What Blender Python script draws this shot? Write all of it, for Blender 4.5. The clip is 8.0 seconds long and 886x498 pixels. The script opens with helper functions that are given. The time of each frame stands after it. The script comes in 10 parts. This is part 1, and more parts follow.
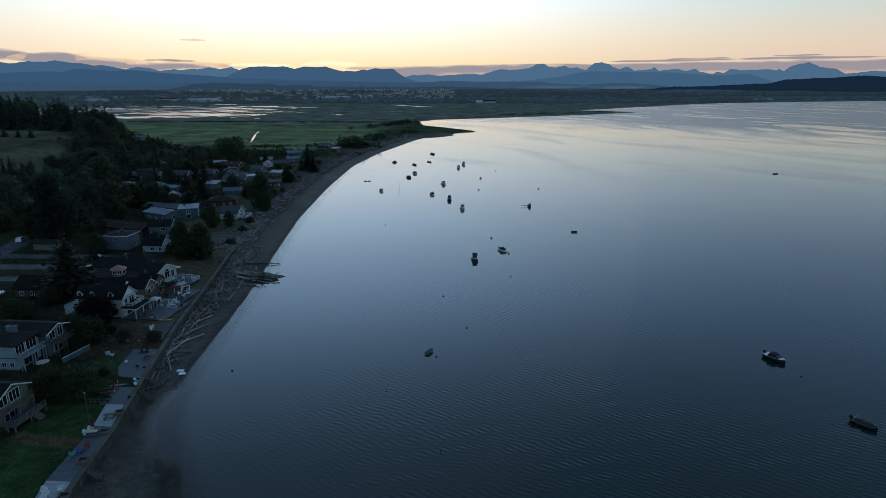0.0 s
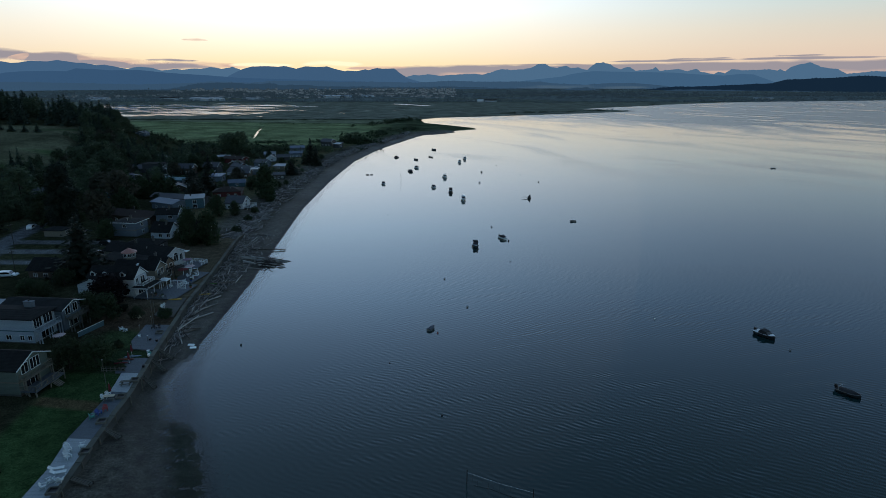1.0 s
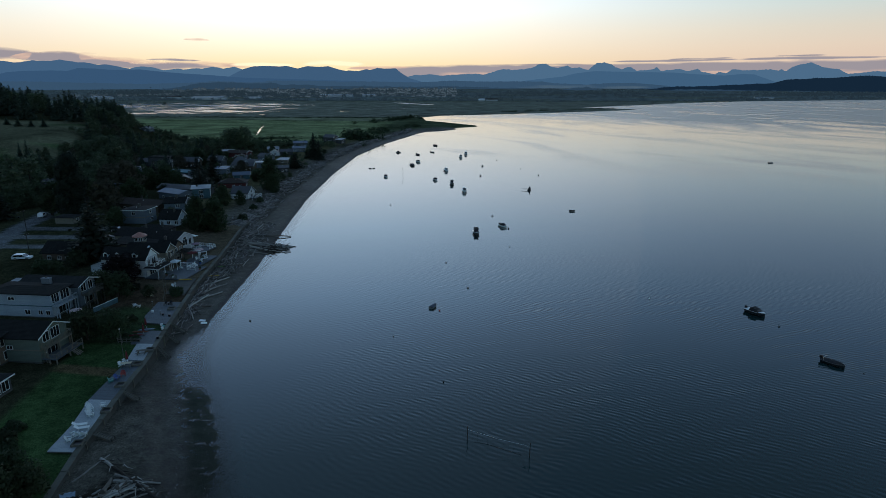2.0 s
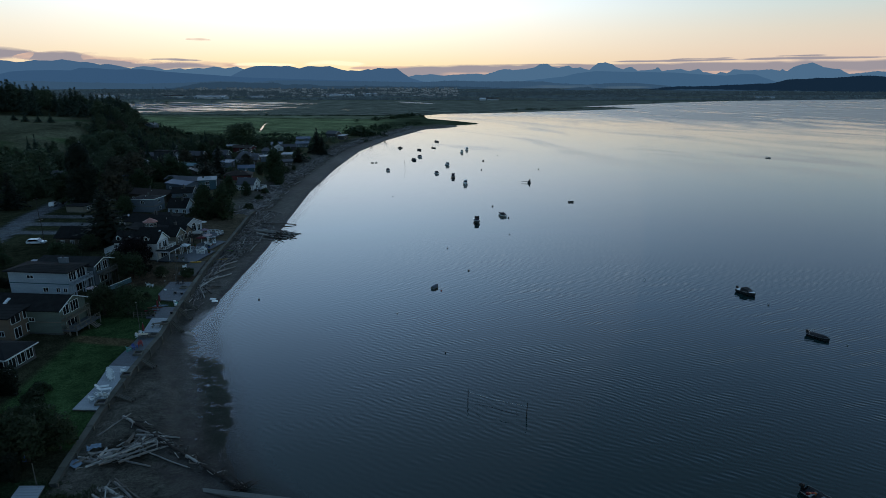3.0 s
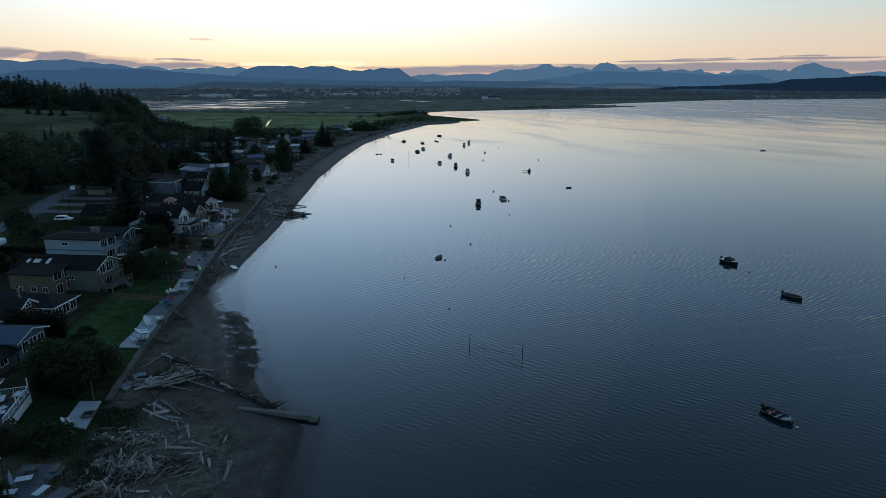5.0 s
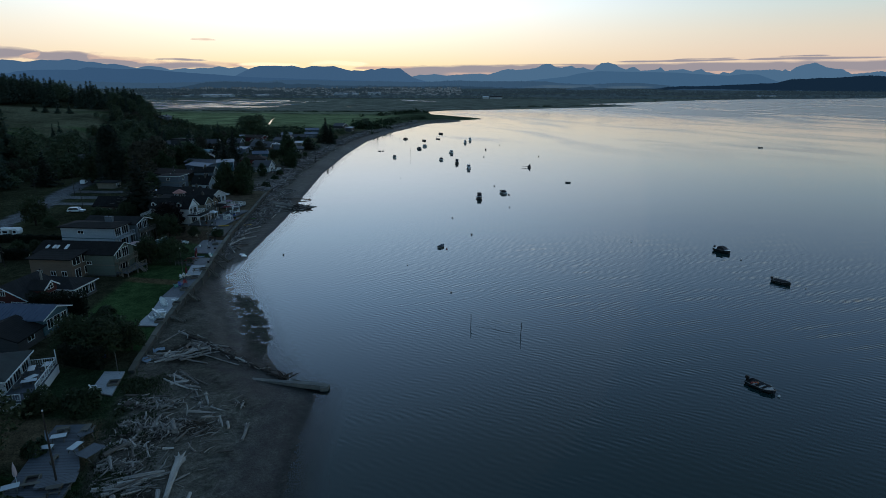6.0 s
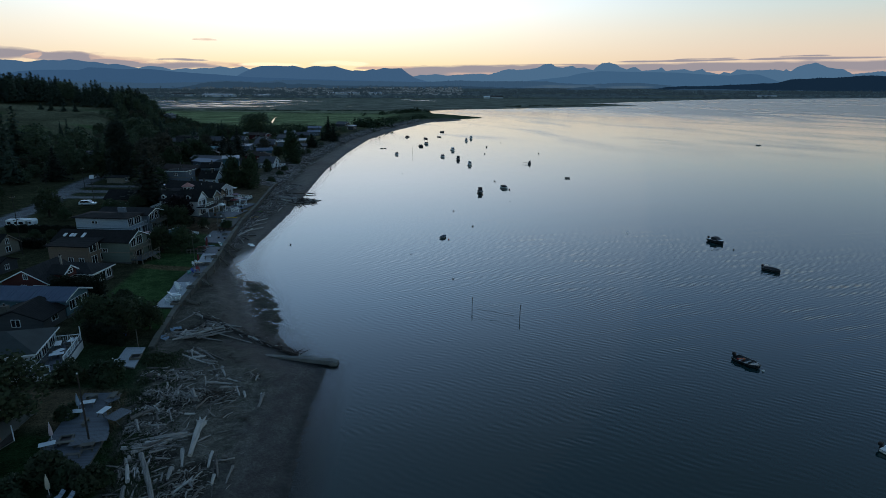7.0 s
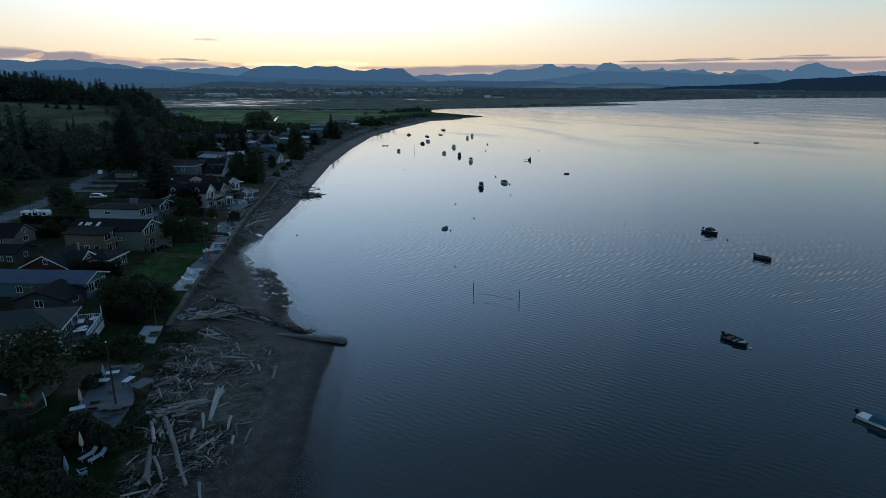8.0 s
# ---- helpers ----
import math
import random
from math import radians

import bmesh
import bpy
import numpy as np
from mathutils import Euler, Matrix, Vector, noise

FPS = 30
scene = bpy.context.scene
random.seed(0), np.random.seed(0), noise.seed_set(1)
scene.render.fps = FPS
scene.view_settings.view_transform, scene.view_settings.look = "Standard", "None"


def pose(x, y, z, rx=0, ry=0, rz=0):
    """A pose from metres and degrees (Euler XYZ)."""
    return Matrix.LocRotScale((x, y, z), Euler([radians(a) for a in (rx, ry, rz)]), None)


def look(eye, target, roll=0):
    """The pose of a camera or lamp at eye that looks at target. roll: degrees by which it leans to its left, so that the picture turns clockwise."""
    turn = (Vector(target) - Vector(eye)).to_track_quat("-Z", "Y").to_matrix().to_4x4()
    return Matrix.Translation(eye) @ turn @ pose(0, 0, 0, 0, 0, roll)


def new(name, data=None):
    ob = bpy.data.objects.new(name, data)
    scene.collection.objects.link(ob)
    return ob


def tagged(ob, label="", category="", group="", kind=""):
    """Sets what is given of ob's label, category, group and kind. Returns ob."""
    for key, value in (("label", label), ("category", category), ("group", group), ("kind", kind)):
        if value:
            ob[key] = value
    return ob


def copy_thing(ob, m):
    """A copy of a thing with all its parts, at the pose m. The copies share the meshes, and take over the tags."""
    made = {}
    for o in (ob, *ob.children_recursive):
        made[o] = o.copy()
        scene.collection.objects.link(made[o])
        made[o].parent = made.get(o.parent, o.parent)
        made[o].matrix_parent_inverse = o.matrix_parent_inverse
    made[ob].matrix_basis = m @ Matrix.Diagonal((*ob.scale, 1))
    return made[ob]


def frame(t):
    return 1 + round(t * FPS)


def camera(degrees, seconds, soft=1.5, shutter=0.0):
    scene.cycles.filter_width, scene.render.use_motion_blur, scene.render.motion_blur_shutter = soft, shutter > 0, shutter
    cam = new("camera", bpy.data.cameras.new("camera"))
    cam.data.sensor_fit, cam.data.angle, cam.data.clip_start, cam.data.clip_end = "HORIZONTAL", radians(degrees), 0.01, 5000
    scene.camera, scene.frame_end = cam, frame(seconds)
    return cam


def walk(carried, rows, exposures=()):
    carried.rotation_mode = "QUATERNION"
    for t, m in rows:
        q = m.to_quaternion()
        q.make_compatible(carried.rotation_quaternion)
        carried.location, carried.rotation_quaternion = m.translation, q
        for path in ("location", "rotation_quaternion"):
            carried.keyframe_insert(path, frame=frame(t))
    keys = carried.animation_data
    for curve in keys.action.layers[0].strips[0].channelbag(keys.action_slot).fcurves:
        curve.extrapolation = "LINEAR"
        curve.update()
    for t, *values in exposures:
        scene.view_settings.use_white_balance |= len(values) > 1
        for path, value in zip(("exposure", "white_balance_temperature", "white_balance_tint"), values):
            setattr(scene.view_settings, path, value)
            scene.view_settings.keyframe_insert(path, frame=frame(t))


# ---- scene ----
cam = camera(73.7, 8.0, soft=0.35)
PATH = [
    (0.0, pose(0.264, -7.684, 60.776, 74.130, 0.080, 1.075)),
    (0.5, pose(0.275, -10.571, 59.124, 74.147, 0.057, 1.135)),
    (1.0, pose(0.279, -13.569, 57.437, 74.163, 0.036, 1.194)),
    (1.5, pose(0.276, -16.652, 55.762, 74.178, 0.016, 1.252)),
    (2.0, pose(0.267, -19.793, 54.140, 74.193, -0.001, 1.308)),
    (2.5, pose(0.251, -22.969, 52.601, 74.207, -0.017, 1.363)),
    (3.0, pose(0.229, -26.161, 51.169, 74.220, -0.031, 1.418)),
    (3.5, pose(0.200, -29.349, 49.862, 74.233, -0.043, 1.470)),
    (4.0, pose(0.165, -32.518, 48.686, 74.245, -0.053, 1.522)),
    (4.5, pose(0.123, -35.655, 47.644, 74.256, -0.061, 1.573)),
    (5.0, pose(0.075, -38.749, 46.728, 74.267, -0.068, 1.622)),
    (5.5, pose(0.020, -41.791, 45.924, 74.277, -0.072, 1.670)),
    (6.0, pose(-0.041, -44.774, 45.208, 74.286, -0.075, 1.717)),
    (6.5, pose(-0.109, -47.696, 44.551, 74.294, -0.076, 1.762)),
    (7.0, pose(-0.183, -50.554, 43.914, 74.302, -0.076, 1.807)),
    (7.5, pose(-0.264, -53.349, 43.252, 74.309, -0.073, 1.850)),
    (8.0, pose(-0.352, -56.085, 42.512, 74.316, -0.068, 1.892)),
]
walk(cam, PATH)

# ---------------------------------------------------------------- light
GLOW = 13.0                                   # degrees to the left of +y where the sun is about to rise
world = bpy.data.worlds.new("dawn_sky")
scene.world = world
world.use_nodes = True
wn, wl = world.node_tree.nodes, world.node_tree.links


def sky_math(op, a, b=None, c=None):
    k = wn.new("ShaderNodeMath")
    k.operation = op
    for i, v in enumerate((a, b, c)):
        if isinstance(v, (int, float)):
            k.inputs[i].default_value = v
        elif v is not None:
            wl.new(v, k.inputs[i])
    return k.outputs[0]


def sky_mix(kind, a, b, factor=1.0):
    k = wn.new("ShaderNodeMix")
    k.data_type, k.blend_type = "RGBA", kind
    for slot, v in (("Factor", factor), ("A", a), ("B", b)):
        if isinstance(v, (int, float, tuple)):
            k.inputs[slot].default_value = v
        else:
            wl.new(v, k.inputs[slot])
    return k.outputs["Result"]


def sky_ramp(height, stops):
    """Colour by degrees above the horizon, up to 60."""
    r = wn.new("ShaderNodeValToRGB")
    e = r.color_ramp.elements
    while len(e) < len(stops):
        e.new(0.5)
    for i, (deg, rgb) in enumerate(stops):
        e[i].position, e[i].color = deg / 60, (*rgb, 1)
    wl.new(height, r.inputs["Fac"])
    return r.outputs["Color"]


# the high dome of a clear dawn, greyed by thin cloud
dome = wn.new("ShaderNodeTexSky")
dome.sky_type, dome.sun_disc = "NISHITA", False
dome.sun_elevation, dome.sun_rotation = radians(-2.0), radians(-GLOW)
dome.air_density, dome.dust_density, dome.ozone_density = 1.0, 0.9, 2.4
grey = wn.new("ShaderNodeHueSaturation")
grey.inputs["Saturation"].default_value = 0.60
wl.new(dome.outputs["Color"], grey.inputs["Color"])
high = sky_mix("MULTIPLY", grey.outputs["Color"], (1.80, 2.20, 2.54, 1))
# the lower sky: bright and pale towards the coming sun, greyer and pinker away from it
way = wn.new("ShaderNodeSeparateXYZ")
wl.new(wn.new("ShaderNodeTexCoord").outputs["Generated"], way.inputs["Vector"])
up = sky_math("MULTIPLY", sky_math("ARCSINE", sky_math("MAXIMUM", way.outputs["Z"], 0.0)), 180 / math.pi / 60)
flat = sky_math("SQRT", sky_math("MAXIMUM", sky_math("SUBTRACT", 1.0, sky_math("POWER", way.outputs["Z"], 2.0)), 1e-5))
along = sky_math("ADD", sky_math("MULTIPLY", way.outputs["X"], -math.sin(radians(GLOW))), sky_math("MULTIPLY", way.outputs["Y"], math.cos(radians(GLOW))))
off = sky_math("ARCCOSINE", sky_math("MINIMUM", sky_math("MAXIMUM", sky_math("DIVIDE", along, flat), -1.0), 1.0))
lobe = sky_math("EXPONENT", sky_math("MULTIPLY", sky_math("POWER", sky_math("MULTIPLY", off, 180 / math.pi / 29), 2.0), -1.0))
toward = sky_ramp(up, ((0.0, (1.06, 0.78, 0.43)), (1.6, (1.08, 0.86, 0.52)), (2.8, (1.13, 0.98, 0.72)), (4.2, (1.20, 1.12, 0.94)), (6.0, (1.24, 1.26, 1.22)), (9.0, (1.27, 1.46, 1.64)),
                       (14.0, (1.03, 1.47, 1.95)), (20.0, (0.79, 1.31, 2.00)), (27.0, (0.49, 0.86, 1.42)), (34.0, (0.28, 0.50, 0.80)), (46.0, (0.18, 0.31, 0.48))))
away = sky_ramp(up, ((0.0, (0.74, 0.52, 0.43)), (1.6, (0.75, 0.57, 0.46)), (2.8, (0.75, 0.61, 0.49)), (4.2, (0.69, 0.63, 0.53)), (6.0, (0.56, 0.65, 0.63)), (8.0, (0.43, 0.58, 0.67)),
                     (13.0, (0.31, 0.47, 0.68)), (20.0, (0.21, 0.38, 0.65)), (27.0, (0.165, 0.285, 0.47)), (34.0, (0.145, 0.23, 0.33)), (46.0, (0.12, 0.21, 0.36))))
low = sky_mix("MIX", away, toward, lobe)
rise = wn.new("ShaderNodeMapRange")
rise.interpolation_type = "SMOOTHSTEP"
rise.inputs["From Min"].default_value, rise.inputs["From Max"].default_value = 34 / 60, 58 / 60
wl.new(up, rise.inputs["Value"])
wl.new(sky_mix("MIX", low, high, rise.outputs["Result"]), wn["Background"].inputs["Color"])
wn["Background"].inputs["Strength"].default_value = 1.0
scene.view_settings.exposure = 0.0

sun = new("sun", bpy.data.lights.new("sun", "SUN"))
sun.data.energy = 0.03
sun.data.angle = radians(60)
sun.data.color = (1.0, 0.78, 0.55)
sun.matrix_world = look((0, 0, 0), (math.sin(radians(GLOW)) * 1.0, -math.cos(radians(GLOW)), -math.tan(radians(14.0))))
# ---------------------------------------------------------------- materials
def weathered(c):
    """A teal cast of the light put into every base colour, taking the red out."""
    return (c[0] * 0.89, c[1] * 1.02, c[2] * 0.96)


def surface(name, color, rough=0.8, metal=0.0, vary=0.25, scale=2.0, bump=0.0, bump_scale=20.0, spec=0.25, tint=None,
            by_object=0.0, by_island=0.0, transmission=0.0, stretch=None, boards=None):
    """A procedural surface: two scales of noise vary its colour, fine noise gives relief."""
    # the teal cast goes in here, on wood, metal and leaves alike
    color, tint = weathered(color), tint and weathered(tint)
    m = bpy.data.materials.new(name)
    m.use_nodes = True
    n, l = m.node_tree.nodes, m.node_tree.links
    b = n["Principled BSDF"]
    b.inputs["Roughness"].default_value = rough
    b.inputs["Metallic"].default_value = metal
    b.inputs["Specular IOR Level"].default_value = spec
    b.inputs["Transmission Weight"].default_value = transmission
    co = n.new("ShaderNodeTexCoord").outputs["Object"]
    if stretch:
        mp = n.new("ShaderNodeMapping")
        mp.inputs["Scale"].default_value = stretch
        l.new(co, mp.inputs["Vector"])
        co = mp.outputs["Vector"]
    big, fine = n.new("ShaderNodeTexNoise"), n.new("ShaderNodeTexNoise")
    big.inputs["Scale"].default_value, big.inputs["Detail"].default_value = scale, 4
    fine.inputs["Scale"].default_value, fine.inputs["Detail"].default_value = scale * 9, 3
    l.new(co, big.inputs["Vector"])
    l.new(co, fine.inputs["Vector"])
    add = n.new("ShaderNodeMath")
    add.operation = "ADD"
    l.new(big.outputs["Fac"], add.inputs[0])
    l.new(fine.outputs["Fac"], add.inputs[1])
    total = add.outputs[0]
    if by_object:
        info, mul = n.new("ShaderNodeObjectInfo"), n.new("ShaderNodeMath")
        mul.operation, mul.inputs[1].default_value = "MULTIPLY_ADD", by_object
        l.new(info.outputs["Random"], mul.inputs[0])
        l.new(total, mul.inputs[2])
        total = mul.outputs[0]
    if by_island:
        geo, mul = n.new("ShaderNodeNewGeometry"), n.new("ShaderNodeMath")
        mul.operation, mul.inputs[1].default_value = "MULTIPLY_ADD", by_island
        l.new(geo.outputs["Random Per Island"], mul.inputs[0])
        l.new(total, mul.inputs[2])
        total = mul.outputs[0]
    ramp = n.new("ShaderNodeMapRange")
    ramp.inputs["From Min"].default_value, ramp.inputs["From Max"].default_value = 0.6, 1.4 + by_object + by_island
    l.new(total, ramp.inputs["Value"])
    mix = n.new("ShaderNodeMix")
    mix.data_type = "RGBA"
    hi = tint or tuple(min(1, c * (1 + vary)) for c in color)
    lo = tuple(c * (1 - vary) for c in color)
    mix.inputs["A"].default_value, mix.inputs["B"].default_value = (*lo, 1), (*hi, 1)
    l.new(ramp.outputs["Result"], mix.inputs["Factor"])
    out = mix.outputs["Result"]
    if boards:                                                    # seams between boards or courses: axis, width, share, tone
        axis_name, width, share, tone = boards
        sep, cell, seam, dark = n.new("ShaderNodeSeparateXYZ"), n.new("ShaderNodeMath"), n.new("ShaderNodeMath"), n.new("ShaderNodeMix")
        l.new(n.new("ShaderNodeTexCoord").outputs["Object"], sep.inputs["Vector"])
        cell.operation, cell.inputs[1].default_value = "WRAP", 0.0
        cell.inputs[2].default_value = width
        l.new(sep.outputs[axis_name], cell.inputs[0])
        seam.operation, seam.inputs[1].default_value = "LESS_THAN", width * share
        l.new(cell.outputs[0], seam.inputs[0])
        dark.data_type, dark.blend_type = "RGBA", "MULTIPLY"
        dark.inputs["B"].default_value = (tone, tone, tone, 1)
        l.new(seam.outputs[0], dark.inputs["Factor"])
        l.new(out, dark.inputs["A"])
        out = dark.outputs["Result"]
    l.new(out, b.inputs["Base Color"])
    if bump:
        t, bp = n.new("ShaderNodeTexNoise"), n.new("ShaderNodeBump")
        t.inputs["Scale"].default_value, t.inputs["Detail"].default_value = bump_scale, 4
        bp.inputs["Distance"].default_value = bump
        l.new(co, t.inputs["Vector"])
        l.new(t.outputs["Fac"], bp.inputs["Height"])
        l.new(bp.outputs["Normal"], b.inputs["Normal"])
    return m


def leafy(name, color, dark):
    """Foliage: each clump of leaves a little different, some light passing through."""
    m = surface(name, tuple(c * 1.2 for c in dark), 0.75, vary=0.3, scale=0.6, tint=color, by_island=0.45, by_object=0.5, spec=0.25)
    n, l = m.node_tree.nodes, m.node_tree.links
    b, out = n["Principled BSDF"], n["Material Output"]
    tr, mx = n.new("ShaderNodeBsdfTranslucent"), n.new("ShaderNodeMixShader")
    l.new(b.inputs["Base Color"].links[0].from_socket, tr.inputs["Color"])
    mx.inputs["Fac"].default_value = 0.3
    l.new(b.outputs["BSDF"], mx.inputs[1])
    l.new(tr.outputs["BSDF"], mx.inputs[2])
    l.new(mx.outputs["Shader"], out.inputs["Surface"])
    return m


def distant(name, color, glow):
    """Backdrop of far ranges, woods and town: the haze of kilometres of air painted in as emission."""
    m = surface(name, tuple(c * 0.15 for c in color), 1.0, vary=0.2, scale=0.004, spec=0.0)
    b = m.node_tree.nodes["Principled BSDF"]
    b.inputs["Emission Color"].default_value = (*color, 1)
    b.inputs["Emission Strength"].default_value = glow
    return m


def water_material():
    """Calm sea: short crossing ripples, slicks and wind lanes far out, the bottom showing through at the very edge."""
    m = bpy.data.materials.new("bay_water")
    m.use_nodes = True
    n, l = m.node_tree.nodes, m.node_tree.links
    b = n["Principled BSDF"]
    b.inputs["Base Color"].default_value = (0.005, 0.026, 0.027, 1)
    b.inputs["IOR"].default_value = 1.33
    co = n.new("ShaderNodeTexCoord").outputs["Object"]

    def noise_at(scale, angle=0.0, stretch=1.0, detail=2.0, distortion=0.0):
        mp, t = n.new("ShaderNodeMapping"), n.new("ShaderNodeTexNoise")
        mp.inputs["Rotation"].default_value = (0, 0, radians(angle))
        mp.vector_type = "TEXTURE"
        mp.inputs["Scale"].default_value = (1 / (scale * stretch), 1 / scale, 1 / scale)
        t.inputs["Scale"].default_value, t.inputs["Detail"].default_value = 1.0, detail
        t.inputs["Distortion"].default_value = distortion
        l.new(co, mp.inputs["Vector"])
        l.new(mp.outputs["Vector"], t.inputs["Vector"])
        return t.outputs["Fac"]

    def math_node(op, a, b2=None, c=None):
        k = n.new("ShaderNodeMath")
        k.operation = op
        for i, v in enumerate((a, b2, c)):
            if isinstance(v, (int, float)):
                k.inputs[i].default_value = v
            elif v is not None:
                l.new(v, k.inputs[i])
        return k.outputs[0]

    def step(v, lo, hi, to_lo=0.0, to_hi=1.0):
        r = n.new("ShaderNodeMapRange")
        r.interpolation_type = "SMOOTHSTEP"
        for slot, q in (("From Min", lo), ("From Max", hi), ("To Min", to_lo), ("To Max", to_hi)):
            r.inputs[slot].default_value = q
        l.new(v, r.inputs["Value"])
        return r.outputs["Result"]

    place = n.new("ShaderNodeSeparateXYZ")
    l.new(co, place.inputs["Vector"])
    # slicks and wind lanes out in the open bay, and the breeze that ruffles its far corner
    lanes = noise_at(0.010, -64, 0.34, 5, 2.0)
    open_water = step(math_node("MULTIPLY_ADD", place.outputs["X"], 0.25, place.outputs["Y"]), 260, 480)
    breeze = step(math_node("ADD", math_node("MULTIPLY_ADD", place.outputs["X"], 0.9, place.outputs["Y"]), math_node("MULTIPLY", lanes, 700)), 1200, 1600)
    streak = math_node("MULTIPLY", step(lanes, 0.46, 0.68, 0.0, 0.45), open_water)
    ruffle = math_node("MAXIMUM", streak, math_node("MULTIPLY", breeze, step(lanes, 0.38, 0.45, 0.35, 1.0)))
    # ripples: short wavelets that cross at small angles, gently bent and grouped by slow noise
    bend, group = noise_at(0.07, 20, 0.8, 2), noise_at(0.05, -30, 0.6, 3)
    total = None
    for k, (angle, length, high) in enumerate(((52, 1.18, 0.8), (60, 1.02, 0.8), (68, 0.88, 0.5), (44, 1.26, 0.55), (80, 1.08, 0.42), (30, 1.42, 0.35))):
        d = n.new("ShaderNodeVectorMath")
        d.operation = "DOT_PRODUCT"
        w = 2 * math.pi / length
        d.inputs[1].default_value = (w * math.cos(radians(angle)), w * math.sin(radians(angle)), 0)
        l.new(co, d.inputs[0])
        crest = math_node("SINE", math_node("MULTIPLY_ADD", bend, 16.0 + 7.0 * (k % 4), d.outputs["Value"]))
        total = math_node("MULTIPLY", crest, high) if total is None else math_node("MULTIPLY_ADD", crest, high, total)
    bump = n.new("ShaderNodeBump")
    bump.inputs["Strength"].default_value = 1.0
    bump.inputs["Distance"].default_value = 0.0058
    far_off = math_node("MULTIPLY_ADD", place.outputs["X"], 0.25, place.outputs["Y"])
    calm = math_node("MULTIPLY", math_node("MULTIPLY", step(group, 0.3, 0.7, 0.55, 1.3), step(place.outputs["X"], -45, 25, 0.32, 1.0)), math_node("MULTIPLY", step(far_off, 0, 105, 0.34, 1.0), step(far_off, 65, 190, 1.0, 0.26)))
    l.new(math_node("MULTIPLY", total, calm), bump.inputs["Height"])
    rough = math_node("MULTIPLY_ADD", ruffle, 0.24, step(far_off, 80, 420, 0.02, 0.06))
    l.new(bump.outputs["Normal"], b.inputs["Normal"])
    l.new(rough, b.inputs["Roughness"])
    # ankle-deep water: clear, with the same mirror on top
    clear, gloss, fres, both, edge, last = (n.new("ShaderNode" + k) for k in ("BsdfTransparent", "BsdfGlossy", "Fresnel", "MixShader", "VertexColor", "MixShader"))
    clear.inputs["Color"].default_value = (0.62, 0.74, 0.74, 1)
    gloss.inputs["Roughness"].default_value, fres.inputs["IOR"].default_value = 0.03, 1.33
    l.new(bump.outputs["Normal"], gloss.inputs["Normal"])
    l.new(bump.outputs["Normal"], fres.inputs["Normal"])
    l.new(fres.outputs["Fac"], both.inputs["Fac"])
    l.new(clear.outputs["BSDF"], both.inputs[1])
    l.new(gloss.outputs["BSDF"], both.inputs[2])
    edge.layer_name = "shallow"
    l.new(edge.outputs["Color"], last.inputs["Fac"])
    l.new(b.outputs["BSDF"], last.inputs[1])
    l.new(both.outputs["Shader"], last.inputs[2])
    l.new(last.outputs["Shader"], n["Material Output"].inputs["Surface"])
    return m


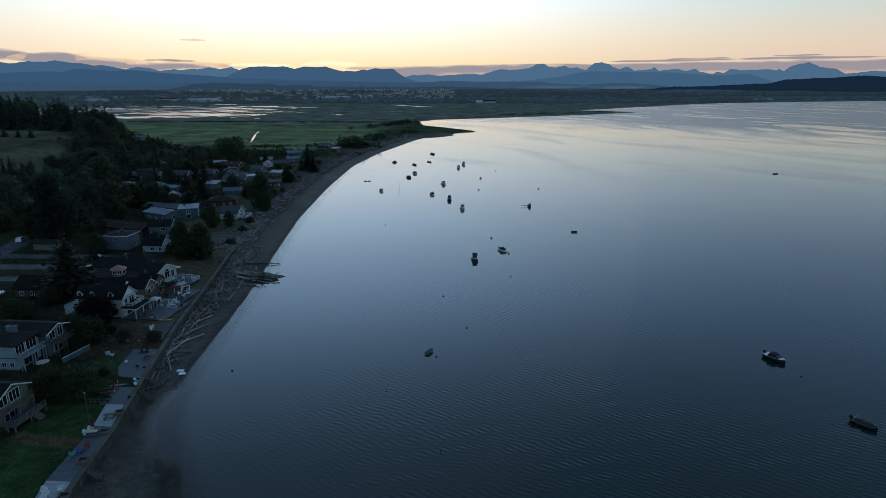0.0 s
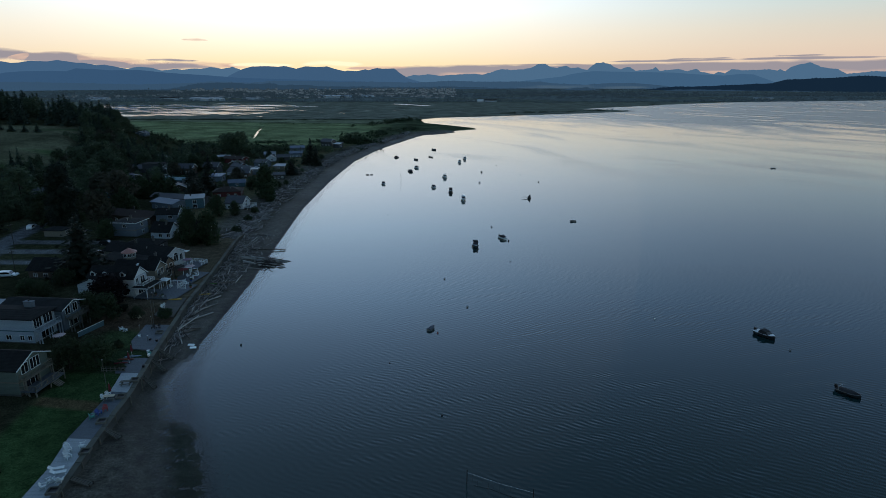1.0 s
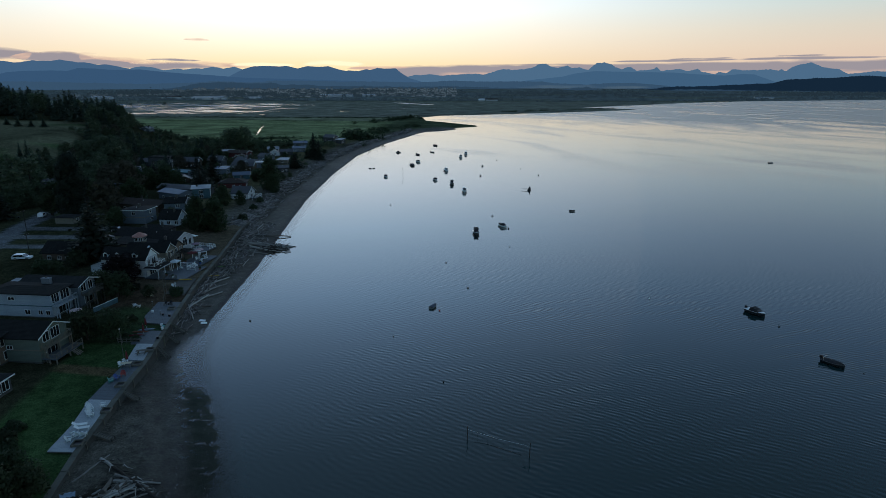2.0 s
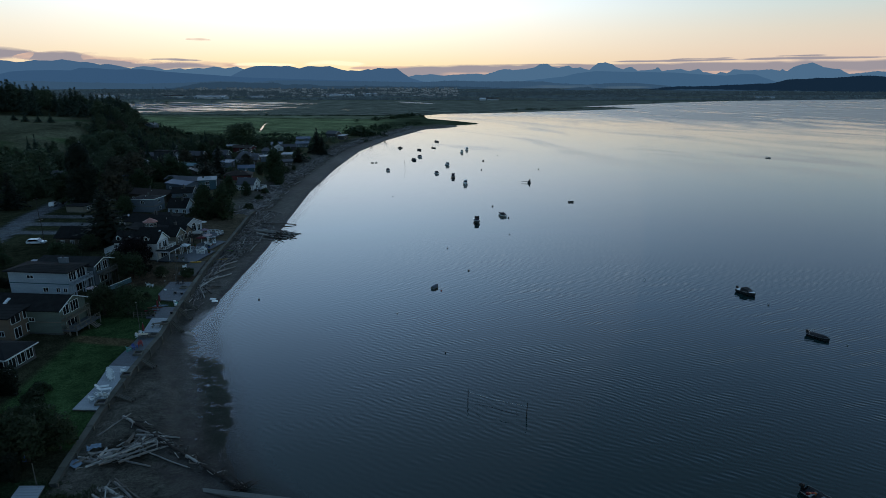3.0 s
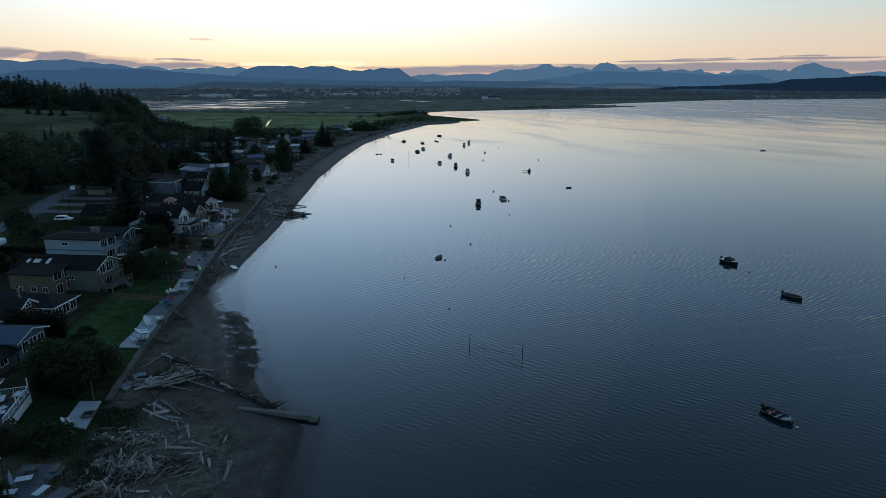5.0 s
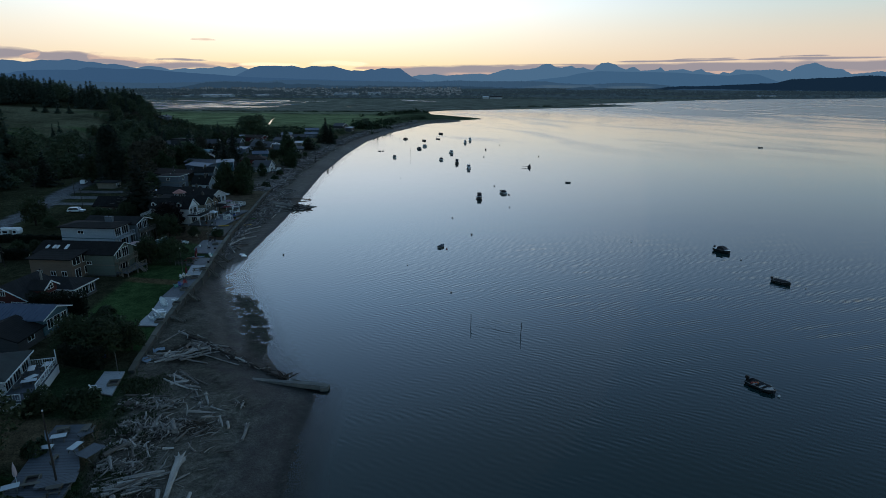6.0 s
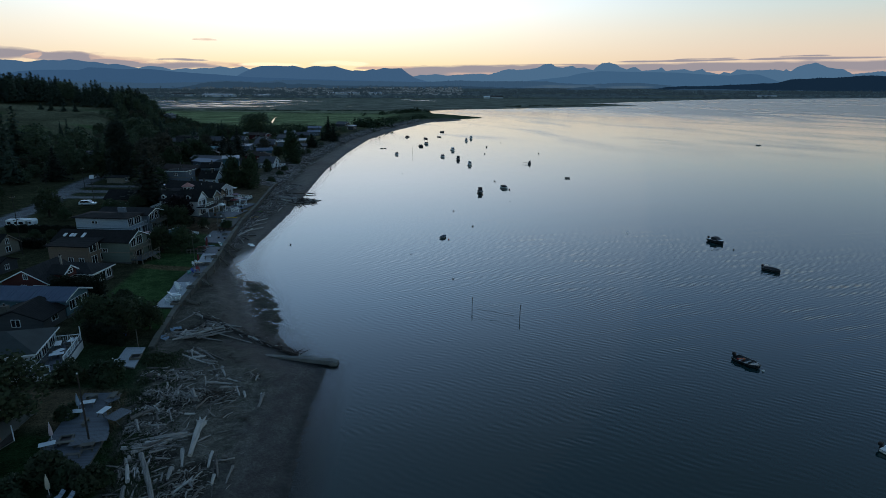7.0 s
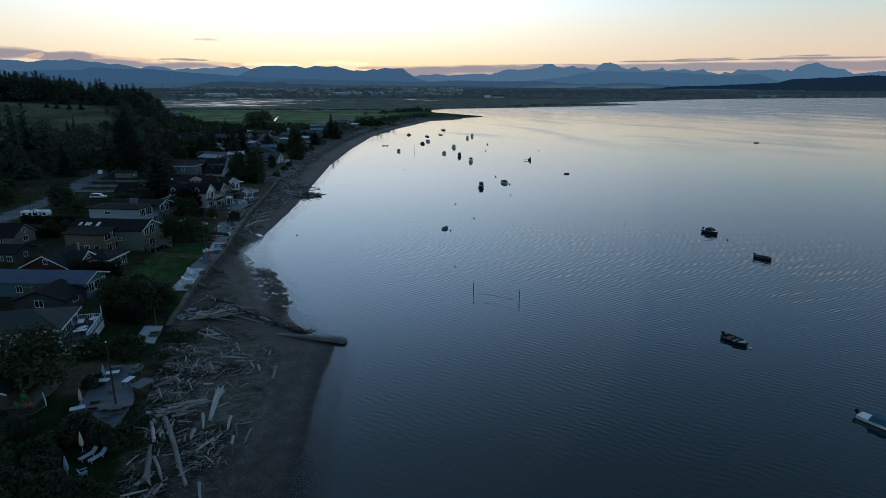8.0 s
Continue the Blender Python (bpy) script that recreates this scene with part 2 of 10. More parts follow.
def ground_material():
    """One earth sheet: its kinds of cover come from the zone colours, broken up by grain and tufts."""
    m = bpy.data.materials.new("earth_cover")
    m.use_nodes = True
    n, l = m.node_tree.nodes, m.node_tree.links
    b = n["Principled BSDF"]
    b.inputs["Specular IOR Level"].default_value = 0.25
    cover = n.new("ShaderNodeVertexColor")
    cover.layer_name = "cover"
    co = n.new("ShaderNodeTexCoord").outputs["Object"]
    prev = cover.outputs["Color"]
    for scale, amount, detail in ((0.03, 0.45, 5), (0.5, 0.32, 5), (2.4, 0.32, 4), (8.0, 0.55, 3)):
        t, r, x = n.new("ShaderNodeTexNoise"), n.new("ShaderNodeMapRange"), n.new("ShaderNodeMix")
        t.inputs["Scale"].default_value, t.inputs["Detail"].default_value = scale, detail
        l.new(co, t.inputs["Vector"])
        r.inputs["From Min"].default_value, r.inputs["From Max"].default_value = 0.3, 0.7
        r.inputs["To Min"].default_value, r.inputs["To Max"].default_value = 1 - amount, 1 + amount
        l.new(t.outputs["Fac"], r.inputs["Value"])
        x.data_type, x.blend_type = "RGBA", "MULTIPLY"
        x.inputs["Factor"].default_value = 1.0
        l.new(prev, x.inputs["A"])
        l.new(r.outputs["Result"], x.inputs["B"])
        prev = x.outputs["Result"]
    # small pools left standing between the stones where the flat is awash
    awash, grain = n.new("ShaderNodeVertexColor"), n.new("ShaderNodeTexNoise")
    awash.layer_name = "awash"
    grain.inputs["Scale"].default_value, grain.inputs["Detail"].default_value = 2.6, 6
    grain.inputs["Roughness"].default_value = 0.75
    l.new(co, grain.inputs["Vector"])
    sums, pools, only, pool = n.new("ShaderNodeMath"), n.new("ShaderNodeMapRange"), n.new("ShaderNodeMapRange"), n.new("ShaderNodeMath")
    sums.operation, sums.inputs[1].default_value, pool.operation = "MULTIPLY_ADD", 0.26, "MULTIPLY"
    l.new(awash.outputs["Color"], sums.inputs[0])
    l.new(grain.outputs["Fac"], sums.inputs[2])
    pools.inputs["From Min"].default_value, pools.inputs["From Max"].default_value = 0.70, 0.74
    only.inputs["From Min"].default_value, only.inputs["From Max"].default_value = 0.02, 0.2
    l.new(sums.outputs[0], pools.inputs["Value"])
    l.new(awash.outputs["Color"], only.inputs["Value"])
    l.new(pools.outputs["Result"], pool.inputs[0])
    l.new(only.outputs["Result"], pool.inputs[1])
    wet = n.new("ShaderNodeMapRange")                            # only wet ground has a sheen
    wet.inputs["From Min"].default_value, wet.inputs["From Max"].default_value = 0.9, 0.5
    wet.inputs["To Min"].default_value, wet.inputs["To Max"].default_value = 0.0, 0.6
    l.new(cover.outputs["Alpha"], wet.inputs["Value"])

    def in_pools(dry, standing, kind, slot_a, slot_b, slot_out):
        mx = n.new("ShaderNodeMix")
        mx.data_type = kind
        l.new(pool.outputs[0], mx.inputs[0])
        l.new(dry, mx.inputs[slot_a])
        mx.inputs[slot_b].default_value = standing
        return mx.outputs[slot_out]

    l.new(in_pools(prev, (0.010, 0.013, 0.013, 1), "RGBA", 6, 7, 2), b.inputs["Base Color"])
    l.new(in_pools(cover.outputs["Alpha"], 0.05, "FLOAT", 2, 3, 0), b.inputs["Roughness"])
    l.new(in_pools(wet.outputs["Result"], 0.5, "FLOAT", 2, 3, 0), b.inputs["Specular IOR Level"])
    t, bp = n.new("ShaderNodeTexNoise"), n.new("ShaderNodeBump")
    t.inputs["Scale"].default_value, t.inputs["Detail"].default_value = 5.0, 5
    bp.inputs["Distance"].default_value = 0.06
    still = n.new("ShaderNodeMath")
    still.operation, still.inputs[0].default_value = "SUBTRACT", 1.0
    l.new(pool.outputs[0], still.inputs[1])
    l.new(still.outputs[0], bp.inputs["Strength"])
    l.new(co, t.inputs["Vector"])
    l.new(t.outputs["Fac"], bp.inputs["Height"])
    l.new(bp.outputs["Normal"], b.inputs["Normal"])
    return m


WATER = water_material()
EARTH = ground_material()
# ---------------------------------------------------------------- shape of the land
# the water's edge, from the near beach north, round the spit and along the far shore
EDGE = [(-14, -6000), (-14, -60), (-18.3, -3), (-20.5, 18), (-21.5, 34), (-28, 39.5), (-33, 47), (-40, 63), (-48, 78), (-54, 90),
        (-57.5, 108), (-60, 150), (-66, 206), (-71, 256), (-74.5, 335), (-75, 428), (-66, 510), (-41, 630), (-34, 652), (-16, 664),
        (1, 688), (-4, 708), (8, 720), (27, 734), (24, 756), (-14, 812), (-44, 850), (-55, 930), (-24, 979), (59, 1016), (150, 1068), (239, 1118),
        (350, 1194), (362, 1210), (331, 1252), (262, 1284), (323, 1346), (393, 1411), (480, 1482), (560, 1560), (736, 1700), (929, 1770), (1358, 1900),
        (2600, 2250), (6000, 2500)]
# the sea wall's outer top edge (x at y)
WALL_Y = [-40, 3, 21, 38, 54, 70, 82, 95, 109, 127, 155, 192]
WALL_X = [-27, -38, -45.5, -50.5, -54.2, -57, -58.7, -61.7, -64.6, -68.3, -72.3, -78.5]


def wall_x(y):
    return np.interp(y, WALL_Y, WALL_X)


def smooth(a, b, v):
    u = np.clip((v - a) / (b - a), 0, 1)
    return u * u * (3 - 2 * u)


def inland(x, y):
    """Metres inland from the water's edge; negative on the water."""
    best = np.full(x.shape, 1e9)
    inside = np.zeros(x.shape, bool)
    loop = EDGE + [(6000, 6000), (-6000, 6000), (-6000, -6000)]
    for (ax, ay), (bx, by) in zip(loop, loop[1:] + loop[:1]):
        crosses = ((ay > y) != (by > y)) & (x < (bx - ax) * (y - ay) / ((by - ay) or 1e-9) + ax)
        inside ^= crosses
    for (ax, ay), (bx, by) in zip(EDGE, EDGE[1:]):
        dx, dy = bx - ax, by - ay
        s = np.clip(((x - ax) * dx + (y - ay) * dy) / (dx * dx + dy * dy), 0, 1)
        best = np.minimum(best, np.hypot(x - ax - s * dx, y - ay - s * dy))
    return np.where(inside, best, -best)


def wavy(x, y, size, seed=0.0):
    """Smooth unevenness of about the given size in metres, between -1 and 1."""
    u, v = x / size + seed, y / size - seed * 1.7
    return (np.sin(u * 2.1 + 1.3 * np.sin(v * 1.7 + seed)) + np.sin(v * 2.9 + 1.1 * np.sin(u * 1.3 - seed))
            + 0.6 * np.sin(u * 5.3 + v * 3.1) + 0.5 * np.sin(v * 6.7 - u * 4.9)) / 3.1


def bluff(x, y):
    rise = smooth(-195, -280, x + 0.16 * (y - 300)) * smooth(600, 520, y + 0.25 * (x + 330))
    return rise * (15 + 8 * smooth(-300, -420, x) + 6 * smooth(330, 520, y))


# open pools and creeks of the marsh: two ends and half a width
MARSH_POOLS = ((-196, 1230, -104, 1234, 13), (-160, 1146, -134, 1147, 6), (-236, 1136, -208, 1122, 7), (-160, 1592, -66, 1470, 24), (-24, 1198, 18, 1172, 11), (-300, 1150, -276, 1146, 6),
               (-420, 1436, -330, 1440, 16), (-640, 1650, -610, 1640, 40), (110, 1180, 190, 1200, 8), (40, 1260, 100, 1270, 9), (-52, 900, -38, 870, 5))


def weed_bed(x, y, d):
    """Where beds of weed lie on the stony flat, standing just clear of the water."""
    streaks = wavy(x * 0.55, y * 1.3, 3.6, 8.0) + 0.7 * wavy(x * 0.5, y * 1.5, 1.1, 1.0)
    return smooth(-0.55, -0.1, streaks + 0.55 * smooth(80, 60, y)) * smooth(86, 70, y + 3 * wavy(x, y, 6.0)) * smooth(43, 50, y) * smooth(-2.8, -1.2, d + 1.0 * wavy(x, y, 2.2)) * smooth(4.5, 1, d)


def height(x, y):
    x, y = np.asarray(x, float), np.asarray(y, float)
    d = inland(x, y)
    sea = np.maximum(-4, 0.07 * d)
    # stony mud flat off the beach, awash: pools and stones in fine patches
    zone = smooth(104, 90, y) * smooth(45, 55, y)
    speck = np.modf(np.abs(np.sin(x * 12.9898 + y * 78.233) * 43758.5453))[0] - 0.5
    flat = 0.020 * (d - 2.2) + 0.012 * wavy(x * 0.6, y, 1.9) + 0.012 * wavy(x, y, 5.1, 2.0) + 0.06 * speck
    flat = flat + weed_bed(x, y, d) * (np.maximum(0, 0.025 - flat) + 0.07 * speck)
    sea = sea + (flat - sea) * zone * smooth(-7, -3, d)
    sand = np.minimum(0.105 * d, 2.1) + 0.05 * wavy(x, y, 7)
    sand = sand + (flat - sand) * zone * smooth(9, 5, d)
    fringe = smooth(36, 30, y) * smooth(-3.5, -1.0, d) * smooth(3.5, 1.0, d)         # pebbles at the lip of the water
    sand, sea = sand + 0.055 * speck * fringe, sea + 0.055 * speck * fringe
    wx = wall_x(y)
    back = smooth(0.0, 0.5, wx - 0.45 - x)
    lawn = 2.45 + 0.7 * smooth(2, 35, wx - x) + 0.06 * wavy(x, y, 9)
    near = sand * (1 - back) + lawn * back
    berm = np.minimum(0.10 * d, 2.4) + 0.5 * smooth(20, 60, d)
    k = smooth(185, 200, y)
    land = near * (1 - k) + berm * k
    fields = smooth(470, 560, y)
    land = land * (1 - fields) + np.minimum(np.minimum(0.1 * d, 2.4), 1.6) * fields
    marsh = smooth(880, 940, y) * smooth(1750, 1600, y) * smooth(260, -120, x)
    pools = 0.62 + 0.50 * wavy(x, y * 1.6, 90, 2.0) + 0.40 * wavy(x, y * 1.3, 31, 5.0) + 0.25 * wavy(x, y, 13, 1.0)
    west = smooth(-270, -400, x + 0.12 * (y - 1200)) * smooth(1000, 1050, y) * smooth(1580, 1480, y)
    pools = pools + 0.3 * smooth(-150, 150, x + 0.1 * y) - 0.62 * west + 0.35 * smooth(1020, 930, y)
    land = land * (1 - marsh) + np.clip(np.minimum(pools, 0.08 * d), -0.5, 1.2) * marsh
    for ax, ay, bx, by, w in MARSH_POOLS:
        t = np.clip(((x - ax) * (bx - ax) + (y - ay) * (by - ay)) / ((bx - ax) ** 2 + (by - ay) ** 2), 0, 1)
        away = np.hypot(x - ax - t * (bx - ax), y - ay - t * (by - ay)) + 3 * wavy(x, y, 14, 3.0)
        land = np.where(y > 900, np.minimum(land, -0.35 + 1.2 * smooth(w * 0.2, w * 0.9, away + 5 * wavy(x, y, 5, 1.0))), land)
    canal = np.abs(x + 209.8 + 0.259 * (y - 602))
    land = land - 3.0 * smooth(2.6, 0.8, canal) * smooth(588, 600, y) * smooth(765, 752, y)
    land = land + bluff(x, y) + 5 * smooth(2000, 4200, y) + 0.002 * np.maximum(0, y - 2600)
    return np.where(d < 0, sea, np.maximum(land, -1) if land.ndim == 0 else land)


def cover(x, y, z):
    """The kind of ground cover: colour and roughness."""
    d = inland(x, y)
    c = np.empty(x.shape + (4,))
    c[...] = (0.034, 0.042, 0.023, 0.95)                       # rough grass

    def lay(mask, rgbr):
        k = np.clip(mask, 0, 1)[..., None]
        # ground colours get the same teal cast of the light
        c[...] = c * (1 - k) + np.array(rgbr) * (0.9, 1.02, 0.97, 1) * k

    lay(smooth(520, 560, y), (0.060, 0.074, 0.044, 0.95))
    # the bright mown field and the paler ones behind it
    fx = smooth(-600, -520, x) * smooth(-75, -110, x)
    lay(fx * smooth(520, 540, y + 0.12 * (x + 280)) * smooth(812, 804, y + 0.15 * (x + 120)), (0.170, 0.204, 0.106, 0.95))
    lay(fx * smooth(812, 820, y + 0.15 * (x + 120)) * smooth(905, 895, y), (0.178, 0.192, 0.130, 0.95))
    lay(smooth(905, 930, y) * smooth(1750, 1650, y), (0.158, 0.164, 0.135, 0.9))
    # far plain: haze put into the ground colour, paler and bluer
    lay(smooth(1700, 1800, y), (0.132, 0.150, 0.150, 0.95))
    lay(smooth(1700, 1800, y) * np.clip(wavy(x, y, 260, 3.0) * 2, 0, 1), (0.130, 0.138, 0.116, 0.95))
    # bluff meadow in strips, wood floor on its flank
    b = bluff(x, y)
    lay(smooth(2, 6, b), (0.030, 0.032, 0.018, 0.95))
    meadow = smooth(5, 8, b) * smooth(2, -8, x + 295 - 0.5 * (460 - y)) * smooth(12, -2, y - 446 - 0.55 * (x + 345))
    lay(meadow, (0.098, 0.100, 0.064, 0.95))
    lay(meadow * smooth(0.2, 0.5, wavy(x, y * 2, 70, 1.0)), (0.045, 0.068, 0.030, 0.95))
    # gardens
    wx = wall_x(y)
    g = smooth(0, 1, wx - x) * smooth(215, 195, y)
    lay(g * smooth(60, 20, wx - x), (0.034, 0.036, 0.022, 0.95))
    lay(g * smooth(42.5, 44, y) * smooth(91, 89, y) * smooth(17, 15, wx - x), (0.036, 0.068, 0.027, 0.95))
    lay(g * smooth(76, 76.7, y + 0.1 * x + 6.5) * smooth(79.6, 79, y + 0.1 * x + 6.5) * smooth(17, 15, wx - x), (0.100, 0.080, 0.046, 0.95))
    lay(g * smooth(89, 91, y) * smooth(101, 99, y) * smooth(16, 13, wx - x), (0.034, 0.052, 0.026, 0.95))
    lay(g * smooth(108, 111, y + 1.2 * wavy(x, y, 4.0)) * smooth(126, 123, y) * smooth(22, 18, wx - x), (0.072, 0.054, 0.038, 0.95))
    lay(g * smooth(100, 101.5, y) * smooth(111, 108, y + 1.2 * wavy(x, y, 4.0)) * smooth(15, 13, wx - x), (0.044, 0.066, 0.032, 0.95))
    lay(g * smooth(22, 23, y) * smooth(37, 36.5, y) * smooth(13, 12, wx - x), (0.020, 0.034, 0.017, 0.95))
    lay(g * smooth(23, 21, y) * smooth(12, 14, y) * smooth(16, 14, wx - x), (0.085, 0.070, 0.045, 0.95))
    lay(g * smooth(12, 10, y) * smooth(18, 16, wx - x), (0.012, 0.025, 0.010, 0.95))
    lay(g * smooth(122, 128, y) * smooth(24, 16, wx - x), (0.100, 0.084, 0.060, 0.95))
    lay(smooth(195, 215, y) * smooth(19, 24, d) * smooth(60, 40, d) * smooth(560, 520, y), (0.085, 0.082, 0.048, 0.95))
    # roads and drives
    road = np.abs(x - np.interp(y, [100, 123, 143, 164, 185, 205, 235], [-136, -140, -143.5, -150.5, -158, -163, -170]))
    lay(smooth(4.3, 3.5, road) * smooth(100, 105, y) * smooth(235, 225, y), (0.085, 0.096, 0.108, 0.85))
    for yy in (160, 172, 184):
        lay(smooth(2.6, 2.0, np.abs(y - yy)) * smooth(-155, -152, x) * smooth(-116, -119, x), (0.095, 0.105, 0.112, 0.85))
    # beach: dry grey sand, darker where wet
    s = np.where(y < 195, smooth(0.3, -0.3, wx - 0.4 - x), smooth(32, 24, d)) * smooth(720, 690, y)
    lay(s, (0.086, 0.082, 0.071, 0.9))
    # brown litter and green weeds between the heaps: centre, half sizes, colour
    for cx, cy, rx, ry, rgb in ((-30.3, 3.4, 2.6, 6.0, (0.024, 0.019, 0.015)), (-35.4, 22.6, 3.6, 2.2, (0.032, 0.025, 0.020)), (-39.5, 13.8, 2.6, 1.8, (0.020, 0.016, 0.013)), (-43.0, 27.4, 4.2, 1.8, (0.024, 0.021, 0.017)),
                                (-40.2, 20.6, 4.0, 3.6, (0.030, 0.026, 0.022)), (-36.6, 8.0, 3.4, 4.2, (0.028, 0.024, 0.020)), (-45.8, 44.6, 4.0, 4.5, (0.026, 0.023, 0.019)), (-34.5, -4.5, 4.0, 3.5, (0.028, 0.024, 0.020)),
                                (-48.2, 31.6, 2.6, 3.2, (0.022, 0.034, 0.016)), (-46.6, 25.0, 2.0, 4.0, (0.024, 0.034, 0.018)), (-39.6, 5.2, 1.7, 3.8, (0.020, 0.032, 0.014))):
        far = np.hypot((x - cx) / rx, (y - cy) / ry) + 0.22 * wavy(x, y, 1.6, cx) + 0.15 * wavy(x, y, 0.6, cy)
        lay(s * smooth(1.15, 0.7, far) * 0.9, (*rgb, 0.95))
    lay(s * smooth(11, 7.5, d), (0.056, 0.056, 0.049, 0.8))
    lay(s * smooth(7.0, 5.2, d + 0.8 * wavy(x, y, 6.0, 5.0)) * smooth(60, 30, y) * 0.85, (0.030, 0.031, 0.029, 0.75))
    weed = s * smooth(6.5, 8.5, d) * smooth(11.5, 9.5, d) * smooth(60, 40, y)
    lay(0.6 * weed * smooth(-0.1, 0.6, wavy(x, y, 0.7, 3.0) + 0.5 * wavy(x, y, 0.35)), (0.014, 0.020, 0.012, 0.9))
    lay(s * smooth(0.1, 0.6, wavy(x, y, 1.9, 6.0) + 0.6 * wavy(x, y, 0.6, 2.0)) * smooth(13, 9, d) * 0.55, (0.015, 0.018, 0.018, 0.7))
    lay(s * smooth(2.6, 0.2, d), (0.019, 0.023, 0.022, 0.78))
    lay(s * smooth(-1, -6, d), (0.015, 0.019, 0.018, 0.6))
    lay(0.8 * weed_bed(x, y, d), (0.022, 0.030, 0.022, 0.85))                # beds of weed on the flat
    return c


def axis(steps):
    """Grid lines: from the first place, by step, up to each next place."""
    out = [steps[0]]
    for to, step in steps[1:]:
        k = max(1, round((to - out[-1]) / step))
        out += list(np.linspace(out[-1], to, k + 1)[1:])
    return np.array(out)


gx = axis([-4900, (-1500, 200), (-700, 20), (-420, 7), (-290, 6), (-203, 2.2), (-190, 4), (-95, 1.6), (-62, 0.7), (-26, 0.55), (-10, 0.45), (40, 5), (400, 18), (1400, 50), (4900, 250)])
gy = axis([-600, (-60, 40), (-14, 1.0), (44, 0.6), (104, 0.55), (200, 1.3), (300, 4), (560, 6), (940, 9), (1300, 6), (1720, 9), (2600, 40), (4900, 150)])
GX, GY = np.meshgrid(gx, gy)
GZ = height(GX, GY)
nx, ny = len(gx), len(gy)
quads = (np.arange(ny - 1)[:, None] * nx + np.arange(nx - 1)[None, :]).ravel()
me = bpy.data.meshes.new("ground")
me.from_pydata(np.stack([GX, GY, GZ], -1).reshape(-1, 3).tolist(), [], np.stack([quads, quads + 1, quads + nx + 1, quads + nx], -1).tolist())
layer = me.color_attributes.new("cover", "FLOAT_COLOR", "POINT")
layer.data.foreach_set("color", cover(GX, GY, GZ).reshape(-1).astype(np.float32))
shore = inland(GX, GY)
awash = 0.85 * smooth(108, 94, GY) * smooth(42, 52, GY) * smooth(8.5, 1.0, shore) * (1 - weed_bed(GX, GY, shore)) + 0.45 * smooth(560, 480, GY) * smooth(2.0, 0.0, shore) * smooth(-6, -2, shore)
layer = me.color_attributes.new("awash", "FLOAT_COLOR", "POINT")
layer.data.foreach_set("color", np.repeat(np.clip(awash, 0, 1).reshape(-1, 1), 4, 1).ravel().astype(np.float32))
me.polygons.foreach_set("use_smooth", np.ones(len(me.polygons), bool))
me.materials.append(EARTH)
tagged(new("ground", me), "dark sandy beach, lawns, fields and marsh at dawn", "ground", kind="structure")

me = bpy.data.meshes.new("water")
wx_, wy_ = axis([-1500, (-120, 345), (-96, 6), (0, 1.2), (60, 12), (4900, 2420)]), axis([-600, (-66, 89), (120, 1.5), (440, 5), (740, 10), (4900, 1040)])
WX, WY = np.meshgrid(wx_, wy_)
quads = (np.arange(len(wy_) - 1)[:, None] * len(wx_) + np.arange(len(wx_) - 1)[None, :]).ravel()
me.from_pydata(np.stack([WX, WY, 0 * WX], -1).reshape(-1, 3).tolist(), [], np.stack([quads, quads + 1, quads + len(wx_) + 1, quads + len(wx_)], -1).tolist())
layer = me.color_attributes.new("shallow", "FLOAT_COLOR", "POINT")
layer.data.foreach_set("color", np.repeat((smooth(-5.0, -0.5, inland(WX, WY)) * smooth(560, 480, WY)).reshape(-1, 1), 4, 1).ravel().astype(np.float32))
me.materials.append(WATER)
tagged(new("water", me), "calm rippled bay water mirroring the dawn sky", "water", kind="structure")


def at(x, y):
    """Ground height at one place."""
    return float(height(np.array([x]), np.array([y]))[0])


# ---------------------------------------------------------------- far ranges
def ridge(name, label, reach, points, material, rough, seed, base=-1.0, woods=0.0):
    """A range of hills on an arc about the bay: its skyline by degrees to the right of north and degrees of height; woods: how high tree tops stand out of it."""
    az = np.arange(points[0][0], points[-1][0], 0.035)
    el = np.interp(az, [p[0] for p in points], [p[1] for p in points])
    verts, faces = [], []
    rows = 6
    tree = 0.0
    rng = random.Random(int(seed * 10))
    for i, (a, e) in enumerate(zip(az, el)):
        jag = sum((0.45 - abs(noise.noise((a * f, seed, 0.0)))) / w for f, w in ((1.7, 1.2), (4.3, 2), (9.0, 3), (17.0, 5)))
        top = e + rough * jag
        if woods:
            if i % 2 == 0:
                tree = woods * max(0.0, 0.45 + 1.3 * noise.noise((a * 1.9, seed, 4.0))) * rng.uniform(0.2, 1.0) ** 1.5
            top += tree if i % 2 == 0 else tree * 0.25
        for r in range(rows):
            f = r / (rows - 1)
            spur = noise.noise((a * 1.6, f * 2.0, seed + 9))
            dist = reach - 110 * (1 - f) + 40 * spur * (1 - f) * f * 4
            h = 50 + dist * math.tan(radians(base + (top - base) * f ** 0.8))
            verts.append((dist * math.sin(radians(a)), dist * math.cos(radians(a)) - 30, h))
        if i:
            o = i * rows
            faces += [(o - rows + r, o + r, o + r + 1, o - rows + r + 1) for r in range(rows - 1)]
    me = bpy.data.meshes.new(name)
    me.from_pydata(verts, [], faces)
    me.polygons.foreach_set("use_smooth", np.ones(len(me.polygons), bool))
    me.materials.append(material)
    return tagged(new(name, me), label, "mountains", kind="structure")


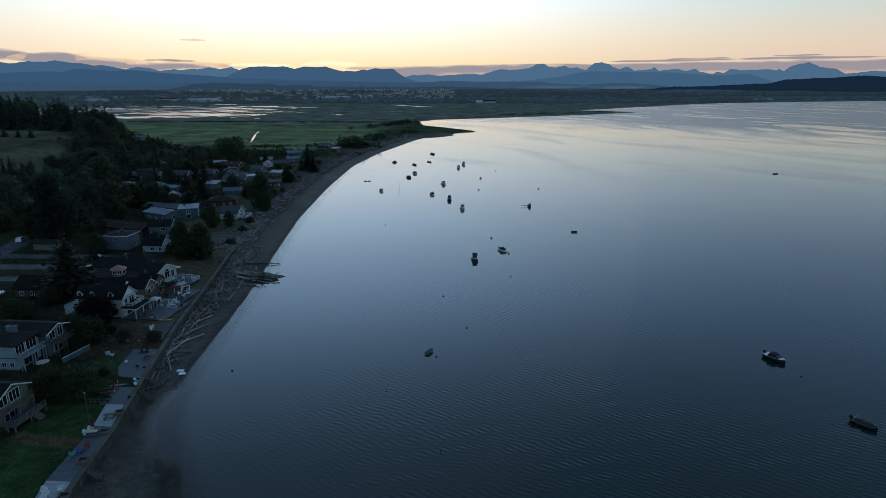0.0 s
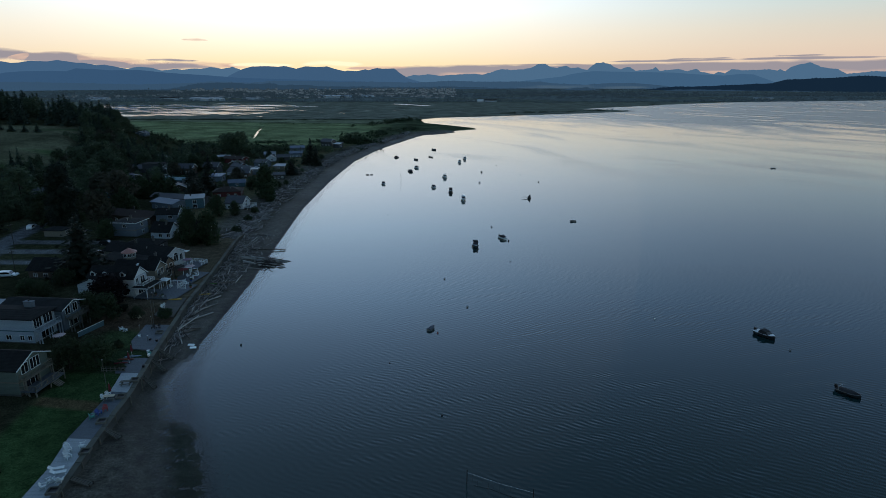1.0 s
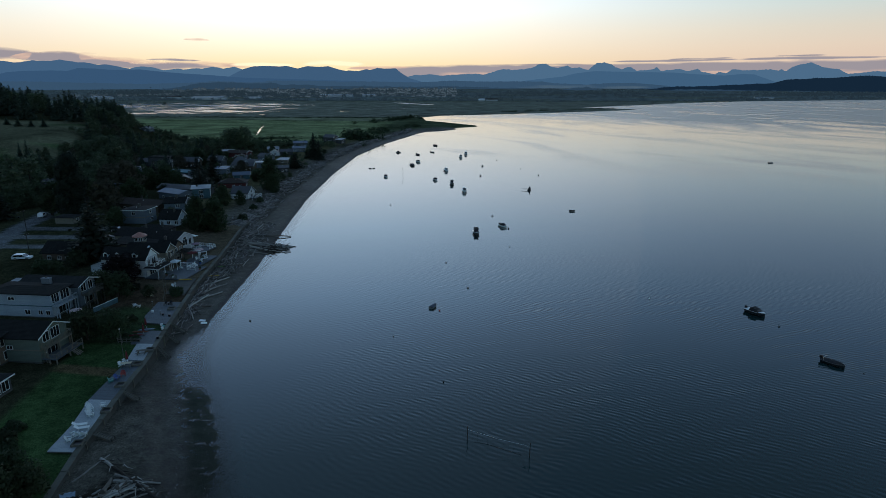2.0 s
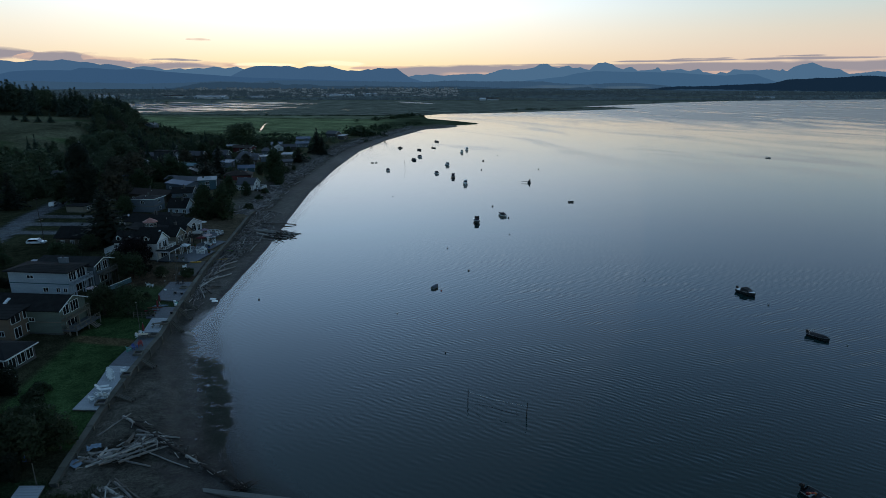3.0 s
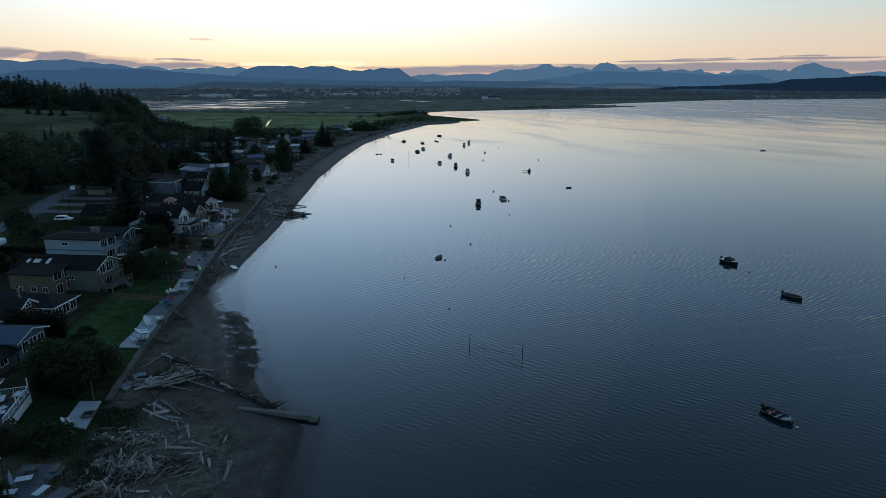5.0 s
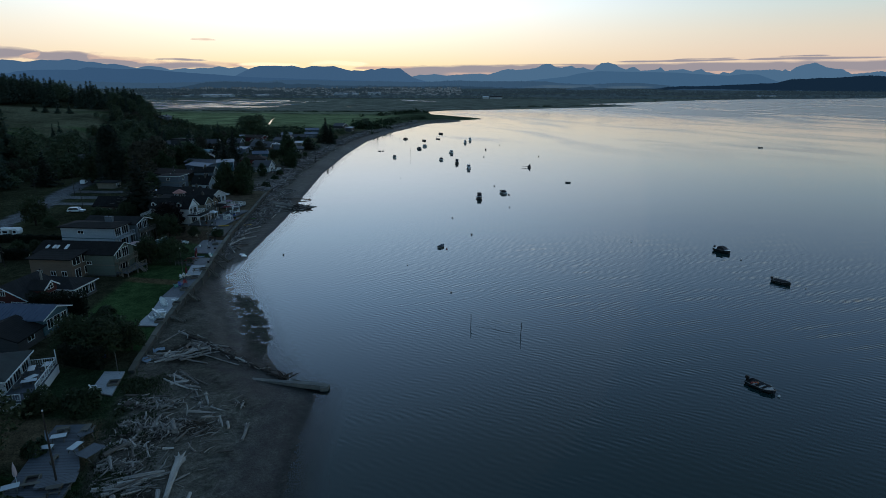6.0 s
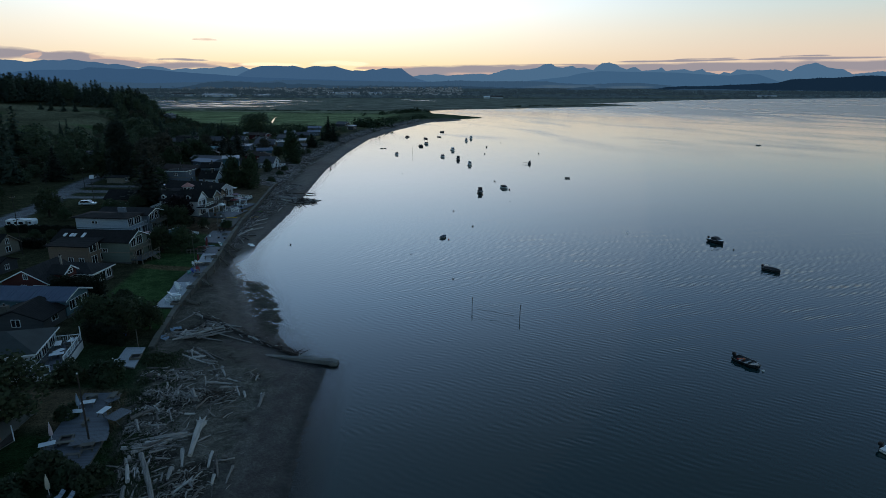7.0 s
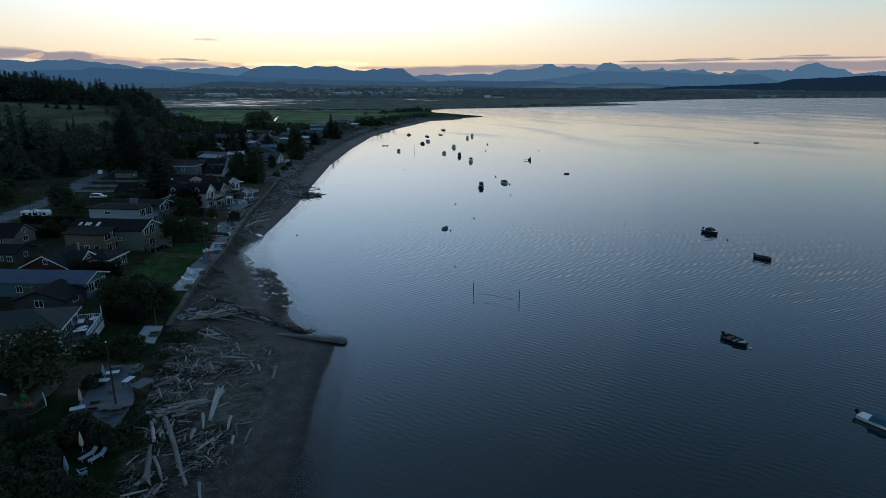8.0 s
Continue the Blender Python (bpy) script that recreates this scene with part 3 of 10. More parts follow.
# each layer glows in its own painted haze colour
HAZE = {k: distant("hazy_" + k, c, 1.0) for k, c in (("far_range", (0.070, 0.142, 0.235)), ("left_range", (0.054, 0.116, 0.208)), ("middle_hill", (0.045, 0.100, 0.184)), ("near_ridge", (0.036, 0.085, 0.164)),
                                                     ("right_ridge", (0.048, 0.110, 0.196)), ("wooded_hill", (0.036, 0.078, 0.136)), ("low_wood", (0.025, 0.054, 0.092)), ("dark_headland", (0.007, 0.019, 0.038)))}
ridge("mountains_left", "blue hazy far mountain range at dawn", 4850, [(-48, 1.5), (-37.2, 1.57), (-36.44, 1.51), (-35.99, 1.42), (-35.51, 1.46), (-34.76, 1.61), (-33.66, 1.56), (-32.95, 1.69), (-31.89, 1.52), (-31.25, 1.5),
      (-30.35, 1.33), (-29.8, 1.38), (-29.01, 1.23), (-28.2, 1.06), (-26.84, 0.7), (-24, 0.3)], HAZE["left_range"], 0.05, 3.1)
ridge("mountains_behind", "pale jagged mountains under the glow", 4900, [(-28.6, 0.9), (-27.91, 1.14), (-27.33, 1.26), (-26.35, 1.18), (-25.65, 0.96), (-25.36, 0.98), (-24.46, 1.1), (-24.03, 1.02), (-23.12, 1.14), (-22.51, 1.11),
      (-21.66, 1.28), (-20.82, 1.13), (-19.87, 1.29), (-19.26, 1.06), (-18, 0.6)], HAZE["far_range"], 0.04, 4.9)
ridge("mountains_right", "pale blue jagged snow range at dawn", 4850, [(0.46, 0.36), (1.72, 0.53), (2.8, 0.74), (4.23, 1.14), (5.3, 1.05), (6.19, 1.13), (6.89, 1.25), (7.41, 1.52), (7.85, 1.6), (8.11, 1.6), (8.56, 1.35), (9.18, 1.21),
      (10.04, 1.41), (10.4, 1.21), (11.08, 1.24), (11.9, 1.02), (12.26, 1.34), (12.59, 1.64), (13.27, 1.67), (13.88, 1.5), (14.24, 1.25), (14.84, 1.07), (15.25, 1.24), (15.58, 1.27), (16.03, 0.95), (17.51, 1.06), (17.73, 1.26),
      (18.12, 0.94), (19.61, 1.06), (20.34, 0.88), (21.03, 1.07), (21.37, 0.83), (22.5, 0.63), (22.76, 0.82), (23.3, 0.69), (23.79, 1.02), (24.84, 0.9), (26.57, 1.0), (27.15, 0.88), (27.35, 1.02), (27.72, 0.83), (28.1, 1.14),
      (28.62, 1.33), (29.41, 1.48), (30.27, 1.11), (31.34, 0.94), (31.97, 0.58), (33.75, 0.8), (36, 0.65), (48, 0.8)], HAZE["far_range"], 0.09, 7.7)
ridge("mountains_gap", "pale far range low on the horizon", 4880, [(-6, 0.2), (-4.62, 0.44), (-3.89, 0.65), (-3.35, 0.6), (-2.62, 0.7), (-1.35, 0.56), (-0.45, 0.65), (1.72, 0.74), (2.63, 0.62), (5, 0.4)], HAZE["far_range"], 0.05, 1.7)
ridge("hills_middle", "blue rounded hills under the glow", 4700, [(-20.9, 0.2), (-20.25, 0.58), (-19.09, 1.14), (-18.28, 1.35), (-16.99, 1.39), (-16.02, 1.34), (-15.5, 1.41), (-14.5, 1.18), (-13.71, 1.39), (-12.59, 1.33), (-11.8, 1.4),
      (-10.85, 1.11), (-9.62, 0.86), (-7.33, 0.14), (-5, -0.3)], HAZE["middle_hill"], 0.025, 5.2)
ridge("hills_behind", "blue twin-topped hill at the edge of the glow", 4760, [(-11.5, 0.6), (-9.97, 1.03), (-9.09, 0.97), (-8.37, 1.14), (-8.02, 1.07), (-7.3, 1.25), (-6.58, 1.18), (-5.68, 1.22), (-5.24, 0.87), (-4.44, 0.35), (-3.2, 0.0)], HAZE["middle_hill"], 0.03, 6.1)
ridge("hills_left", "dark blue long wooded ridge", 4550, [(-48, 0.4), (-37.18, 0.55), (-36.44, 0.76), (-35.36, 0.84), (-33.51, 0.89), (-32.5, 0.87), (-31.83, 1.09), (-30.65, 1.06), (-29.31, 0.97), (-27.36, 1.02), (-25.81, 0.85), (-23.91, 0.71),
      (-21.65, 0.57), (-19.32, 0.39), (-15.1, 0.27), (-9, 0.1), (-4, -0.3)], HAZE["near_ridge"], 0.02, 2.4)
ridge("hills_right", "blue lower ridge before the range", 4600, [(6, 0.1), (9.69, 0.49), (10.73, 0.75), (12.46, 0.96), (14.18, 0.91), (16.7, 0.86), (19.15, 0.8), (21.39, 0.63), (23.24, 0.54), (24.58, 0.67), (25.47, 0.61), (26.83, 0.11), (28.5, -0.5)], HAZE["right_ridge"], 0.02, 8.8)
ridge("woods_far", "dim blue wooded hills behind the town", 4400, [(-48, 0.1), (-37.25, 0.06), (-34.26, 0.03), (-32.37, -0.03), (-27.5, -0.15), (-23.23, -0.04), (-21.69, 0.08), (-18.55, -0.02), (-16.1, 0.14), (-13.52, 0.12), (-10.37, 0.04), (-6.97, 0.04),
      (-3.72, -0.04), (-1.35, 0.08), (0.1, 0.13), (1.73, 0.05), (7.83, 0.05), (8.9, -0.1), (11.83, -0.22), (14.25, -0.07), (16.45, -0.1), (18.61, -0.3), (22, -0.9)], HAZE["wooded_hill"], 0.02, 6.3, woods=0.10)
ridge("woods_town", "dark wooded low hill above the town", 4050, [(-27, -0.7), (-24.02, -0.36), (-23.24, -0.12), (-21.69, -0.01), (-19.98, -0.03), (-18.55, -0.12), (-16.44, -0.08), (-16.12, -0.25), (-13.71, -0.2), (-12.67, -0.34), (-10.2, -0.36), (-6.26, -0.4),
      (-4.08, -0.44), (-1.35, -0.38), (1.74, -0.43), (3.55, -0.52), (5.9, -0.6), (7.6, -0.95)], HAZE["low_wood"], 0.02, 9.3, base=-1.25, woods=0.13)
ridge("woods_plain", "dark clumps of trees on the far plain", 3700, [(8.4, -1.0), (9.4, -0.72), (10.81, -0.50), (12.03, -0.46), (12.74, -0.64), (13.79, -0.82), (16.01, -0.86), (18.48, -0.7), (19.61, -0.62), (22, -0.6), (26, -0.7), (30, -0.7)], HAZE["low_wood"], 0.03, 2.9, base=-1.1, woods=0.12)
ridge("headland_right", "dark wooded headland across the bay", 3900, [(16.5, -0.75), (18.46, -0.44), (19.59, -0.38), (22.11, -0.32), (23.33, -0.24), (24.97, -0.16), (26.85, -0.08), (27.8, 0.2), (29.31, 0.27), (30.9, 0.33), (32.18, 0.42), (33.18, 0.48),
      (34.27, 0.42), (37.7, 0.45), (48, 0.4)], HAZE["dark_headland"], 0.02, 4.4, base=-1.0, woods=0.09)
# ---------------------------------------------------------------- dawn clouds, behind the far ranges
# clouds and mist emit: dawn light on them is put into the colour
def cloud_material(name, color, glow):
    m = bpy.data.materials.new(name)
    m.use_nodes = True
    n, l = m.node_tree.nodes, m.node_tree.links
    n.remove(n["Principled BSDF"])
    em, tr, mx, co = n.new("ShaderNodeEmission"), n.new("ShaderNodeBsdfTransparent"), n.new("ShaderNodeMixShader"), n.new("ShaderNodeTexCoord")
    thin = n.new("ShaderNodeVertexColor")
    thin.layer_name = "thick"
    t, mp, r, k = n.new("ShaderNodeTexNoise"), n.new("ShaderNodeMapping"), n.new("ShaderNodeMapRange"), n.new("ShaderNodeMath")
    mp.inputs["Scale"].default_value = (0.0045, 0.0045, 0.024)
    t.inputs["Scale"].default_value, t.inputs["Detail"].default_value = 1.0, 6
    l.new(co.outputs["Object"], mp.inputs["Vector"])
    l.new(mp.outputs["Vector"], t.inputs["Vector"])
    k.operation = "MULTIPLY_ADD"
    k.inputs[1].default_value = 1.7
    l.new(t.outputs["Fac"], k.inputs[0])
    l.new(thin.outputs["Color"], k.inputs[2])
    r.inputs["From Min"].default_value, r.inputs["From Max"].default_value = 1.05, 1.75
    l.new(k.outputs[0], r.inputs["Value"])
    em.inputs["Color"].default_value, em.inputs["Strength"].default_value = (*color, 1), glow
    l.new(r.outputs["Result"], mx.inputs["Fac"])
    l.new(tr.outputs["BSDF"], mx.inputs[1])
    l.new(em.outputs["Emission"], mx.inputs[2])
    l.new(mx.outputs["Shader"], n["Material Output"].inputs["Surface"])
    return m


CLOUD_GREY = cloud_material("mauve_cloud", (0.34, 0.305, 0.335), 1.0)
CLOUD_PINK = cloud_material("pink_cloud", (0.68, 0.47, 0.38), 1.0)
# sunlight on the edge, painted as bright emission
CLOUD_LIT = cloud_material("sunlit_cloud_edge", (1.25, 0.98, 0.66), 1.0)
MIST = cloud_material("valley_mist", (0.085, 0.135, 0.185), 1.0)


def cloud(label, az0, az1, el0, el1, material, reach=4985, slope=0.0, heavy=0.66, ends=2.5):
    """A long streak of cloud low over the horizon, thinning to its edges."""
    nu, nv = 60, 10
    verts, faces, thick = [], [], []
    for i in range(nu + 1):
        for j in range(nv + 1):
            u, v = i / nu, j / nv
            taper = 0.25 + 0.75 * min(1.0, ends / 2.5 * math.sin(math.pi * u)) ** 0.6
            a, e = az0 + (az1 - az0) * u, el0 + (el1 - el0) * (0.35 + (v - 0.35) * taper) + slope * u + 0.04 * (el1 - el0) * math.sin(9 * u + az0)
            belly = 40 * math.sin(math.pi * v) * math.sin(math.pi * u)
            d = reach - belly
            verts.append((d * math.sin(radians(a)), d * math.cos(radians(a)) - 30, 50 + d * math.tan(radians(e))))
            thick.append(max(0, math.sin(math.pi * v)) ** 0.9 * min(1.0, ends * max(0, math.sin(math.pi * u))) * heavy)
    for i in range(nu):
        for j in range(nv):
            o = i * (nv + 1) + j
            faces.append((o, o + nv + 1, o + nv + 2, o + 1))
    me = bpy.data.meshes.new("cloud")
    me.from_pydata(verts, [], faces)
    layer = me.color_attributes.new("thick", "FLOAT_COLOR", "POINT")
    layer.data.foreach_set("color", np.repeat(np.array(thick, np.float32)[:, None], 4, 1).ravel())
    me.polygons.foreach_set("use_smooth", np.ones(len(me.polygons), bool))
    me.materials.append(material)
    ob = tagged(new("cloud", me), label, "cloud", kind="structure")
    ob.visible_shadow = False


cloud("long mauve cloud bank above the mountains", -9.5, 60, 0.1, 1.62, CLOUD_GREY, 4985, 0.18, 1.9, 9.0)
cloud("pink lit underside of cloud bank", -4, 58, 0.2, 1.15, CLOUD_PINK, 4970, 0.0, 0.62, 6.0)
cloud("thin grey cloud streak", 2, 12, 1.42, 1.62, CLOUD_GREY, 4965, 0.06, 0.9)
cloud("thin grey cloud streak", 13, 25, 1.62, 1.88, CLOUD_GREY, 4960, 0.10, 1.1)
cloud("thin grey cloud streak", 18.5, 23.8, 1.82, 2.0, CLOUD_GREY, 4962, 0.06, 1.0)
cloud("thin grey cloud streak", 23.5, 35, 1.72, 2.0, CLOUD_GREY, 4958, 0.0, 1.2)
cloud("thin grey cloud streak", 26.5, 30.5, 1.98, 2.12, CLOUD_GREY, 4956, 0.02, 0.95)
cloud("grey morning cloud over the hills", -44, -33.6, 1.72, 2.95, CLOUD_GREY, 4980, -0.35, 1.15)
cloud("grey morning cloud over the hills", -36.2, -30.2, 1.45, 2.5, CLOUD_GREY, 4978, -0.2, 1.25)
cloud("grey morning cloud over the hills", -32.5, -27.5, 1.3, 2.0, CLOUD_GREY, 4977, -0.2, 1.05)
cloud("thin grey cloud over the hills", -29.5, -20.5, 1.0, 1.75, CLOUD_GREY, 4970, -0.12, 1.05)
cloud("thin grey cloud streak over the hills", -27, -22.5, 1.72, 1.98, CLOUD_GREY, 4968, -0.05, 0.85)
cloud("pink cloud edge over the hills", -42, -24, 1.75, 2.75, CLOUD_PINK, 4990, -0.75, 0.72)
cloud("pink cloud edge over the hills", -31, -17.5, 1.1, 1.9, CLOUD_PINK, 4988, -0.2, 0.85)
cloud("small ragged cloud flake", -23.9, -21.6, 3.36, 3.62, CLOUD_PINK, 4900, 0.0, 0.55)
cloud("bright sunlit cloud edge over the hills", -20.5, -14.5, 1.25, 1.75, CLOUD_LIT, 4950, 0.0, 0.95)
cloud("bright sunlit cloud edge over the hills", -14.2, -8.4, 1.35, 1.95, CLOUD_LIT, 4951, 0.0, 0.95)
cloud("thin pink cloud streak", -10.5, -4.0, 1.05, 1.42, CLOUD_PINK, 4948, 0.1, 0.8)
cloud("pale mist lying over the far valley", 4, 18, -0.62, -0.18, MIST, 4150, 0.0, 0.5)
# ---------------------------------------------------------------- building kit
class Geo:
    """Vertices and faces that grow piece by piece."""

    def __init__(self):
        self.v, self.f, self.n = [], [], []

    def put(self, verts, faces):
        o = len(self.v)
        self.v += [tuple(p) for p in verts]
        self.f += [tuple(o + i for i in q) for q in faces]
        return self

    def slab(self, x0, x1, y0, y1, z0, z1):
        return self.put([(x0, y0, z0), (x1, y0, z0), (x1, y1, z0), (x0, y1, z0), (x0, y0, z1), (x1, y0, z1), (x1, y1, z1), (x0, y1, z1)],
                        [(3, 2, 1, 0), (4, 5, 6, 7), (0, 1, 5, 4), (1, 2, 6, 5), (2, 3, 7, 6), (3, 0, 4, 7)])

    def bar(self, a, b, w, h=None):
        """A square bar from a to b."""
        a, b = Vector(a), Vector(b)
        d = (b - a).normalized()
        side = d.cross(Vector((0, 0, 1)))
        side = side.normalized() if side.length > 1e-4 else Vector((1, 0, 0))
        up = side.cross(d)
        s, u = side * w / 2, up * (h or w) / 2
        ring = [-s - u, s - u, s + u, -s + u]
        return self.put([a + r for r in ring] + [b + r for r in ring],
                        [(3, 2, 1, 0), (4, 5, 6, 7), (0, 1, 5, 4), (1, 2, 6, 5), (2, 3, 7, 6), (3, 0, 4, 7)])

    def tube(self, path, radii, sides=8):
        """A round rod through the points, with a radius at each."""
        path = [Vector(p) for p in path]
        o, n = len(self.v), len(path)
        for i, p in enumerate(path):
            d = (path[min(i + 1, n - 1)] - path[max(i - 1, 0)]).normalized()
            s = d.cross(Vector((0.31, 0.11, 0.94)))
            s = s.normalized() if s.length > 1e-3 else Vector((1, 0, 0))
            u = d.cross(s)
            for k in range(sides):
                a = 2 * math.pi * k / sides
                self.v.append(tuple(p + (s * math.cos(a) + u * math.sin(a)) * radii[i]))
        for i in range(n - 1):
            for k in range(sides):
                k2 = (k + 1) % sides
                self.f.append((o + i * sides + k, o + i * sides + k2, o + (i + 1) * sides + k2, o + (i + 1) * sides + k))
        self.f.append(tuple(o + k for k in reversed(range(sides))))
        self.f.append(tuple(o + (n - 1) * sides + k for k in range(sides)))
        return self

    def loft(self, rings, close=True):
        """A skin over rings of equally many points."""
        o, m = len(self.v), len(rings[0])
        for r in rings:
            self.v += [tuple(p) for p in r]
        for i in range(len(rings) - 1):
            for k in range(m if close else m - 1):
                k2 = (k + 1) % m
                self.f.append((o + i * m + k, o + i * m + k2, o + (i + 1) * m + k2, o + (i + 1) * m + k))
        if close:
            self.f.append(tuple(o + k for k in reversed(range(m))))
            self.f.append(tuple(o + (len(rings) - 1) * m + k for k in range(m)))
        return self

    def prism_x(self, outline, x0, x1):
        """An outline of (y, z) drawn out along x."""
        return self.loft([[(x0, y, z) for y, z in outline], [(x1, y, z) for y, z in outline]])

    def prism_y(self, outline, y0, y1):
        return self.loft([[(x, y0, z) for x, z in outline], [(x, y1, z) for x, z in outline]])

    def add(self, other, m):
        return self.put([m @ Vector(p) for p in other.v], other.f)

    def mesh(self, name, material, smooth_faces=False):
        me = bpy.data.meshes.new(name)
        me.from_pydata(self.v, [], self.f)
        me.materials.append(material)
        if smooth_faces:
            me.polygons.foreach_set("use_smooth", np.ones(len(me.polygons), bool))
        if self.n:                                                # leaves shade with the mass that they belong to
            soft_normals(me, self.n)
        return me


def soft_normals(me, normals):
    me.polygons.foreach_set("use_smooth", np.ones(len(me.polygons), bool))
    me.normals_split_custom_set_from_vertices(normals)


def part(name, geo, material, parent, label="", smooth_faces=False):
    """One mesh object under a thing or a part."""
    ob = new(name, geo.mesh(name, material, smooth_faces) if isinstance(geo, Geo) else geo)
    ob.parent = parent
    return tagged(ob, label) if label else ob


def thing(name, m, label, category, group=""):
    ob = new(name)
    ob.empty_display_size = 0.3
    ob.matrix_world = m
    return tagged(ob, label, category, group)


CONCRETE = surface("weathered_concrete", (0.070, 0.072, 0.068), 0.9, vary=0.4, scale=0.5, bump=0.02, bump_scale=3)
TIMBER = surface("grey_weathered_timber", (0.100, 0.100, 0.090), 0.85, vary=0.4, scale=0.8, bump=0.01, by_object=0.5)
DARK_TIMBER = surface("tarred_timber", (0.030, 0.027, 0.024), 0.85, vary=0.4, scale=1.0, by_object=0.4)
DECKING = surface("grey_deck_boards", (0.080, 0.100, 0.124), 0.7, vary=0.25, scale=0.6, stretch=(0.4, 5, 1), boards=("Y", 0.28, 0.16, 0.4))
DECK_LIGHT = surface("pale_deck_boards", (0.30, 0.34, 0.38), 0.7, vary=0.15, scale=0.6, stretch=(0.4, 5, 1), boards=("Y", 0.28, 0.14, 0.5))
DRIFT = surface("bleached_driftwood", (0.075, 0.069, 0.063), 0.9, vary=0.6, scale=1.2, bump=0.06, bump_scale=5, by_object=0.8, stretch=(0.3, 4, 4), tint=(0.54, 0.53, 0.52))
DRIFT_DARK = surface("old_brown_driftwood", (0.026, 0.022, 0.019), 0.9, vary=0.5, scale=1.2, bump=0.06, bump_scale=5, by_object=0.8, stretch=(0.3, 4, 4), tint=(0.20, 0.185, 0.172))
DRIFT_STUFF = surface("bleached_driftwood_heap", (0.034, 0.029, 0.025), 0.9, vary=0.4, scale=1.2, by_island=1.6, tint=(0.36, 0.345, 0.33))
DRIFT_FAR = surface("old_driftwood_berm", (0.016, 0.014, 0.015), 0.9, vary=0.4, scale=1.2, by_island=1.6, tint=(0.34, 0.325, 0.325))
BARK = surface("bark", (0.045, 0.036, 0.028), 0.95, vary=0.4, scale=1.5, bump=0.03)
WHITE = surface("white_paint", (0.62, 0.66, 0.70), 0.5, vary=0.12, scale=0.8)
GLASS = surface("window_glass", (0.012, 0.014, 0.017), 0.06, vary=0.3, scale=0.5, spec=0.8)
BLACK = surface("black_plastic", (0.012, 0.012, 0.013), 0.4, vary=0.3)
METAL = surface("galvanised_metal", (0.35, 0.36, 0.37), 0.4, metal=0.9, vary=0.2)
ROOF_DARK = surface("charcoal_shingles", (0.014, 0.016, 0.017), 0.9, vary=0.5, scale=0.9, bump=0.01, bump_scale=8, spec=0.1, boards=("Z", 0.13, 0.25, 0.6))
ROOF_GREY = surface("grey_shingles", (0.021, 0.024, 0.026), 0.9, vary=0.45, scale=0.9, bump=0.01, bump_scale=8, spec=0.1, boards=("Z", 0.13, 0.25, 0.6))
# grey roofing with the glancing reflection of the sky put into its colour
ROOF_SKY_SHEEN = surface("grey_roofing_sky_sheen", (0.046, 0.056, 0.068), 0.6, vary=0.25, scale=0.6, spec=0.3)
ROOF_SAGE = surface("grey_green_roofing", (0.036, 0.048, 0.050), 0.85, vary=0.25, scale=0.6, spec=0.15)
ROOF_BLUE = surface("blue_metal_roofing", (0.062, 0.098, 0.155), 0.5, metal=0.1, vary=0.15, scale=0.4)
ROOF_TEAL = surface("teal_metal_roofing", (0.040, 0.140, 0.175), 0.6, metal=0.0, vary=0.15, scale=0.4)
ROOF_PALE = surface("pale_metal_roofing", (0.20, 0.23, 0.27), 0.55, metal=0.1, vary=0.12, scale=0.4)
ROOF_PINK = surface("copper_pink_roofing", (0.32, 0.16, 0.14), 0.6, vary=0.2)
ROOF_BROWN = surface("brown_shingles", (0.030, 0.023, 0.020), 0.9, vary=0.35, scale=0.7)
WALLS = {k: surface(k + "_siding", c, 0.75, vary=0.16, scale=0.5, stretch=(0.3, 0.3, 6), boards=("Z", 0.24, 0.2, 0.7)) for k, c in (
    ("pale_blue", (0.31, 0.37, 0.44)), ("sage", (0.110, 0.140, 0.124)), ("tan", (0.143, 0.112, 0.088)), ("red_brown", (0.085, 0.026, 0.022)),
    ("teal", (0.055, 0.115, 0.145)), ("white", (0.42, 0.46, 0.51)), ("beige", (0.165, 0.155, 0.13)), ("grey_blue", (0.105, 0.135, 0.170)),
    ("brown", (0.075, 0.058, 0.046)), ("barn_red", (0.105, 0.030, 0.030)), ("dark_grey", (0.055, 0.060, 0.066)))}


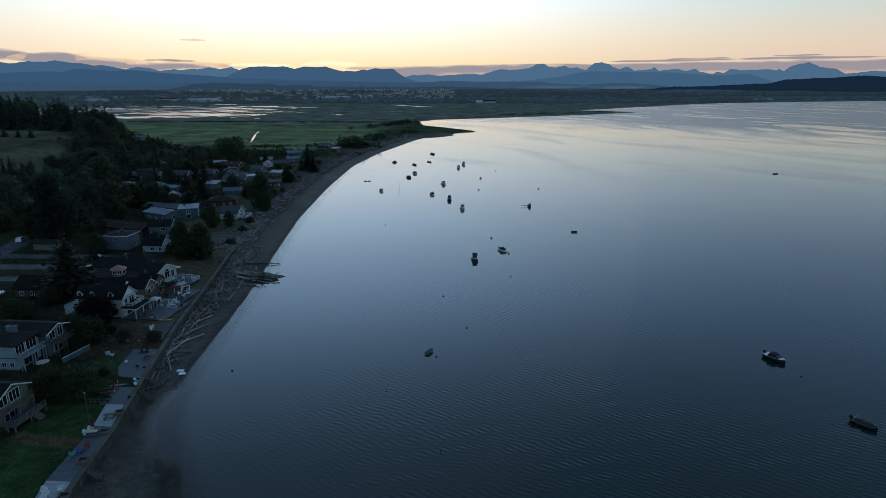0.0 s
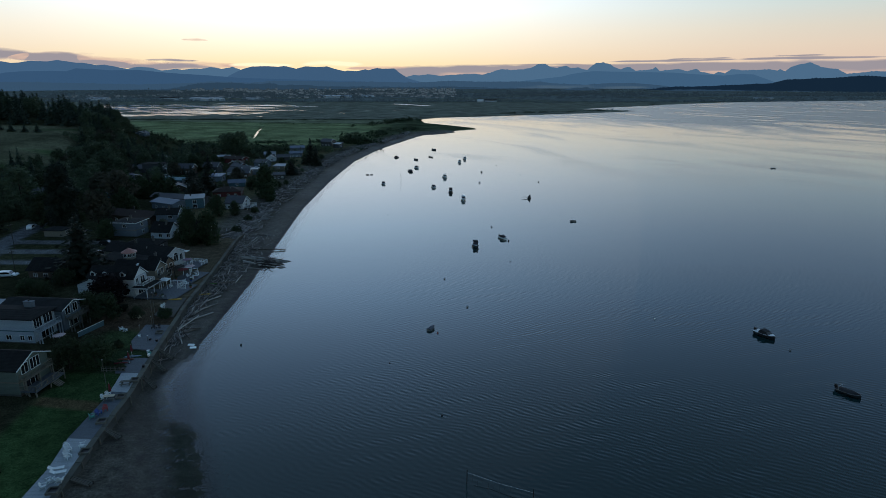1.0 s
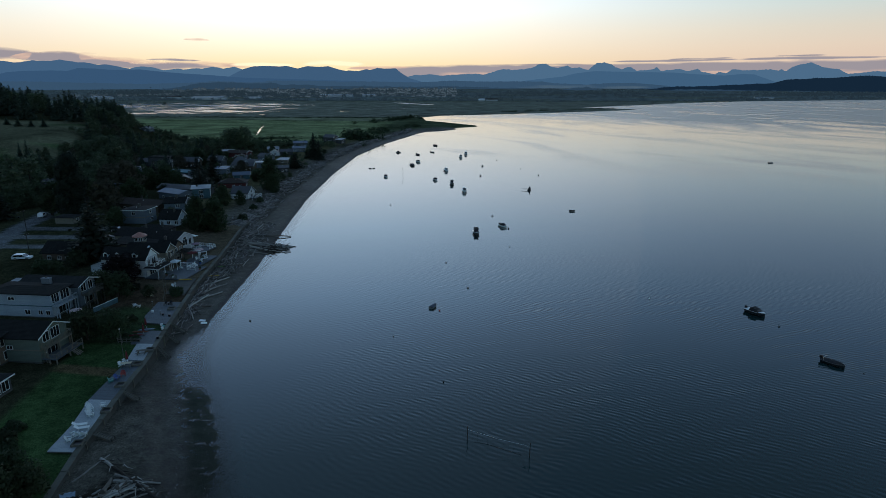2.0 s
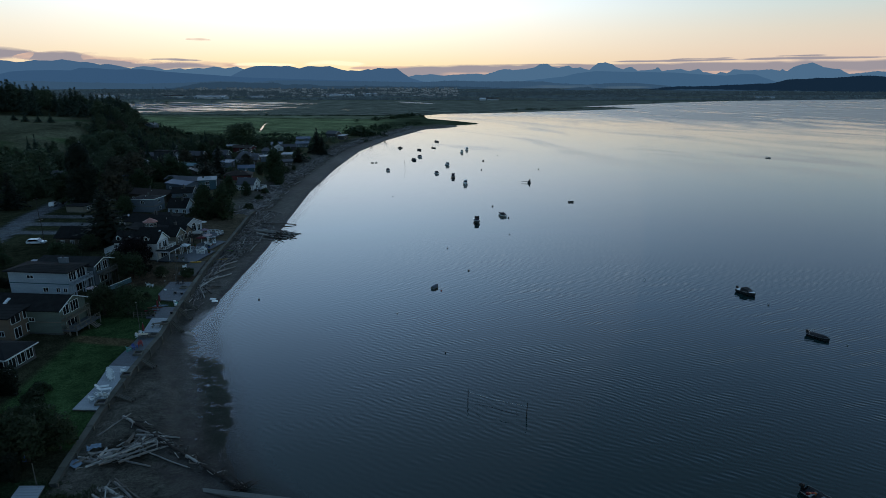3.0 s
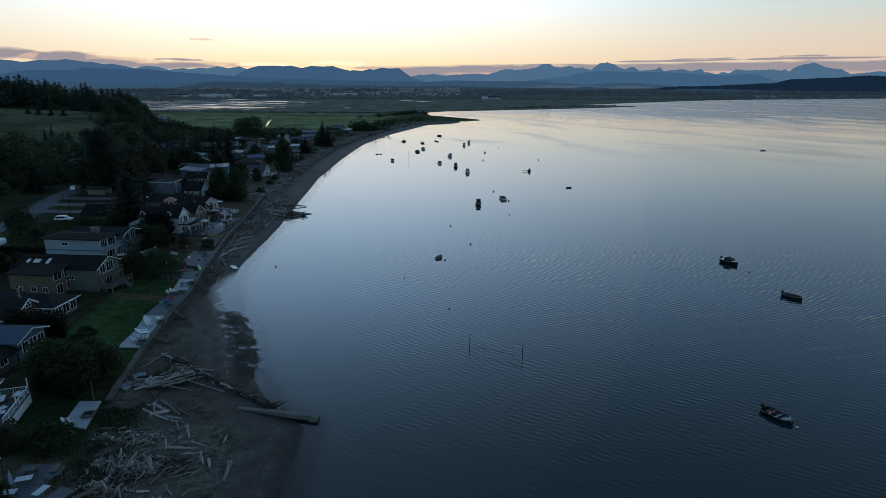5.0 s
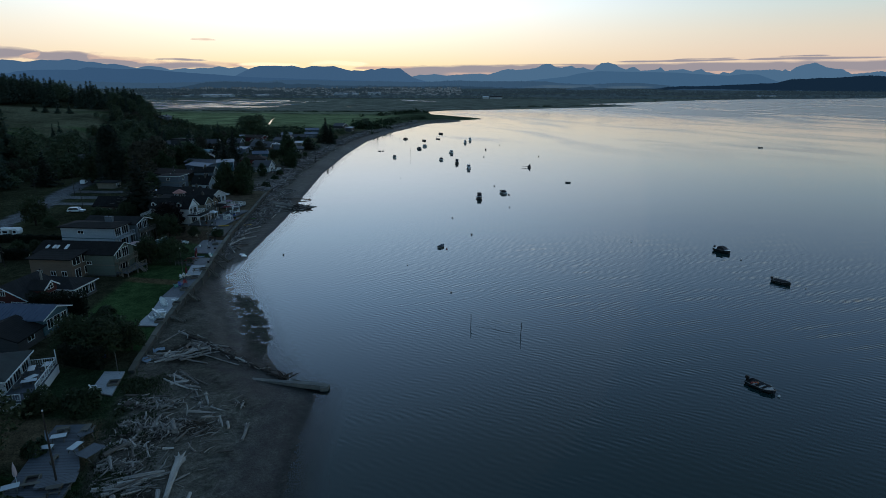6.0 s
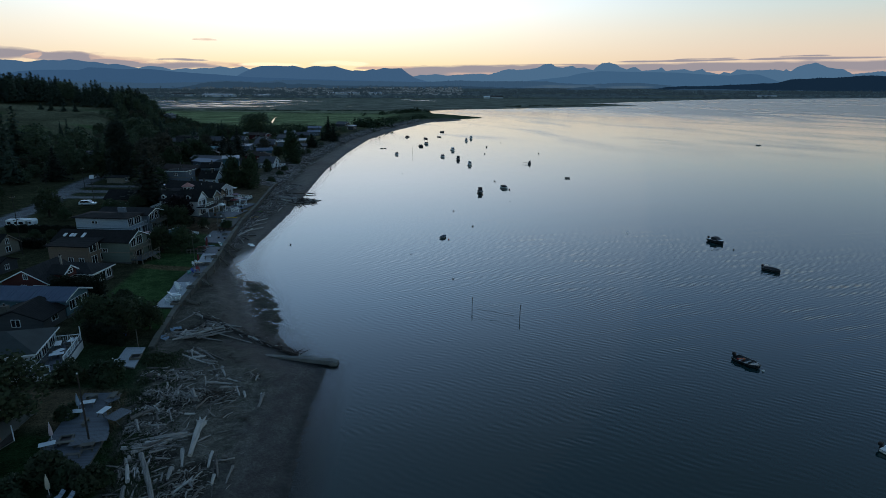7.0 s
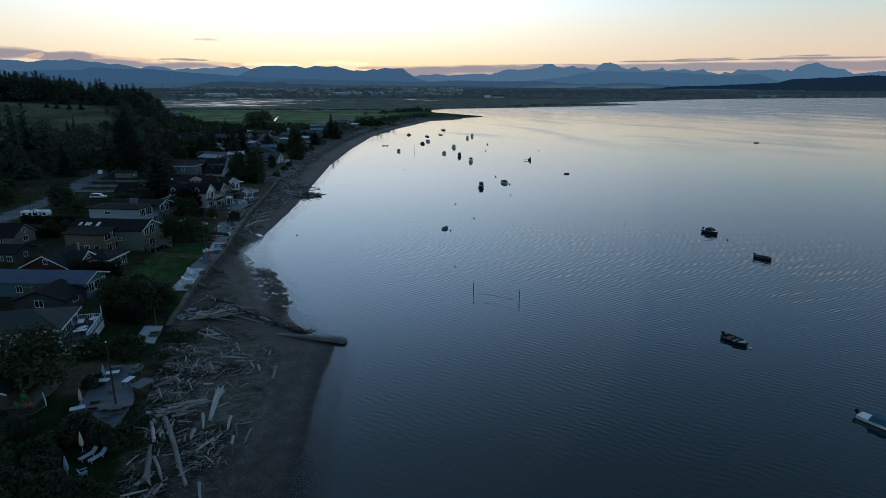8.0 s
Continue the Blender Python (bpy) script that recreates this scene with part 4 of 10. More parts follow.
def window(house_ob, face, along, z, w, h, half, bars=1, frame=None, arched=False):
    """A framed window on a house: face is x (towards the sea), s (south), n or w; along is its place on that wall."""
    g, pane = Geo(), Geo()
    t = 0.08

    def at_wall(u, zz, out):
        return {"x": (half[0] + out, u, zz), "w": (-half[0] - out, -u, zz), "s": (u, -half[1] - out, zz), "n": (-u, half[1] + out, zz)}[face]

    def block(geo, u0, u1, z0, z1, o0, o1):
        geo.put([at_wall(u, zz, o) for o in (o0, o1) for zz in (z0, z1) for u in (u0, u1)],
                [(0, 1, 3, 2), (4, 6, 7, 5), (0, 4, 5, 1), (2, 3, 7, 6), (0, 2, 6, 4), (1, 5, 7, 3)])

    a, b, c, d = along - w / 2, along + w / 2, z - h / 2, z + h / 2
    for u0, u1, z0, z1 in ((a - t, a, c - t, d + t), (b, b + t, c - t, d + t), (a, b, d, d + t), (a, b, c - t, c)):
        block(g, u0, u1, z0, z1, 0.0, 0.09)
    for k in range(1, bars + 1):
        u = a + (b - a) * k / (bars + 1)
        block(g, u - 0.04, u + 0.04, c, d, 0.02, 0.07)
    if arched:
        for k in range(8):
            p, q = math.pi * k / 8, math.pi * (k + 1) / 8
            g.bar(at_wall(along - math.cos(p) * (w / 2 + 0.06), d + math.sin(p) * w / 2.2, 0.05), at_wall(along - math.cos(q) * (w / 2 + 0.06), d + math.sin(q) * w / 2.2, 0.05), 0.14)
        fan = [at_wall(along - math.cos(math.pi * k / 8) * w / 2, d + math.sin(math.pi * k / 8) * w / 2.2, 0.03) for k in range(9)]
        pane.put(fan, [tuple(range(9))])
    block(pane, a, b, c, d, 0.0, 0.035)
    win = part("window", g, frame or WHITE, house_ob)
    part("pane", pane, GLASS, win)


def rail(house_ob, pts, z, mat, high=1.0, infill=True):
    """A railing along points: posts, rails and thin balusters."""
    for (ax, ay), (bx, by) in zip(pts, pts[1:]):
        n = max(1, round(math.hypot(bx - ax, by - ay) / 1.6))
        for k in range(n + 1):
            x, y = ax + (bx - ax) * k / n, ay + (by - ay) * k / n
            part("railing_post", Geo().slab(x - 0.06, x + 0.06, y - 0.06, y + 0.06, z, z + high + 0.06), mat, house_ob)
        part("handrail", Geo().bar((ax, ay, z + high), (bx, by, z + high), 0.12, 0.07), mat, house_ob)
        if infill:
            g = Geo().bar((ax, ay, z + 0.14), (bx, by, z + 0.14), 0.06)
            m = max(2, round(math.hypot(bx - ax, by - ay) / 0.3))
            for k in range(1, m):
                x, y = ax + (bx - ax) * k / m, ay + (by - ay) * k / m
                g.bar((x, y, z + 0.14), (x, y, z + high), 0.035)
            part("railing_infill", g, mat, house_ob)


def roof_geo(kind, lx, ly, eave, rise, over=0.5, thick=0.22):
    X, Y = lx / 2 + over, ly / 2 + over
    drop = rise * over / (ly / 2)
    g = Geo()
    if kind == "gable_x":
        g.prism_x([(-Y, eave - drop), (0, eave + rise), (Y, eave - drop), (Y, eave - drop + thick), (0, eave + rise + thick * 1.25), (-Y, eave - drop + thick)], -X, X)
    elif kind == "gable_y":
        drop = rise * over / (lx / 2)
        g.prism_y([(-X, eave - drop), (0, eave + rise), (X, eave - drop), (X, eave - drop + thick), (0, eave + rise + thick * 1.25), (-X, eave - drop + thick)], -Y, Y)
    elif kind == "hip":
        run = max(0.05, X - Y) if X > Y else 0.05
        ry = 0.05 if X > Y else Y - X
        g.put([(-X, -Y, eave), (X, -Y, eave), (X, Y, eave), (-X, Y, eave), (-X, -Y, eave + thick), (X, -Y, eave + thick), (X, Y, eave + thick), (-X, Y, eave + thick),
               (-run, -ry, eave + rise), (run, -ry, eave + rise), (run, ry, eave + rise), (-run, ry, eave + rise)],
              [(3, 2, 1, 0), (0, 1, 5, 4), (1, 2, 6, 5), (2, 3, 7, 6), (3, 0, 4, 7), (4, 5, 9, 8), (5, 6, 10, 9), (6, 7, 11, 10), (7, 4, 8, 11), (8, 9, 10, 11)])
    elif kind == "shed":                       # falls towards the south
        g.prism_x([(-Y, eave), (Y, eave + rise), (Y, eave + rise + thick), (-Y, eave + thick)], -X, X)
    else:
        g.slab(-X, X, -Y, Y, eave, eave + thick + 0.05)
    return g


def house(x, y, yaw, lx, ly, eave, rise, kind, wall, roof, label, z=None, front=(), south=(), fascia=None, over=0.5, name="house", band=None, ribs=False):
    """A house: lx deep towards the sea, ly wide. front and south list windows (along, height, width, tall, bars)."""
    z = at(x, y) if z is None else z
    # far grey and dark roofs take the copy with the painted sky reflection
    if y > 225 and (roof is ROOF_GREY or roof is ROOF_DARK and int(-x) % 2):
        roof = ROOF_SKY_SHEEN
    if y > 270:                                                   # the far cottages are small
        lx, ly, eave, rise = lx * 0.76, ly * 0.8, eave * 0.9, rise * 0.85
    if y > 205 and x < -100:                                      # the far village follows no grid
        yaw += 24 * math.sin(x * 1.3 + y * 0.7)
    h = thing(name, pose(x, y, z - 0.05, 0, 0, yaw), label, "house")
    a, b = lx / 2, ly / 2
    g = Geo()
    if kind == "gable_x":
        g.prism_x([(-b, -0.5), (b, -0.5), (b, eave), (0, eave + rise), (-b, eave)], -a, a)
    elif kind == "gable_y":
        g.prism_y([(-a, -0.5), (a, -0.5), (a, eave), (0, eave + rise), (-a, eave)], -b, b)
    elif kind == "shed":
        g.prism_x([(-b, -0.5), (b, -0.5), (b, eave + rise), (-b, eave)], -a, a)
    else:
        g.slab(-a, a, -b, b, -0.5, eave)
    part("wall", g, WALLS[wall], h)
    part("foundation", Geo().slab(-a - 0.04, a + 0.04, -b - 0.04, b + 0.04, -0.6, 0.25), CONCRETE, h)
    r = part("roof", roof_geo(kind, lx, ly, eave, rise, over), roof, h)
    if ribs:
        q = Geo()
        n = round((lx + 2 * over) / 0.6)
        for k in range(n + 1):
            u = -a - over + (lx + 2 * over) * k / n
            for s in (-1, 1):
                q.bar((u, s * (b + over), eave - rise * over / b + 0.25), (u, 0, eave + rise + 0.3), 0.07, 0.07)
        part("roof_ribs", q, roof, r)
    if fascia:
        e = a + over
        if kind == "gable_x":
            dr = rise * over / b
            for s in (-1, 1):
                part("bargeboard", Geo().bar((e + 0.03, s * (b + over), eave - dr + 0.1), (e + 0.03, 0, eave + rise + 0.12), 0.06, 0.20), fascia, r)
        if kind == "gable_y":
            dr = rise * over / a
            for s in (-1, 1):
                part("bargeboard", Geo().bar((s * e, -b - over - 0.03, eave - dr + 0.1), (0, -b - over - 0.03, eave + rise + 0.12), 0.06, 0.20), fascia, r)
        if kind == "hip":
            part("gutter", Geo().bar((e + 0.04, -b - over, eave + 0.1), (e + 0.04, b + over, eave + 0.1), 0.08, 0.2), fascia, r)
            part("gutter", Geo().bar((-e, -b - over - 0.04, eave + 0.1), (e, -b - over - 0.04, eave + 0.1), 0.08, 0.2), fascia, r)
    if band:
        part("band", Geo().slab(-a - 0.03, a + 0.03, -b - 0.03, b + 0.03, eave * 0.5 - 0.1, eave * 0.5 + 0.12), band, h)
    for face, rows in (("x", front), ("s", south)):
        for w in rows:
            window(h, face, w[0], w[1], w[2], w[3], (a, b), *(w[4:]))
    if not south and lx > 7:
        for u in (-0.28, 0.05, 0.32):
            window(h, "s", u * lx, eave * 0.3 + 0.3, 1.1, 1.0, (a, b))
    if y > 130 and math.sin(x * 5.1 + y) > -0.2:                                                   # flues and vents break the roofline
        k = math.sin(x * 3.7 + y * 1.9)
        chimney(h, k * a * 0.6, -b * 0.25 * (1 if k > 0 else -1), eave + 0.2, eave + rise + 0.9, None, 0.6, 0.6)
        part("vent_pipe", Geo().tube([(-k * a * 0.5, -b * 0.4, eave), (-k * a * 0.5, -b * 0.4, eave + rise * 0.6 + 0.7)], [0.1, 0.1], 6), METAL, h)
    # plain windows on the sides turned away
    for u in (-0.25, 0.25):
        window(h, "n", u * lx, eave * 0.3 + 0.3, 1.2, 1.1, (a, b))
        window(h, "w", u * ly, eave * 0.3 + 0.3, 1.2, 1.1, (a, b))
    part("door", Geo().slab(-a - 0.06, -a, -0.5, 0.5, 0.0, 2.1), WHITE, h)
    return h


def chimney(h, x, y, z0, z1, mat=None, w=0.8, d=1.2):
    c = part("chimney", Geo().slab(x - d / 2, x + d / 2, y - w / 2, y + w / 2, z0, z1).slab(x - d / 2 - 0.08, x + d / 2 + 0.08, y - w / 2 - 0.08, y + w / 2 + 0.08, z1, z1 + 0.12), mat or CONCRETE, h)
    part("flue", Geo().tube([(x, y, z1 + 0.1), (x, y, z1 + 0.5)], [0.14, 0.14]), BLACK, c)


def vent(h, x, y, z):
    part("vent_pipe", Geo().tube([(x, y, z - 0.5), (x, y, z + 0.5)], [0.09, 0.09], 6), METAL, h)


def skylight(h, x, y, z, slope, w=0.8, d=1.3):
    """A pale roof window on the south slope: slope is the roof's rise per metre."""
    c = Geo()
    n = Vector((0, -slope, 1)).normalized()
    up = Vector((0, 1, slope)).normalized()
    o = Vector((x, y, z))
    pts = [o + Vector((sx * w / 2, 0, 0)) + up * sy * d / 2 + n * k for k in (0.1, 0.42) for sx, sy in ((-1, -1), (1, -1), (1, 1), (-1, 1))]
    c.put(pts, [(3, 2, 1, 0), (4, 5, 6, 7), (0, 1, 5, 4), (1, 2, 6, 5), (2, 3, 7, 6), (3, 0, 4, 7)])
    part("skylight", c, SKYLIGHT, h, "pale domed skylight")


SKYLIGHT = surface("skylight_dome", (0.62, 0.68, 0.74), 0.2, vary=0.05)


def deck(h, x0, x1, y0, y1, z, mat, rail_mat=None, sides="xsn", posts=True, skirt=None):
    d = part("deck_floor", Geo().slab(x0, x1, y0, y1, z - 0.2, z), mat, h)
    if posts:
        for u in (x1 - 0.15, (x0 + x1) / 2):
            for v in (y0 + 0.15, (y0 + y1) / 2, y1 - 0.15):
                part("deck_post", Geo().slab(u - 0.09, u + 0.09, v - 0.09, v + 0.09, -0.5, z - 0.2), rail_mat or TIMBER, d)
    if skirt:
        part("skirting", Geo().slab(x1 - 0.06, x1 + 0.02, y0, y1, -0.4, z - 0.2).slab(x0, x1 - 0.06, y0 - 0.02, y0 + 0.06, -0.4, z - 0.2), skirt, d)
    if rail_mat:
        if "s" in sides:
            rail(h, [(x0, y0 + 0.1), (x1 - 0.1, y0 + 0.1)], z, rail_mat)
        if "x" in sides:
            rail(h, [(x1 - 0.1, y0 + 0.1), (x1 - 0.1, y1 - 0.1)], z, rail_mat)
        if "n" in sides:
            rail(h, [(x1 - 0.1, y1 - 0.1), (x0, y1 - 0.1)], z, rail_mat)


def steps(h, x0, y0, z0, dx, dy, n, width, mat, rise=0.18, tread=0.28):
    """A flight going down from (x0, y0, z0) in the direction dx, dy: each step a piece."""
    st = part("stair_stringer", Geo().bar((x0, y0, z0 - 0.2), (x0 + dx * n * tread, y0 + dy * n * tread, z0 - n * rise - 0.2), 0.1, 0.25), mat, h)
    for k in range(n):
        cx, cy, cz = x0 + dx * (k + 0.5) * tread, y0 + dy * (k + 0.5) * tread, z0 - (k + 1) * rise
        hw = width / 2
        part("step", Geo().slab(cx - (abs(dy) * hw + abs(dx) * tread / 2), cx + (abs(dy) * hw + abs(dx) * tread / 2),
                                cy - (abs(dx) * hw + abs(dy) * tread / 2), cy + (abs(dx) * hw + abs(dy) * tread / 2), cz, cz + 0.05), mat, st)
# ---------------------------------------------------------------- houses, from the nearest northwards
def houses():
    # white house with a big raised deck
    h = house(-72.96, 27.34, 17.5, 20, 9.3, 3.0, 2.2, "hip", "white", ROOF_SAGE, "single-storey white house with grey hip roof and raised deck", fascia=WHITE,
              front=[(-3.2, 2.0, 2.2, 1.5, 2), (-0.4, 2.0, 2.4, 1.7, 2), (2.6, 2.0, 2.2, 1.5, 2)], south=[(7, 1.8, 2.4, 1.3, 2), (2, 1.8, 1.4, 1.2), (-5, 1.8, 1.4, 1.2)])
    deck(h, 10, 13.8, -4.8, 4.0, 1.1, DECKING, WHITE, "xn", skirt=WHITE)
    deck(h, 6.0, 12.6, -6.9, -4.85, 0.9, DECKING, WHITE, "s", skirt=WHITE)
    steps(h, 12.6, -5.9, 0.9, 1, 0, 5, 1.8, WHITE)
    for u, v in ((13.7, 3.9), (13.7, -0.4)):
        part("tall_post", Geo().slab(u - 0.06, u + 0.06, v - 0.06, v + 0.06, 1.1, 3.4), WHITE, h)
    vent(h, -1.5, -1.2, 4.6)
    # dark cottage, half hidden by trees
    h = house(-75.6, 43.4, 3, 9, 6.5, 2.2, 1.6, "gable_y", "dark_grey", ROOF_DARK, "dark low cottage with charcoal shingle roof among trees", front=[(0, 1.6, 1.6, 1.2)], south=[(0, 1.6, 1.4, 1.2)])
    chimney(h, -2, -2.4, 2.5, 4.4)
    # blue house with a ribbed metal roof
    h = house(-81, 50.2, -1, 20, 6.4, 3.3, 1.1, "gable_x", "teal", ROOF_BLUE, "long blue house with blue ribbed metal roof", fascia=WHITE, ribs=True, over=0.6,
              front=[(-1.6, 1.9, 1.3, 1.6), (0.2, 1.9, 1.5, 1.7), (2.0, 1.9, 1.3, 1.6)], south=[(-3, 1.8, 1.1, 1.2), (1.5, 1.8, 1.1, 1.2), (7.5, 1.8, 1.2, 1.4)])
    # red-brown gabled house with a low wing to the sea
    h = house(-85.6, 61.6, -3, 10, 9, 2.8, 2.4, "gable_y", "red_brown", ROOF_GREY, "red-brown house with white trimmed gable and grey roof", fascia=WHITE,
              south=[(0.2, 4.0, 0.8, 0.9), (-0.4, 1.7, 1.1, 1.2), (3.2, 1.7, 3.0, 1.2, 2)], front=[(2, 1.7, 1.4, 1.2)])
    chimney(h, 2.6, 2.5, 3.5, 6.3, METAL, 0.3, 0.3)
    d = part("dormer", Geo().prism_x([(-1.7, 2.9), (1.7, 2.9), (1.7, 4.0), (0, 5.1), (-1.7, 4.0)], 3.2, 6.2), WALLS["red_brown"], h)
    part("dormer_roof", Geo().prism_x([(-2.1, 3.75), (0, 5.1), (2.1, 3.75), (2.1, 3.95), (0, 5.35), (-2.1, 3.95)], 2.6, 6.6), ROOF_GREY, d)
    for s in (-1, 1):
        part("bargeboard", Geo().bar((6.64, s * 2.1, 3.85), (6.64, 0, 5.22), 0.08, 0.26), WHITE, d)
    window(h, "x", 0, 3.9, 1.3, 0.5, (6.2, 4.5), 1, None, True)
    h = house(-81.6, 67.2, -3, 10.4, 6.6, 2.6, 1.6, "hip", "dark_grey", ROOF_GREY, "low grey-roofed wing with white bay windows", fascia=WHITE,
              front=[(-2.0, 1.4, 1.4, 1.7), (0, 1.4, 1.6, 1.8), (2.0, 1.4, 1.4, 1.7)], south=[(4.0, 1.4, 1.6, 1.7), (1.6, 1.5, 1.6, 1.2, 2)])
    # tan block with a shallow dark roof
    h = house(-89.3, 79.3, -4, 9.6, 6.6, 4.9, 0.8, "shed", "tan", ROOF_DARK, "tan two-storey block house with shallow dark roof",
              front=[(-1.5, 4.2, 2.2, 1.5), (1.2, 4.4, 1.5, 1.9), (-1.4, 1.4, 1.6, 2.0), (1.4, 1.5, 1.3, 1.6)], south=[])
    # sage green gabled house with balcony, skylights and steps
    h = house(-86.6, 84.2, -3, 18.4, 7.6, 5.1, 1.7, "gable_x", "sage", ROOF_DARK, "sage green two-storey house with dark gable roof and balcony", fascia=WHITE, band=WALLS["beige"],
              front=[(-1.9, 4.6, 1.6, 1.8), (0.6, 4.6, 2.2, 2.0, 2), (-0.6, 1.5, 3.4, 2.0, 2)], south=[(3.3, 3.0, 1.1, 0.7), (-4.4, 2.6, 0.8, 0.7), (-8.5, 4.3, 0.9, 1.1)])
    sl = 1.7 / 3.8
    for u in (-7.2, -5.6, -4.8):
        skylight(h, u, -2.1, 5.1 + 1.7 - 2.1 * sl, sl, 0.55, 1.1)
    skylight(h, -2.6, -2.1, 5.1 + 1.7 - 2.1 * sl, sl, 0.6, 1.6)
    deck(h, 9.2, 10.3, -3.4, 3.6, 2.9, WALLS["beige"], WALLS["beige"], "xsn")
    deck(h, 9.2, 12.2, -3.8, 3.8, 0.9, DECKING, WALLS["beige"], "xs")
    steps(h, 12.2, 0.8, 0.9, 1, 0, 5, 1.6, WALLS["beige"])
    # big pale blue house with chimney and two balconies
    h = house(-97.0, 105.3, -4, 14.8, 6.6, 5.6, 0.8, "hip", "pale_blue", ROOF_DARK, "large pale blue two-storey house with grey roof and balcony", band=WALLS["teal"], over=0.7,
              front=[(-1.8, 4.3, 2.2, 2.0, 2), (1.2, 4.3, 2.6, 2.0, 2), (0.4, 1.4, 3.6, 2.0, 2)],
              south=[(-1.9, 4.4, 1.5, 0.7), (1.5, 1.3, 1.2, 1.0), (4.6, 1.3, 0.9, 1.0), (6.4, 1.3, 0.9, 1.0)])
    deck(h, 7.4, 9.0, -3.2, 3.2, 2.9, WALLS["pale_blue"], WALLS["pale_blue"], "xsn")
    chimney(h, 2.4, 2.6, 5.5, 7.3, WALLS["grey_blue"], 0.9, 2.0)
    g = house(-94.5, 111.6, -4, 14, 6.0, 5.5, 1.0, "gable_x", "grey_blue", ROOF_GREY, "grey gabled rear part of pale blue house with upper balcony", fascia=WHITE,
              front=[(-1.2, 4.5, 1.6, 1.9), (1.2, 4.5, 1.4, 1.9), (0, 1.5, 2.6, 1.9, 1)], over=0.9)
    deck(g, 7.5, 9.3, -2.8, 2.8, 3.1, TIMBER, TIMBER, "xsn")
    # white house with dormers, sea balcony and porch
    h = house(-89.6, 134.2, -4, 12.6, 5.8, 5.2, 2.3, "gable_x", "white", ROOF_DARK, "white storey-and-half house with dormers, balcony and porch", fascia=WHITE, over=0.35,
              front=[(-1.5, 3.9, 1.0, 1.9), (0.9, 3.9, 1.8, 1.9, 1), (0, 1.4, 3.0, 1.9, 2)], south=[(-3.1, 3.8, 1.0, 1.0), (-5.4, 1.5, 1.0, 1.1), (-1, 1.4, 1.1, 1.1), (4, 1.4, 1.1, 1.1)])
    for u in (-5.0, -1.6, 3.2):
        d = part("dormer", Geo().prism_y([(u - 0.75, 5.2), (u + 0.75, 5.2), (u + 0.75, 6.5), (u, 7.1), (u - 0.75, 6.5)], -2.6, -0.4), WALLS["white"], h)
        part("dormer_roof", Geo().prism_y([(u - 1.0, 6.32), (u, 7.12), (u + 1.0, 6.32), (u + 1.0, 6.46), (u, 7.3), (u - 1.0, 6.46)], -2.85, -0.2), ROOF_DARK, d)
        part("dormer_frame", Geo().slab(u - 0.52, u + 0.52, -2.66, -2.6, 5.55, 6.6), WHITE, d)
        part("dormer_pane", Geo().slab(u - 0.4, u + 0.4, -2.7, -2.66, 5.66, 6.5), GLASS, d)
    part("gable_panel", Geo().prism_x([(-2.4, 5.45), (2.4, 5.45), (0, 7.3)], 6.3, 6.42), WHITE, h, "white boarded gable")
    w = part("lean_to", Geo().prism_y([(-9.8, -0.5), (-6.3, -0.5), (-6.3, 4.4), (-9.8, 3.0)], -2.7, 2.7), WALLS["white"], h)
    part("lean_to_roof", Geo().prism_y([(-10.1, 2.9), (-6.3, 4.42), (-6.3, 4.6), (-10.1, 3.08)], -3.0, 3.0), ROOF_DARK, w)
    p = part("porch_roof", Geo().prism_y([(6.3, 3.05), (10.4, 2.75), (10.4, 2.93), (6.3, 3.23)], -4.2, 2.9), ROOF_DARK, h)
    part("porch_fascia", Geo().slab(10.4, 10.47, -4.27, 3.0, 2.75, 2.97).slab(6.3, 10.4, -4.27, -4.2, 2.8, 3.1), WALLS["white"], p)
    for u, v in ((10.2, -4.0), (10.2, -0.7), (10.2, 2.7), (6.5, -4.0)):
        part("porch_post", Geo().slab(u - 0.09, u + 0.09, v - 0.09, v + 0.09, 0, 2.75), WALLS["white"], p)
    rail(h, [(6.4, -2.7), (8.6, -2.7), (8.6, 2.6), (6.4, 2.6)], 3.15, WHITE, 0.9)
    deck(h, 6.3, 10.6, -4.2, 2.9, 0.35, DECKING, None)
    # beige ranges joined on to it, their gables towards the sea
    h = house(-88.6, 143.6, -4, 12, 5.0, 4.6, 1.7, "gable_x", "beige", ROOF_DARK, "beige two-storey range with dark gable roof facing the sea", fascia=WHITE, over=0.35, front=[(-0.9, 3.2, 1.0, 1.9), (0.8, 3.2, 1.0, 1.9), (0, 1.2, 2.2, 1.6, 1)])
    skylight(h, 0.5, -1.3, 5.4, 0.66, 0.5, 0.8)
    deck(h, 6.0, 7.5, -2.3, 2.3, 2.3, TIMBER, TIMBER, "xsn")
    h = house(-85.6, 149.1, -4, 5.2, 5.6, 3.9, 1.9, "gable_x", "tan", ROOF_DARK, "tan gabled range with dark roof and timber pergola", fascia=TIMBER, over=0.4, front=[(-1.2, 2.9, 1.2, 1.7), (1.2, 2.9, 1.2, 1.7), (0, 1.2, 2.0, 1.8, 1)])
    p = part("pergola", Geo().slab(2.7, 2.85, -2.6, 2.6, 2.5, 2.65).slab(5.5, 5.65, -2.6, 2.6, 2.5, 2.65), DARK_TIMBER, h)
    for k in range(7):
        part("rafter", Geo().slab(2.62, 5.9, -2.5 + k * 0.82, -2.4 + k * 0.82, 2.65, 2.82), DARK_TIMBER, p)
    for v in (-2.4, 2.4):
        part("pergola_post", Geo().slab(5.48, 5.67, v - 0.1, v + 0.1, 0, 2.5), DARK_TIMBER, p)
